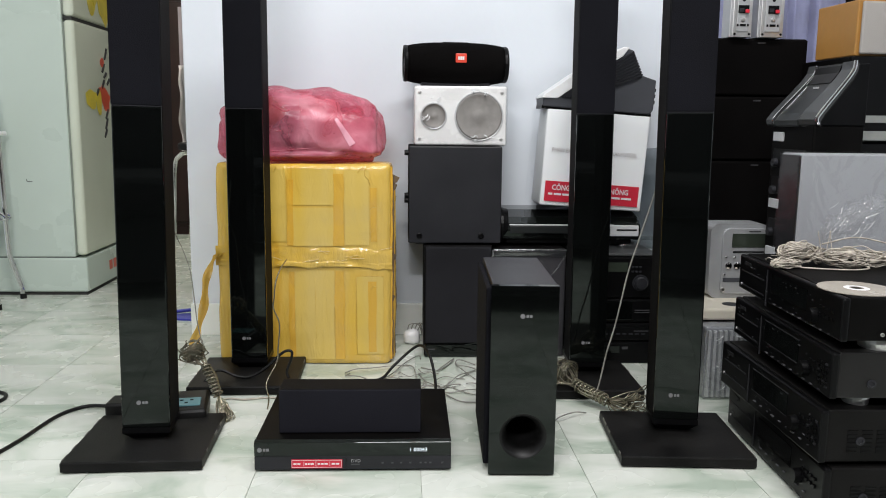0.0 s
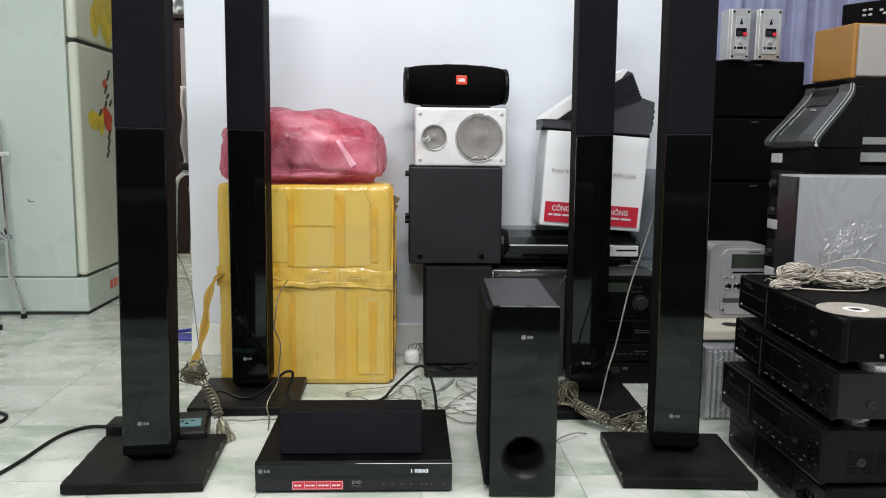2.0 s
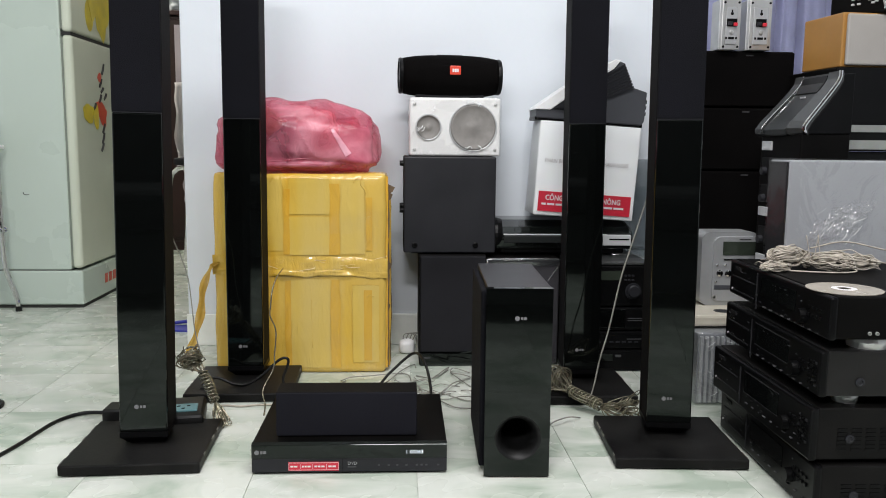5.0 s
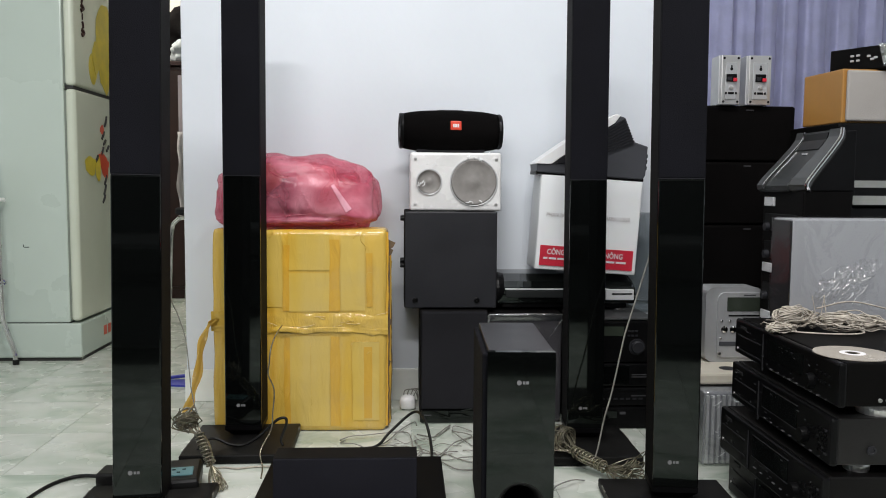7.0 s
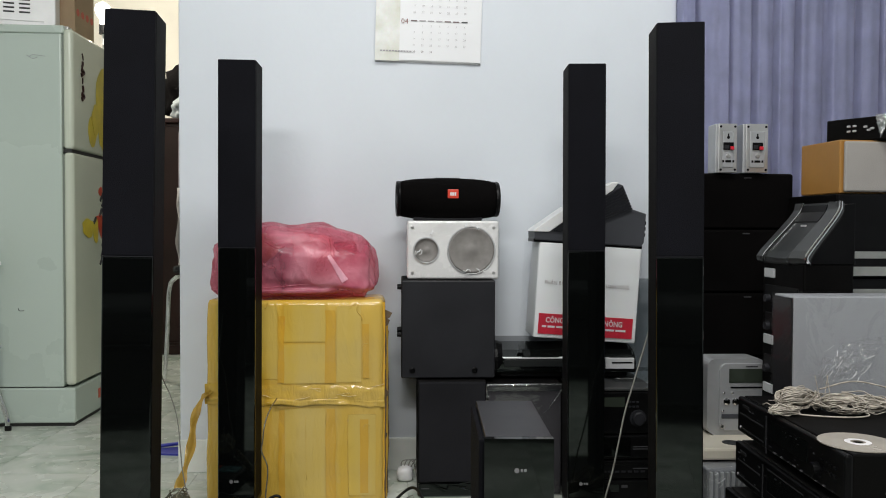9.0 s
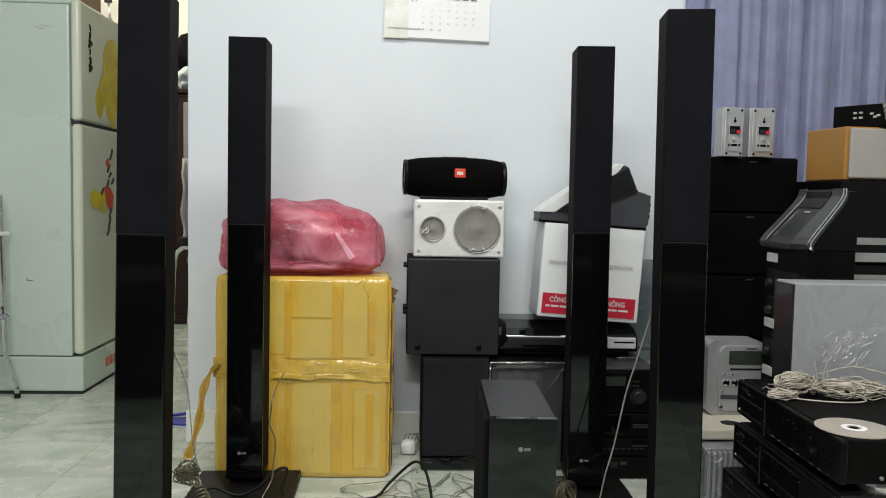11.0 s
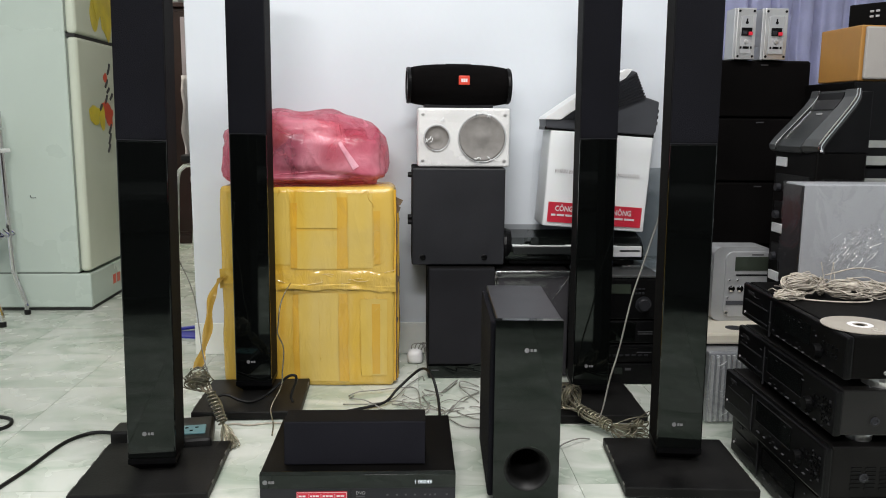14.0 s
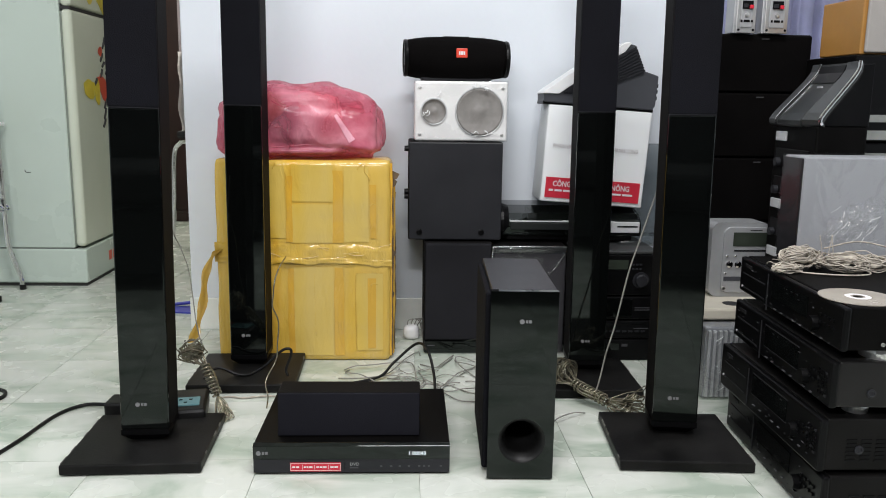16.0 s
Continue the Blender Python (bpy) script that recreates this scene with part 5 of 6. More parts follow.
# ---- right-hand pile facing sideways ----
def slant_unit():
    """Tall black unit whose front looks along -x, with a slanted grey top between silver edges."""
    s = thing("slant_stereo", (1.008, 1.780, 0.0), "tall black stereo with slanted grey top and silver edges", "hi-fi")
    d = 0.195
    part("column", box(0.0, 0.112, 0.0, d, 0.0, 0.640, 0.004), "metalblack", s)
    slope = [(-0.013, 0.640), (-0.015, 0.651), (-0.004, 0.667), (0.040, 0.715), (0.064, 0.742), (0.076, 0.759), (0.080, 0.776)]
    def swept(bm):
        # the near corner of the head is drawn back towards its foot
        for v in bm.verts:
            f = max(0.0, min(1.0, (0.060 - v.co.y) / 0.062))
            v.co.x += 0.022 * f * max(0.0, min(1.0, (0.776 - v.co.z) / 0.136)) * (1 if v.co.x < 0.1 else 0)
        return bm

    part("head", swept(prism([(x + 0.005, z - 0.006) for x, z in slope] + [(0.112, 0.772), (0.112, 0.639), (-0.008, 0.639)], -0.002, d + 0.002, "y", 0.002)), "black", s, "black head under the slanted top")

    def skin(y0, y1, lift):
        return prism([(x - lift * 0.8, z + lift * 0.6) for x, z in slope] + [(x + 0.006, z - 0.004) for x, z in reversed(slope)], y0, y1, "y", 0.001)

    part("slanted_top", skin(0.050, d - 0.036, -0.001), "slate", s, "slate slanted panel")
    for y0, y1 in ((-0.003, 0.048), (d - 0.034, d + 0.003)):
        part("side_cheek", swept(skin(y0, y1, 0.002)), "cheek", s, "grey side cheek")
    for y, r in ((-0.003, 0.0042), (d - 0.034, 0.0016)):
        part("silver_edge", swept(tube([(x - 0.002, y, z + 0.0015) for x, z in slope], r, 8, 4)), "chrome", s, "bright silver edge line")
    part("window", prism([(0.0545, 0.733), (0.0720, 0.755), (0.0765, 0.771), (0.082, 0.770), (0.0780, 0.752), (0.0600, 0.730)], 0.050, d - 0.036, "y", 0.0005), "black", s, "dark display window")
    part("badge", box(0.0445, 0.0485, 0.085, 0.105, 0.7215, 0.7255, 0), "print", s)
    for z in (0.602, 0.445, 0.33):
        part("silver_label", box(-0.006, 0.0, 0.130, 0.178, z, z + 0.022, 0.002), "silver", s, "silver label plate")
    for z in (0.565, 0.50, 0.40):
        part("door_panel", box(-0.004, 0.0, 0.02, d - 0.02, z - 0.02, z + 0.02, 0.002), "black", s)
        part("knob", lathe([(0.010, 0.0), (0.009, -0.010)], (-0.004, 0.155, z - 0.012), "x", 16), "dark", s)


slant_unit()


def wooden_speaker():
    s = thing("wooden_speaker", (1.172, 1.930, 0.801), "orange wood veneer speaker with a beige cloth front", "speaker", turn=4.5)
    part("cabinet", box(0.0, 0.42, 0.006, 0.165, 0.0, 0.127, 0.003), "wood", s)
    part("grille", box(0.008, 0.412, -0.004, 0.006, 0.004, 0.123, 0.004), "beige", s, "beige cloth grille")


wooden_speaker()


def box_deck(name, x0, x1, y0, y1, z0, z1, label, strips):
    s = thing(name, (x0, y0, z0), label, "hi-fi")
    w, d, h = x1 - x0, y1 - y0, z1 - z0
    part("casing", box(0, w, 0.004, d, 0, h, 0.003), "metalblack", s)
    part("front", box(0.002, w - 0.002, -0.002, 0.004, 0.002, h - 0.002, 0.002), "black", s)
    for a, b, za, zb in strips:
        part("silver_strip", box(a, b, -0.004, -0.002, za, zb, 0.001), "dullsilver", s, "silver front strip")
    return s


box_deck("black_deck", 1.172, 1.62, 1.93, 2.16, 0.0, 0.60, "tall black deck with a silver front strip", ((0.02, 0.38, 0.545, 0.575),))
box_deck("black_deck", 1.160, 1.62, 1.925, 2.16, 0.602, 0.800, "black deck with silver front strips under the wooden speaker", ((0.012, 0.39, 0.045, 0.062), (0.0, 0.39, 0.004, 0.026)))


def small_amplifier():
    s = thing("small_amplifier", (1.190, 2.035, 0.929), "black amplifier in torn clear film on the wooden speaker", "amplifier", turn=-57)
    part("casing", box(0, 0.30, 0.004, 0.10, 0.0, 0.056, 0.003), "metalblack", s)
    for x, z in ((0.052, 0.034), (0.066, 0.034), (0.052, 0.022), (0.066, 0.022), (0.092, 0.030), (0.100, 0.022), (0.108, 0.025)):
        part("button", box(x, x + 0.008, 0.0, 0.005, z, z + 0.005, 0.001), "print", s)
    part("film_tear", prism([(0.120, 0.058), (0.160, 0.060), (0.146, 0.040), (0.134, 0.004)], -0.002, 0.003, "y"), "wrapfilm", s, "torn clear film")
    for k in range(28):
        part("vent", box(0.172 + 0.014 * (k % 7), 0.180 + 0.014 * (k % 7), 0.001, 0.005, 0.012 + 0.009 * (k // 7), 0.017 + 0.009 * (k // 7), 0), "dimprint", s)


small_amplifier()


def stacked_receiver(x, y0, y1, z0, z1, style, label):
    """Wide black unit whose front looks along -x; its side looks at the viewer."""
    s = thing("hifi_receiver", (x, (y0 + y1) / 2, z0), label, "receiver", turn=-2.6 if style != 2 else -1.0, group="stacked receivers")
    L, h = y1 - y0, z1 - z0
    z_low = 0.020 if style < 2 else 0.008
    part("casing", box(0.012, 0.36, -L / 2 + 0.002, L / 2 - 0.002, z_low, h, 0.003), ("metalblack", "sidegrey", "sidesteel", "sidesteel")[style], s)
    part("fascia", box(0.0, 0.013, -L / 2, L / 2, z_low - 0.002, h - 0.001, 0.004), "black", s, "black front panel")
    f = -0.0012
    part("display", box(f, 0.001, -L * 0.22, L * 0.12, h * 0.45, h * 0.85, 0), "screen", s, "dark display window")
    part("tray_line", box(f, 0.001, L * 0.20, L * 0.46, h * 0.62, h * 0.65, 0), "faint", s)
    part("tray_line", box(f, 0.001, L * 0.20, L * 0.46, h * 0.30, h * 0.33, 0), "faint", s)
    part("seam", box(f - 0.0006, 0.001, L * 0.165, L * 0.170, h * 0.12, h * 0.9, 0), "faint", s)
    part("badge", box(f, 0.001, L * 0.36, L * 0.43, h * 0.80, h * 0.87, 0), "faint", s)
    for k in range(9):
        part("button", box(-0.003, 0.001, -L * 0.42 + 0.026 * k, -L * 0.42 + 0.026 * k + 0.004 + 0.003 * (k * 7 % 3), h * 0.24, h * 0.24 + 0.0018, 0.0004), "dimprint" if k % 3 else "faint", s)
    for k in range(8):
        part("button", box(-0.003, 0.001, -L * 0.44 + 0.014 * (k % 4), -L * 0.44 + 0.014 * (k % 4) + 0.007, h * 0.50 + 0.013 * (k // 4), h * 0.50 + 0.013 * (k // 4) + 0.005, 0.0005), "black", s)
    if style in (1, 2):
        for k in range(24):
            part("key", box(-0.0022, 0.001, -L * 0.47 + 0.0085 * (k % 4), -L * 0.47 + 0.0085 * (k % 4) + 0.005, h * 0.34 + 0.0075 * (k // 4), h * 0.34 + 0.0075 * (k // 4) + 0.0035, 0), "black" if k % 5 else "faint", s)
        part("display_rim", box(-0.0016, 0.0, -L * 0.225, L * 0.125, h * 0.86, h * 0.875, 0), "faint", s)
        part("display_rim", box(-0.0016, 0.0, -L * 0.225, L * 0.125, h * 0.43, h * 0.445, 0), "faint", s)
    random.seed(50 + style)
    for k in range(22):
        yy, zz, ww = random.uniform(-0.45, 0.44) * L, h * random.choice((0.30, 0.36, 0.42, 0.70, 0.78)), random.choice((0.002, 0.003, 0.008))
        part("small_print", box(f - 0.0003, 0.001, yy, yy + ww, zz, zz + random.choice((0.0012, 0.002)), 0), "faint" if k % 4 else "dimprint", s)
    part("knob", lathe([(0.013, 0.0), (0.012, -0.012), (0.002, -0.012)], (0.0, -L * 0.30, h * 0.46), "x", 20), "black", s)
    part("power_light", lathe([(0.0025, 0.0), (0.0025, -0.002)], (0.0, L * 0.455, h * 0.33), "x", 10), "print", s)
    for y in (-L / 2 + 0.045, L / 2 - 0.045):
        for xx in (0.088 if style == 0 else 0.066, 0.30):
            fr = 0.033 if style == 0 else 0.021
            part("foot", lathe([(fr - 0.001, 0.0), (fr, 0.010), (fr - 0.003, z_low + 0.001)], (xx, y, 0), "z", 28), "alu" if style < 2 else "rubber", s, "silver round foot" if style < 2 else "")
    ys = -L / 2 + 0.0015
    for xx in (0.066, 0.078) if style == 0 else (0.066, 0.30):
        sr = 0.0032 if style == 0 else 0.0075
        part("side_screw", lathe([(sr, 0.0), (sr, -0.002), (sr * 0.6, -0.0026), (sr * 0.5, -0.0012), (0.0004, -0.0012)], (xx, ys, h * (0.34 if style == 0 else 0.46)), "y", 18), "dullsilver" if style == 0 else "dark", s)
    if style >= 1:
        rows = 6 if style > 1 else 0
        for r in range(rows):
            for k in range(11):
                part("vent", box(0.045 + 0.024 * k, 0.062 + 0.024 * k, ys - 0.0008, ys + 0.001, h * 0.25 + r * 0.007, h * 0.25 + r * 0.007 + 0.003, 0), "black", s)
    return s


stacked_receiver(0.812, 1.262, 1.690, 0.000, 0.092, 3, "black hi-fi receiver at the bottom of a stack on the floor")
stacked_receiver(0.797, 1.268, 1.690, 0.092, 0.188, 2, "black hi-fi receiver with side vents in a stack")
stacked_receiver(0.812, 1.268, 1.690, 0.188, 0.284, 1, "black hi-fi receiver with silver feet in a stack")
stacked_receiver(0.818, 1.262, 1.695, 0.284, 0.374, 0, "black disc changer on top of a stack")


def disc():
    c = thing("compact_disc", (0.866, 1.328, 0.3745), "beige compact disc lying on the stack", "disc")
    part("disc_body", lathe([(0.008, 0.0), (0.060, 0.0), (0.060, 0.0013), (0.008, 0.0013)], (0, 0, 0), "z", 48, False), "cd", c)
    part("hub", lathe([(0.0115, 0.0014), (0.020, 0.0014), (0.020, 0.0017), (0.0115, 0.0017)], (0, 0, 0), "z", 36, False), "whiteprint", c, "white hub ring")


disc()


def grey_case():
    c = thing("grey_metal_case", (1.055, 1.620, 0.3745), "grey metal case wrapped in clear plastic, on the stack", "case")
    w, d, h = 0.30, 0.082, 0.209
    part("case", box(-w / 2, w / 2, 0, d, 0, h, 0.003), "greybox", c)
    # thin dark sheet makes the left side darker than the front
    part("side_panel", box(-w / 2 - 0.002, -w / 2 + 0.001, 0.002, d - 0.002, 0.002, h - 0.003, 0.001), "dark", c, "darker left side of the case")
    part("wrap", rumpled_box(w + 0.008, d + 0.010, h + 0.003, 12, 0.003, 61.0, 0.004), "dustfilm", c, "clear plastic wrap", smooth=True, m=pose(0, d / 2, 0))
    random.seed(5)
    # film gathered and crumpled near the lower corner
    bm, grid = bmesh.new(), []
    for i in range(41):
        row = []
        for j in range(37):
            u, v = i / 40, j / 36
            x, z = -0.125 + 0.165 * u, 0.020 + 0.125 * v
            fade = max(0.0, math.sin(math.pi * u) * math.sin(math.pi * v))
            s = (x * 0.75 - z * 0.66)
            fold = abs(noise.noise((s * 95, (x + z) * 22, 3.0))) + 0.6 * abs(noise.noise((x * 150, z * 150, 8.0)))
            row.append(bm.verts.new((x + 0.02 * (v - 0.5), -0.0062 - 0.010 * fade * fold, z)))
        grid.append(row)
    for a, q in zip(grid, grid[1:]):
        for k in range(36):
            u, v = grid.index(a) / 40 - 0.5, k / 36 - 0.5
            if (u - v) ** 2 * 5 + (u + v) ** 2 * 1.6 < 0.66 + 0.6 * noise.noise((u * 5, v * 5, 1.0)) and abs(u) < 0.48 and abs(v) < 0.47:
                bm.faces.new((a[k], q[k], q[k + 1], a[k + 1]))
    bmesh.ops.delete(bm, geom=[v for v in bm.verts if not v.link_faces], context="VERTS")
    part("crumpled_wrap", bm, "crumple", c, "gathered glinting folds of the wrap", smooth=False)
    # hair-thin white lines painted as glints along the gathered folds
    for k in range(26):
        a, l = random.gauss(0.75, 0.35), random.uniform(0.006, 0.026)
        p0 = Vector((-0.095 + random.uniform(0, 0.09), -0.0085, 0.045 + random.uniform(-0.01, 0.06)))
        part("wrap_crease", tube([p0, p0 + Vector((l * 0.5 * math.cos(a), -0.001, l * 0.45 * math.sin(a))), p0 + Vector((l * math.cos(a), 0.0005, l * math.sin(a)))], random.choice((0.0002, 0.0003, 0.0005)), 4, 3), "glintwhite", c)


grey_case()


# ---- left: fridge, rack and back room ----
def fridge():
    f = thing("fridge", (-1.035, 3.010, 0), "pale green two-door fridge with cartoon stickers", "fridge")
    D, W, H = 0.55, 0.58, 1.42
    part("body", box(-W, -0.030, 0.0, D, 0.140, H, 0.006, 3), "fridge", f)
    part("plinth", box(-W, 0.010, -0.004, D + 0.02, 0.012, 0.138, 0.006), "fridge", f, "projecting plinth")
    part("plinth_gap", box(-W, 0.004, 0.004, D, 0.0, 0.012, 0), "gasket", f)
    part("seam", box(-W, -0.03, 0.002, D, 0.137, 0.142, 0), "gasket", f)
    part("top_cap", box(-W, -0.020, -0.007, D, H - 0.022, H + 0.006, 0.005, 3), "fridge", f, "pale plastic top cap")
    for z0, z1 in ((0.146, 0.980), (0.989, H - 0.004)):
        part("door", box(-0.026, 0.010, -0.002, D + 0.004, z0, z1, 0.014, 4), "fridge_door", f, "rounded pale door")
        part("gasket", box(-0.031, -0.024, 0.004, D - 0.01, z0 + 0.008, z1 - 0.008, 0), "greygasket", f, "grey-green door seal")
    part("hinge_gap", box(-0.026, 0.004, 0.003, D, 0.979, 0.990, 0), "gasket", f)
    part("hinge", box(-0.05, -0.01, 0.01, 0.05, H - 0.006, H + 0.006, 0.002), "alu", f)

    def blob(name, mat, yc, zc, sy, sz, seed):
        bm = bmesh.new()
        ring = []
        for k in range(26):
            a = 2 * math.pi * k / 26
            r = 1 + 0.45 * noise.noise((math.cos(a) * 1.4 + seed, math.sin(a) * 1.4, seed))
            ring.append(bm.verts.new((0.0104 + 0.0006 * (seed % 5), yc + sy * r * math.cos(a), zc + sz * r * math.sin(a))))
        g = bmesh.ops.extrude_face_region(bm, geom=[bm.faces.new(ring)])
        for v in g["geom"]:
            if isinstance(v, bmesh.types.BMVert):
                v.co.x += 0.0008
        part(name, bm, mat, f)

    blob("yellow_sticker", "yellow", 0.295, 1.175, 0.085, 0.165, 2.0)
    blob("yellow_sticker", "yellow", 0.175, 1.075, 0.045, 0.050, 5.0)
    blob("yellow_sticker", "yellow", 0.215, 1.120, 0.045, 0.060, 9.0)
    blob("yellow_sticker", "yellow", 0.125, 0.712, 0.055, 0.034, 3.0)
    blob("yellow_sticker", "yellow", 0.195, 0.700, 0.030, 0.040, 4.0)
    blob("red_sticker", "redsticker", 0.235, 0.738, 0.040, 0.026, 7.0)
    blob("red_sticker", "redsticker", 0.275, 0.705, 0.038, 0.038, 6.0)
    blob("red_sticker", "redsticker", 0.250, 0.850, 0.020, 0.016, 1.0)
    for yy, zz, l in ((0.285, 0.865, 0.040), (0.255, 0.815, 0.030), (0.270, 0.795, 0.018), (0.245, 0.755, 0.030), (0.300, 0.770, 0.022), (0.185, 0.725, 0.025), (0.270, 0.640, 0.035), (0.262, 0.600, 0.040), (0.250, 0.570, 0.030)):
        part("dark_sticker", tube([(0.010, yy - 0.010, zz), (0.011, yy + 0.004, zz + l * 0.5), (0.010, yy + 0.014, zz + l)], 0.0055, 6), "blackink", f)
    for k in range(6):
        s = math.sin(k * 2.3)
        part("dark_sticker", tube([(0.010, 0.080 + 0.007 * s, 1.345 - 0.029 * k), (0.011, 0.086 - 0.004 * s, 1.335 - 0.029 * k), (0.010, 0.080 + 0.010 * math.cos(k * 1.7), 1.322 - 0.029 * k)], 0.0035 + 0.0022 * (k % 3), 6), "darkwood", f)
    for k in range(3):
        part("letter_bar", box(0.0105, 0.0115, 0.215 + 0.045 * k, 0.245 + 0.045 * k, 0.056, 0.092, 0), "redsticker", f)
    part("scratch", tube([(-0.150, -0.0006, 1.320), (-0.138, -0.001, 1.316), (-0.128, -0.001, 1.322), (-0.085, -0.0006, 1.317)], 0.0007, 5, 3), "greybox", f)
    part("scratch", tube([(-0.143, -0.0006, 1.318), (-0.128, -0.001, 1.308), (-0.112, -0.0006, 1.314)], 0.0007, 5, 3), "greybox", f)
    part("scratch", tube([(-0.186, -0.0006, 0.424), (-0.183, -0.001, 0.415), (-0.166, -0.0006, 0.415)], 0.0013, 5, 3), "cheek", f)


fridge()


def microwave():
    m = thing("microwave", (-1.350, 3.055, 1.426), "white microwave oven with vent slots on the fridge", "microwave", turn=13)
    part("body", box(-0.23, 0.232, 0.0, 0.34, 0.012, 0.27, 0.006), "white", m)
    for sx in (-0.19, 0.19):
        for y in (0.04, 0.30):
            part("foot", lathe([(0.014, 0.0), (0.014, 0.013)], (sx, y, 0), "z", 12), "rubber", m)
    for c in range(3):
        for r in range(7):
            part("vent", box(0.008 + 0.052 * c, 0.044 + 0.052 * c, -0.001, 0.002, 0.060 + 0.015 * r, 0.066 + 0.015 * r, 0), "blackink", m)
    part("rim", box(-0.22, 0.195, -0.004, 0.0, 0.032, 0.037, 0.001), "white", m)


microwave()


def back_room_things():
    b = thing("brown_box", (-1.10, 3.14, 1.426), "brown printed carton on the fridge", "carton")
    part("box_body", box(-0.045, 0.012, 0.05, 0.24, 0.0, 0.26, 0.003), "brownbox", b)
    for k in range(4):
        part("print_mark", lathe([(0.014, 0.0125), (0.014, 0.0118)], (0.0, 0.08 + 0.045 * k, 0.10), "x", 18), "redsticker", b)
    c = thing("wardrobe", (-0.92, 4.60, 0), "dark red wooden wardrobe in the back room", "wardrobe")
    part("carcass", box(-0.31, 0.62, 0.02, 0.50, 0.05, 1.29, 0.006), "darkwood", c)
    part("plinth", box(-0.30, 0.61, 0.03, 0.49, 0.0, 0.05, 0), "darkwood", c)
    for x0, x1 in ((-0.30, 0.14), (0.17, 0.60)):
        d = part("door", box(x0, x1, 0.0, 0.02, 0.07, 1.27, 0.006), "darkwood", c)
        part("panel", box(x0 + 0.13, x1 - 0.05, -0.006, 0.0, 0.90, 1.24, 0.004), "rosegrey", d, "pale inset panel")
    part("top_board", box(-0.33, 0.64, -0.01, 0.51, 1.29, 1.315, 0.004), "darkwood", c)
    random.seed(11)
    for name, lab, x, y, z, r, mat in (("black_bag", "black bag heaped on the wardrobe", -0.98, 4.80, 1.315, (0.24, 0.14, 0.215), "speakerbox"),
                                       ("grey_bundle", "grey plastic bundle on the wardrobe", -1.04, 4.68, 1.315, (0.10, 0.08, 0.075), "greycloth"),
                                       ("grey_bundle", "pale bundle on the wardrobe", -0.93, 4.66, 1.315, (0.07, 0.07, 0.05), "white")):
        t = thing(name, (x, y, z), lab, "bundle")
        bm = bmesh.new()
        bmesh.ops.create_icosphere(bm, subdivisions=4, radius=1)
        for v in bm.verts:
            n = 1 + 0.35 * noise.noise(v.co * 2.1 + Vector((x * 9, y, 0))) + 0.12 * noise.noise(v.co * 7)
            v.co = Vector((v.co.x * r[0] * n, v.co.y * r[1] * n, max(0.0, (v.co.z * n + 0.75) * r[2])))
        part("bundle_body", bm, mat, t, smooth=True)
    cl = thing("hanging_cloth", (-1.02, 4.585, 0.0), "pale grey cloths hanging over the wardrobe door", "cloth")
    for x0, x1, z0, z1, mat, seed in ((-0.07, 0.20, 0.47, 0.93, "palecloth", 1.0), (-0.035, 0.18, 0.28, 0.52, "rosegrey", 4.0)):
        bm, grid = bmesh.new(), []
        for j in range(19):
            v = j / 18
            edge = 0.018 * noise.noise((v * 4, seed, 0.0))
            grid.append([bm.verts.new((x0 + edge + (x1 - x0 - edge) * u / 20, -0.012 - 0.012 * seed * 0.4 - 0.010 * math.sin(u * 1.7 + 2.2 * v + seed) - 0.012 * abs(noise.noise((u * 0.4, v * 4, seed))), z0 + (z1 - z0) * v)) for u in range(21)])
        for a, q in zip(grid, grid[1:]):
            for k in range(20):
                bm.faces.new((a[k], a[k + 1], q[k + 1], q[k]))
        bmesh.ops.solidify(bm, geom=bm.faces[:], thickness=0.002)
        part("cloth_fold", bm, mat, cl, smooth=True)
    ch = thing("metal_chair", (-0.805, 3.85, 0), "chrome tube chair in the back room", "chair")
    for y in (0.0, 0.32):
        part("leg_frame", tube([(-0.15, y, 0.006), (-0.135, y, 0.22), (-0.125, y, 0.42), (-0.10, y, 0.475), (-0.04, y, 0.49), (0.25, y, 0.49), (0.29, y, 0.45), (0.31, y, 0.006)], 0.011, 10), "chrome", ch)
    part("seat", box(-0.11, 0.29, -0.01, 0.33, 0.500, 0.535, 0.012), "cloth", ch, "dark seat")
    bl = thing("wall_lamp", (-1.48, 4.56, 1.86), "bright bare bulb on a holder", "lamp")
    part("glass_bulb", lathe([(0.004, 0.075), (0.034, 0.055), (0.040, 0.03), (0.030, 0.0), (0.014, -0.02), (0.014, -0.05)], (0, 0, 0), "z", 32), "bulb", bl, "glowing bulb", smooth=True)
    part("holder", lathe([(0.02, -0.10), (0.02, -0.05)], (0, 0, 0), "z", 14), "black", bl)
    part("rod", tube([(0, 0, -0.10), (0, 0.10, -0.20), (0, 0.84, -0.22)], 0.008, 8), "alu", bl)
    scp = thing("blue_dustpan", (-0.585, 2.66, 0), "blue plastic dustpan lying on the floor", "dustpan")
    part("pan", prism([(-0.055, -0.03), (0.06, -0.05), (0.07, 0.05), (-0.05, 0.03)], 0.0, 0.006, "z", 0.001), "blue", scp)
    part("rim", tube([(-0.055, -0.03, 0.010), (-0.058, 0.0, 0.014), (-0.05, 0.03, 0.012), (0.07, 0.05, 0.022)], 0.006, 8), "blue", scp)
    part("upright", box(0.03, 0.07, -0.045, 0.045, 0.004, 0.045, 0.004), "blue", scp)


back_room_things()


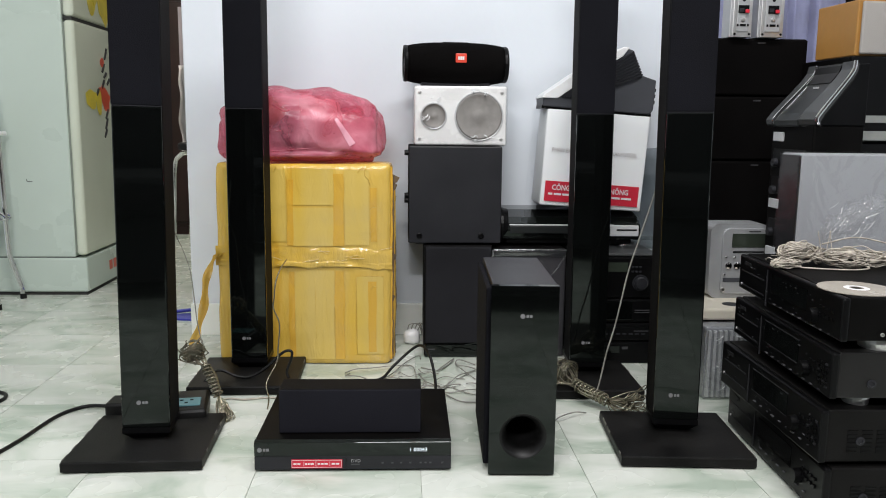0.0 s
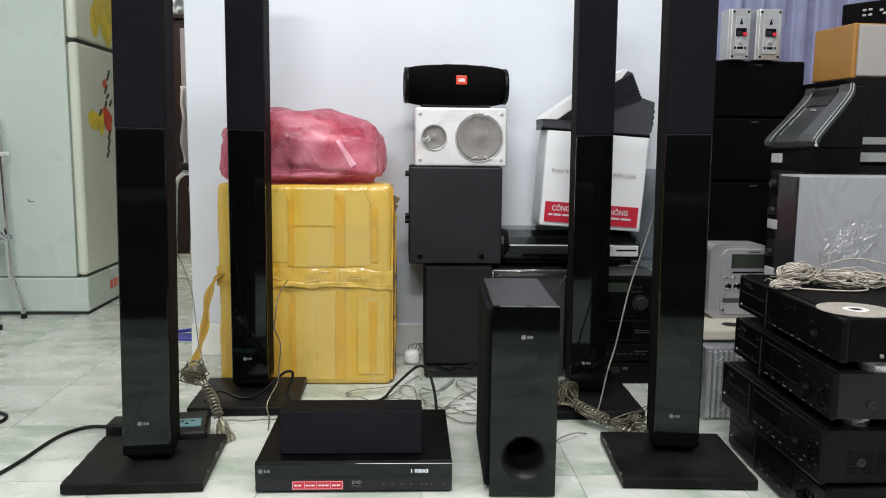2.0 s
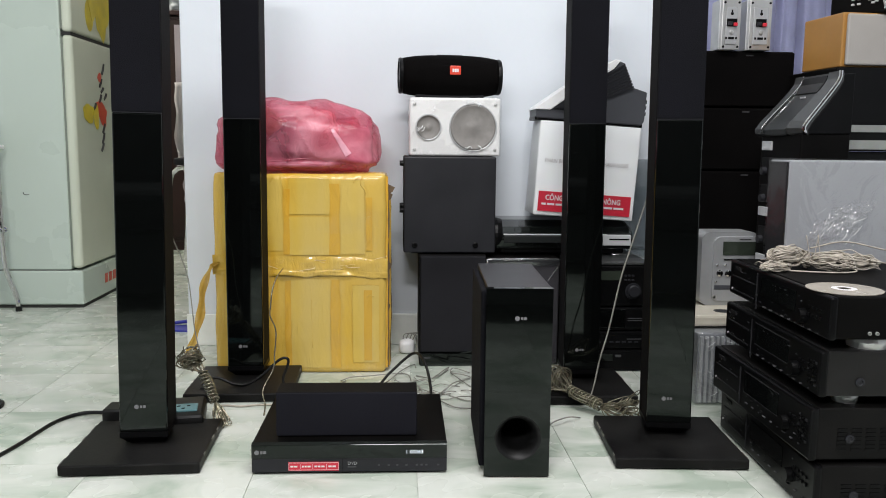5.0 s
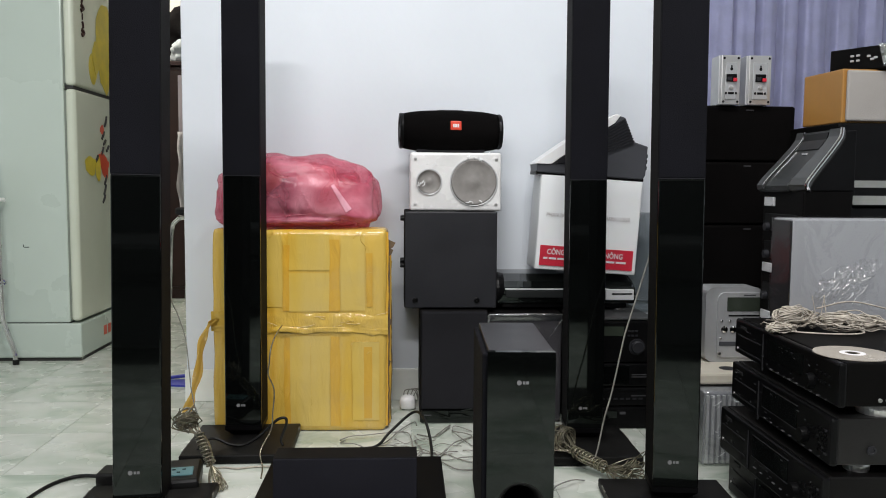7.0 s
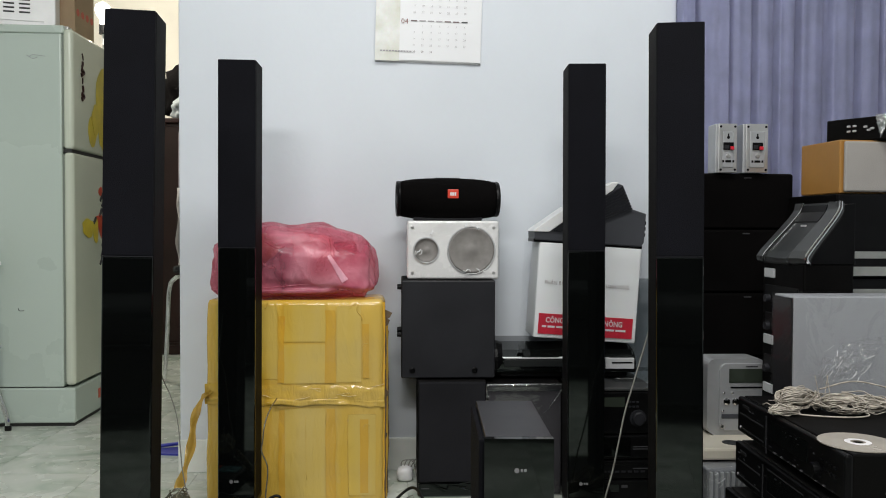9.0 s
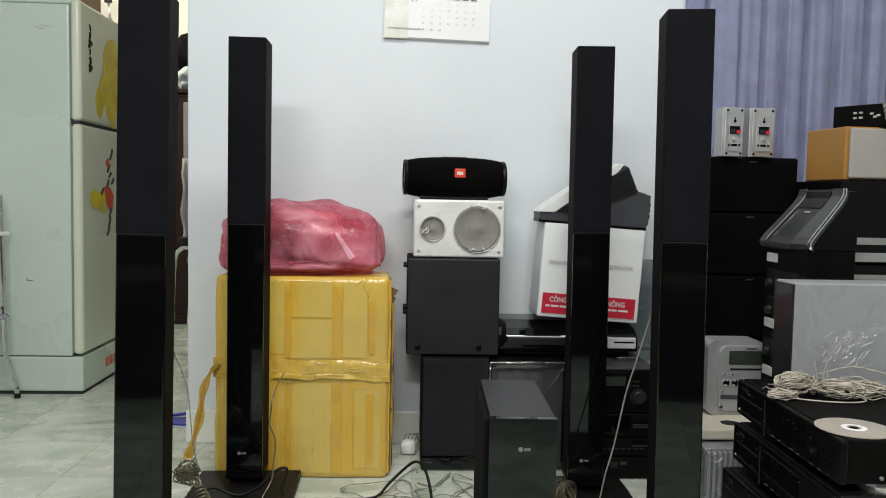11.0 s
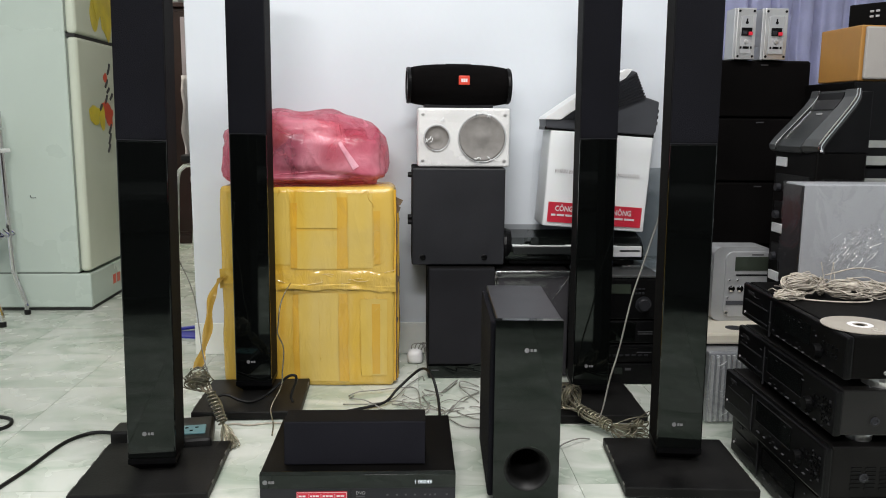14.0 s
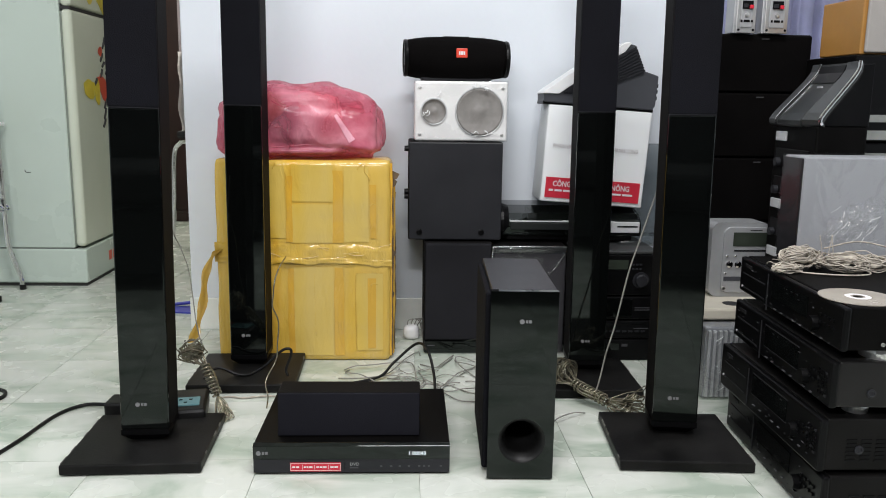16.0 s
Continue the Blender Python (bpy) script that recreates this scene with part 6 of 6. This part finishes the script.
def chrome_rack():
    r = thing("chrome_rack", (-1.45, 2.955, 0), "chrome tube rack with a white shelf beside the fridge", "rack")
    for sx, x in ((1, 0.175), (-1, -0.175)):
        for y in (-0.18, 0.0):
            part("leg", tube([(x + sx * 0.040, y, 0.004), (x + sx * 0.036, y, 0.05), (x + sx * 0.008, y, 0.135), (x, y, 0.20), (x - sx * 0.004, y, 0.45), (x - sx * 0.010, y, 0.72)], 0.009, 10), "chrome", r)
            part("leg_cap", lathe([(0.011, 0.0), (0.011, 0.018)], (x + sx * 0.040, y, 0), "z", 12), "rubber", r)
    part("shelf", box(-0.19, 0.19, -0.20, 0.02, 0.578, 0.592, 0.004), "white", r, "white shelf")
    part("rail", tube([(-0.18, -0.19, 0.66), (0.17, -0.19, 0.66), (0.17, 0.01, 0.66)], 0.006, 8), "chrome", r)
    for k in range(6):
        part("tray_wire", tube([(-0.17, -0.18 + 0.036 * k, 0.285), (0.165, -0.18 + 0.036 * k, 0.285), (0.172, -0.18 + 0.036 * k, 0.315)], 0.004, 6), "chrome", r)
    j = thing("white_jar", (-1.30, 2.87, 0.592), "small white jar on the rack shelf", "jar")
    part("jar_body", lathe([(0.030, 0.0), (0.032, 0.01), (0.032, 0.07), (0.024, 0.085)], (0, 0, 0), "z", 20), "white", j)
    part("lid", lathe([(0.026, 0.085), (0.026, 0.10)], (0, 0, 0), "z", 20), "alu", j, "metal lid")
    t = thing("dark_basket", (-1.36, 2.86, 0.290), "dark tray of utensils on the rack", "basket")
    part("tray_body", box(-0.09, 0.075, -0.06, 0.06, 0, 0.02, 0.008), "cloth", t)
    part("utensil", tube([(-0.05, 0.0, 0.022), (0.02, 0.01, 0.04), (0.075, 0.0, 0.045)], 0.005, 6), "alu", t)
    s = thing("blue_stool", (-1.52, 2.62, 0), "low blue plastic stool on the tiles", "stool")
    part("seat", box(-0.12, 0.12, -0.12, 0.12, 0.10, 0.12, 0.01), "blue", s)
    for sx in (-1, 1):
        for sy in (-1, 1):
            part("leg", tube([(sx * 0.10, sy * 0.10, 0.11), (sx * 0.13, sy * 0.13, 0.0)], 0.016, 8), "blue", s)


chrome_rack()


# ---- cables, bundles and small things on the floor ----
def cable(name, label, runs, radius, mat, category="cable", seg=7):
    c = thing(name, runs[0][0], label, category)
    inv = Vector(runs[0][0])
    for pts in runs:
        part("strand", tube([Vector(p) - inv for p in pts], radius, seg, 6), mat, c, smooth=True)
    return c


cable("extension_lead", "black round power cord lying on the tiles",
      [[(-0.72, 1.30, 0.004), (-0.665, 1.50, 0.004), (-0.650, 1.571, 0.004), (-0.637, 1.64, 0.004), (-0.620, 1.765, 0.004), (-0.580, 1.815, 0.006), (-0.523, 1.80, 0.012), (-0.46, 1.775, 0.018)]], 0.0042, "rubber")
cable("extension_lead", "end loop of black power cord on the tiles",
      [[(-1.0, 1.83, 0.004), (-0.86, 1.825, 0.004), (-0.800, 1.845, 0.004), (-0.788, 1.885, 0.004), (-0.83, 1.925, 0.004), (-1.0, 1.95, 0.004)]], 0.0045, "rubber")
cable("black_cable", "black lead curled over the base board",
      [[(-0.36, 1.93, 0.010), (-0.321, 1.95, 0.045), (-0.275, 1.95, 0.030), (-0.242, 1.95, 0.029), (-0.205, 1.95, 0.051), (-0.165, 1.95, 0.088), (-0.145, 1.95, 0.092), (-0.144, 1.95, 0.075), (-0.155, 1.945, 0.044), (-0.150, 1.94, 0.028)]], 0.0034, "rubber")
cable("black_cable", "black mains lead arching over the tiles behind the receiver",
      [[(-0.06, 1.93, 0.004), (-0.004, 1.95, 0.005), (0.068, 1.985, 0.010), (0.102, 2.02, 0.034), (0.158, 2.03, 0.080), (0.184, 1.98, 0.082), (0.198, 1.93, 0.046), (0.200, 1.86, 0.020), (0.195, 1.76, 0.030)]], 0.0036, "rubber")
cable("speaker_wire", "thin clear speaker wire hanging beside the carton",
      [[(-0.170, 2.08, 0.292), (-0.172, 1.99, 0.285), (-0.176, 1.94, 0.262), (-0.179, 1.93, 0.227), (-0.181, 1.93, 0.202), (-0.168, 1.93, 0.165), (-0.172, 1.93, 0.108), (-0.176, 1.93, 0.071), (-0.196, 1.90, 0.030), (-0.185, 1.86, 0.006), (-0.178, 1.80, 0.003)]], 0.0017, "brass")
cable("speaker_wire", "white wire running over the tiles",
      [[(-0.30, 1.86, 0.003), (-0.276, 1.870, 0.003), (-0.241, 1.862, 0.003), (-0.2, 1.872, 0.003), (-0.160, 1.868, 0.003), (-0.11, 1.83, 0.003)]], 0.0022, "cordwhite")
cable("speaker_wire", "thin grey wire hanging from the tower to the bundle",
      [[(-0.362, 1.71, 0.47), (-0.355, 1.78, 0.39), (-0.351, 1.8, 0.365), (-0.336, 1.8, 0.315), (-0.329, 1.8, 0.247), (-0.325, 1.8, 0.201), (-0.316, 1.8, 0.155), (-0.316, 1.83, 0.13)]], 0.0013, "greywire")
cable("speaker_wire", "thin pale wire hanging down to the coil",
      [[(0.69, 1.79, 0.56), (0.678, 1.8, 0.507), (0.662, 1.8, 0.451), (0.640, 1.8, 0.376), (0.622, 1.8, 0.312), (0.599, 1.8, 0.196), (0.582, 1.8, 0.131), (0.569, 1.8, 0.063), (0.560, 1.8, 0.03)]], 0.0019, "greywire")
TANGLE = [
    [(-0.025, 2.056), (0.002, 2.066), (0.043, 2.077), (0.099, 2.10), (0.135, 2.12)],
    [(-0.034, 1.994), (0.034, 1.973), (0.087, 2.013), (0.128, 2.121), (0.166, 2.20), (0.172, 2.175)],
    [(0.135, 2.12), (0.152, 2.076), (0.158, 1.972), (0.134, 1.952), (0.087, 1.992)],
    [(-0.011, 2.056), (-0.02, 2.035), (0.02, 1.993), (0.068, 1.953)],
    [(0.213, 2.075), (0.26, 2.155), (0.243, 2.12), (0.212, 2.064), (0.171, 2.098)],
    [(0.219, 1.913), (0.257, 1.991), (0.288, 2.042), (0.312, 2.074), (0.29, 2.08), (0.265, 2.12), (0.273, 2.138), (0.316, 2.119)],
    [(0.215, 1.904), (0.253, 1.832), (0.291, 1.832)],
    [(0.246, 1.932), (0.277, 1.894), (0.295, 1.885)],
    [(0.266, 2.131), (0.269, 2.075), (0.305, 2.0)],
    [(0.158, 1.80), (0.18, 1.86), (0.222, 1.92), (0.24, 1.98)],
    [(0.03, 1.90), (0.10, 1.93), (0.15, 1.905), (0.18, 1.95), (0.165, 2.04)],
    [(0.45, 1.71), (0.463, 1.712), (0.50, 1.74), (0.53, 1.76)],
]
random.seed(21)
tangle = thing("wire_tangle", (0.12, 2.03, 0), "tangle of thin grey speaker wires on the tiles", "wires")
for pts in TANGLE:
    p3 = [Vector((x - 0.12, y - 2.03, 0.003 + random.uniform(0, 0.010))) for x, y in pts]
    p3[0].z = p3[-1].z = 0.003
    part("strand", tube(p3, 0.0016, 6, 5), "greywire", tangle, smooth=True)
# loose curls among them
for k in range(11):
    cx, cy, a, r = random.uniform(-0.02, 0.20), random.uniform(-0.13, 0.07), random.uniform(0, 6.28), random.uniform(0.035, 0.075)
    bend = random.choice((-1, 1)) * random.uniform(0.35, 0.6)
    p3 = []
    for q in range(8):
        p3.append(Vector((cx + r * math.cos(a), cy + 0.75 * r * math.sin(a), 0.003 + (0.006 * math.sin(q) ** 2 if 0 < q < 7 else 0))))
        a, cx, cy = a + bend, cx + 0.004 * math.cos(k), cy + 0.003 * math.sin(k)
    part("strand", tube(p3, random.choice((0.0010, 0.0014)), 6, 5), "greywire", tangle, smooth=True)


def coil_bundle(name, label, head, waist, tail, loops, size, seed):
    """Wire coiled, tied round the middle: loose loops at the head, a wound waist, loops or ends at the tail."""
    random.seed(seed)
    head, waist, tail = Vector(head), Vector(waist), Vector(tail)
    c = thing(name, waist, label, "wire coil")
    axis = (tail - head).normalized()
    side = axis.cross(Vector((0, 0, 1))).normalized()
    up = side.cross(axis)

    def free(a, b, spread, n):
        for k in range(n):
            s, u = random.uniform(-1, 1) * spread, random.uniform(-0.7, 1) * spread
            l = random.uniform(0.75, 1.1)
            mid = a + (b - a) * l
            p = [a, a + (mid - a) * 0.45 + side * s + up * u * 0.6, mid + side * s * 1.25 + up * u, mid + side * (s - 0.35 * spread) + up * (u + 0.3 * spread), a + (mid - a) * 0.5 + side * (s * 0.3 - 0.5 * spread) + up * u * 0.3, a]
            p = [Vector((q.x, q.y, max(q.z, 0.003))) - waist for q in p]
            part("wire_loop", tube(p, 0.0013, 5, 5), "brass", c, smooth=True)

    h2, t2 = waist + (head - waist) * 0.35, waist + (tail - waist) * 0.45
    # a rough ball of round loops at the head, strands running into it, and loose ends
    for k in range(loops):
        n1 = (side * random.uniform(-1, 1) + up * random.uniform(-1, 1) + axis * random.uniform(-0.5, 0.5)).normalized()
        n2 = n1.cross(axis + side * random.uniform(-0.4, 0.4)).normalized()
        r, o = size * random.uniform(0.55, 0.95), head + axis * random.uniform(0.0, 0.8) * size + side * random.uniform(-0.2, 0.2) * size
        p = [o + n1 * r * math.cos(0.9 * q) * random.uniform(0.85, 1.1) + n2 * r * math.sin(0.9 * q) for q in range(8)]
        part("wire_loop", tube([Vector((q.x, q.y, max(q.z, 0.003))) - waist for q in p], 0.0013, 5, 4), "brass", c, smooth=True)
    for k in range(9):
        o = side * random.uniform(-0.8, 0.8) * size + up * random.uniform(-0.6, 0.8) * size
        p = [h2 + o * 0.3, h2 + (head - h2) * 0.5 + o * 0.7, head + o]
        part("inner_wire", tube([Vector((q.x, q.y, max(q.z, 0.003))) - waist for q in p], 0.0013, 5, 4), "brass", c, smooth=True)
    for k in range(3):
        o = side * (0.4 + 0.4 * k) * size
        p = [h2, h2 + (head - h2) * 0.5 + o * 1.2, head + o * 2.0 + up * size * (0.9 - 0.2 * k), head + o * 2.4 + up * size * (1.3 - 0.4 * k)]
        part("loose_end", tube([Vector((q.x, q.y, max(q.z, 0.003))) - waist for q in p], 0.0012, 5, 5), "brass", c, smooth=True)
    free(t2, tail, size * (0.5 if tail.z < 0.01 else 0.95), loops)
    turns, rr = 9, size * 0.33
    pts = []
    for k in range(turns * 8 + 1):
        t = k / (turns * 8)
        a = 2 * math.pi * turns * t
        p = h2 + (t2 - h2) * t + side * rr * math.cos(a) + up * rr * math.sin(a)
        pts.append(Vector((p.x, p.y, max(p.z, 0.003))) - waist)
    part("wound_waist", tube(pts, 0.0022, 6, 2), "brass", c, "wire wound tightly round the middle", smooth=True)
    for k in range(7):
        a = 2 * math.pi * k / 7
        o = side * rr * 0.6 * math.cos(a) + up * rr * 0.6 * math.sin(a)
        p = [h2 + o, waist + o, t2 + o]
        part("inner_wire", tube([Vector((q.x, q.y, max(q.z, 0.003))) - waist for q in p], 0.0017, 5, 4), "brass", c)


coil_bundle("wire_coil", "tied coil of clear speaker wire leaning by the base board", (-0.345, 1.815, 0.142), (-0.291, 1.785, 0.084), (-0.258, 1.735, 0.004), 22, 0.030, 3)
coil_bundle("wire_coil", "tied coil of clear speaker wire lying on the tiles", (0.500, 1.925, 0.045), (0.540, 1.815, 0.032), (0.628, 1.728, 0.018), 26, 0.038, 8)


def power_strip():
    p = thing("power_strip", (-0.345, 1.757, 0), "black power strip with teal sockets on the floor", "power strip", turn=10)
    p.matrix_world = p.matrix_world @ Matrix.Diagonal((0.86, 0.9, 1.55, 1))
    part("case", box(-0.055, 0.055, -0.075, 0.075, 0.0, 0.026, 0.008, 3), "rubber", p)
    for y in (-0.020,):
        soc = part("socket", box(-0.030, 0.038, y - 0.026, y + 0.026, 0.025, 0.028, 0.002), "teal", p, "teal socket plate")
        for x, yy in ((-0.008, 0.008), (0.016, 0.008), (0.004, -0.010)):
            part("socket_hole", box(x - 0.004, x + 0.004, y + yy - 0.003, y + yy + 0.003, 0.0279, 0.0284, 0), "screen", soc)
    part("side_label", box(-0.050, -0.035, -0.06, 0.06, 0.0255, 0.0268, 0), "redsticker", p)
    a = thing("power_adapter", (-0.480, 1.765, 0), "black power adapter on the floor behind the tower", "adapter")
    part("adapter_body", box(-0.030, 0.030, -0.030, 0.030, 0.0, 0.040, 0.005), "rubber", a)


power_strip()


def wall_plug():
    p = thing("white_plug", (0.150, 2.345, 0), "white plug with curled leads on the floor", "plug")
    part("plug_body", rumpled_box(0.048, 0.045, 0.050, 5, 0.014, 71.0, 0.016), "white", p, smooth=True)
    for k in range(4):
        part("lead", tube([(-0.012 + 0.008 * k, 0, 0.030), (-0.008 + 0.012 * k, -0.006 * k, 0.055 + 0.003 * k), (0.02 + 0.006 * k, 0.01, 0.052), (0.030, 0.015 - 0.01 * k, 0.02), (0.034, -0.03, 0.003)], 0.0015, 5, 5), "greywire", p)


wall_plug()


def cord_pile():
    c = thing("cord_pile", (0.925, 1.545, 0.3745), "heap of off-white cords on the top receiver", "cords")
    rnd = random.Random(31)
    # folded hanks: a rumpled core with many turns of thin cord over it
    hanks = (((-0.050, 0.005, 0.024), (0.037, 0.022, 0.020), 0.25), ((0.030, -0.020, 0.018), (0.036, 0.022, 0.017), -0.45), ((-0.085, -0.025, 0.008), (0.026, 0.014, 0.008), 0.1), ((-0.005, 0.020, 0.016), (0.030, 0.018, 0.015), 0.9), ((0.085, -0.005, 0.014), (0.040, 0.020, 0.013), -0.1))
    for (x, y, z), (sx, sy, sz), tw in hanks:
        rot = Matrix.Rotation(tw, 3, "Z")
        bm = bmesh.new()
        bmesh.ops.create_icosphere(bm, subdivisions=4, radius=1)
        for v in bm.verts:
            q = v.co.copy()
            k = 0.80 + 0.42 * noise.noise(q * 1.9 + Vector((x * 60, y * 60, 0))) + 0.16 * noise.noise(Vector((q.x * 2.5, q.y * 10, q.z * 10)))
            q = Vector((x, y, z)) + rot @ Vector((q.x * sx * k, q.y * sy * k * (0.72 + 0.28 * abs(q.x)), q.z * sz * k))
            v.co = Vector((q.x, q.y, max(0.0012, q.z)))
        part("hank", bm, "cordwhite", c, "folded hank of off-white cord", smooth=True)
        for n in range(17):
            roll, ph = rnd.uniform(0, 6.28), rnd.uniform(0, 6.28)
            pts = []
            for q in range(13):
                a = ph + 5.4 * q / 12
                s = math.sin(a) * rnd.uniform(0.94, 1.12)
                w = Vector((math.cos(a) * sx * 1.08, s * math.cos(roll) * sy * 1.02, s * math.sin(roll) * sz * 1.02))
                w = Vector((x, y, z)) + rot @ w
                w += Vector((rnd.gauss(0, 0.0022), rnd.gauss(0, 0.0022), rnd.gauss(0, 0.0020)))
                pts.append(Vector((w.x, w.y, max(0.0016, w.z))))
            part("cord", tube(pts, rnd.uniform(0.0009, 0.0014), 5, 3), "cordwhite", c, smooth=True)
    # stray loops and upright ends
    for k in range(12):
        p, a = Vector((rnd.uniform(-0.06, 0.08), rnd.uniform(-0.02, 0.02), rnd.uniform(0.012, 0.040))), rnd.uniform(0, 6.28)
        turn = rnd.choice((-1, 1)) * rnd.uniform(0.3, 0.7)
        pts = [p]
        for i in range(6):
            a += turn + rnd.uniform(-0.15, 0.15)
            p = p + Vector((math.cos(a) * 0.020, math.sin(a) * 0.016, rnd.uniform(-0.010, 0.006)))
            p = Vector((max(-0.095, min(0.13, p.x)), max(-0.06, min(0.05, p.y)), max(0.002, p.z)))
            pts.append(p.copy())
        part("cord", tube(pts, rnd.choice((0.0008, 0.0011)), 5, 5), "cordwhite", c, smooth=True)
    for x, dx in ((-0.005, -0.006), (0.004, 0.010), (0.016, -0.004)):
        part("cord", tube([(x, 0.0, 0.020), (x + dx * 0.4, 0.004, 0.042), (x + dx, 0.008, 0.066)], 0.0008, 5, 5), "cordwhite", c, smooth=True)
    part("cord", tube([(-0.05, 0, 0.012), (-0.075, -0.02, 0.003), (-0.02, -0.055, 0.003), (0.04, -0.060, 0.003), (0.06, -0.045, 0.006), (0.0, -0.03, 0.02)], 0.0015, 7, 8), "cordwhite", c, smooth=True)
    part("cord", tube([(0.05, 0, 0.03), (0.12, -0.03, 0.018), (0.20, -0.05, 0.003), (0.27, -0.04, 0.003)], 0.0015, 7, 8), "cordwhite", c, smooth=True)
    part("cord", tube([(0.0, 0.01, 0.04), (0.08, 0.03, 0.05), (0.16, 0.02, 0.035), (0.26, 0.03, 0.02)], 0.0015, 7, 8), "cordwhite", c, smooth=True)
    part("black_plug", lathe([(0.004, -0.018), (0.007, -0.014), (0.007, 0.010), (0.003, 0.018)], (0.040, -0.030, 0.012), "x", 14), "rubber", c, "black plug in the heap")


cord_pile()


# ---- floor tiles ----
TILE, X0, Y0 = 0.3025, -0.1465, 1.543
tile_mesh = finish("tile", box(-TILE / 2 + 0.0006, TILE / 2 - 0.0006, -TILE / 2 + 0.0006, TILE / 2 - 0.0006, -0.008, 0.0, 0.0, 1), "tile")
rest = bmesh.new()
for i in range(-6, 9):
    for j in range(-9, 13):
        cx, cy = X0 + (i + 0.5) * TILE, Y0 + (j + 0.5) * TILE
        if cx < -1.9 or cx > 2.3 or cy < -1.2 or cy > 5.35:
            continue
        if cy > 0.5 or abs(cx) < 1.2:
            ob = new("floor_tile", tile_mesh)
            ob.parent = floor
            ob.matrix_local = pose(cx, cy, 0)
        else:
            b = rest
            bmesh.ops.create_grid(b, x_segments=1, y_segments=1, size=TILE / 2 - 0.0006, matrix=pose(cx, cy, 0))
tagged(part("floor_tiles_behind", rest, "tile", floor), kind="stuff")
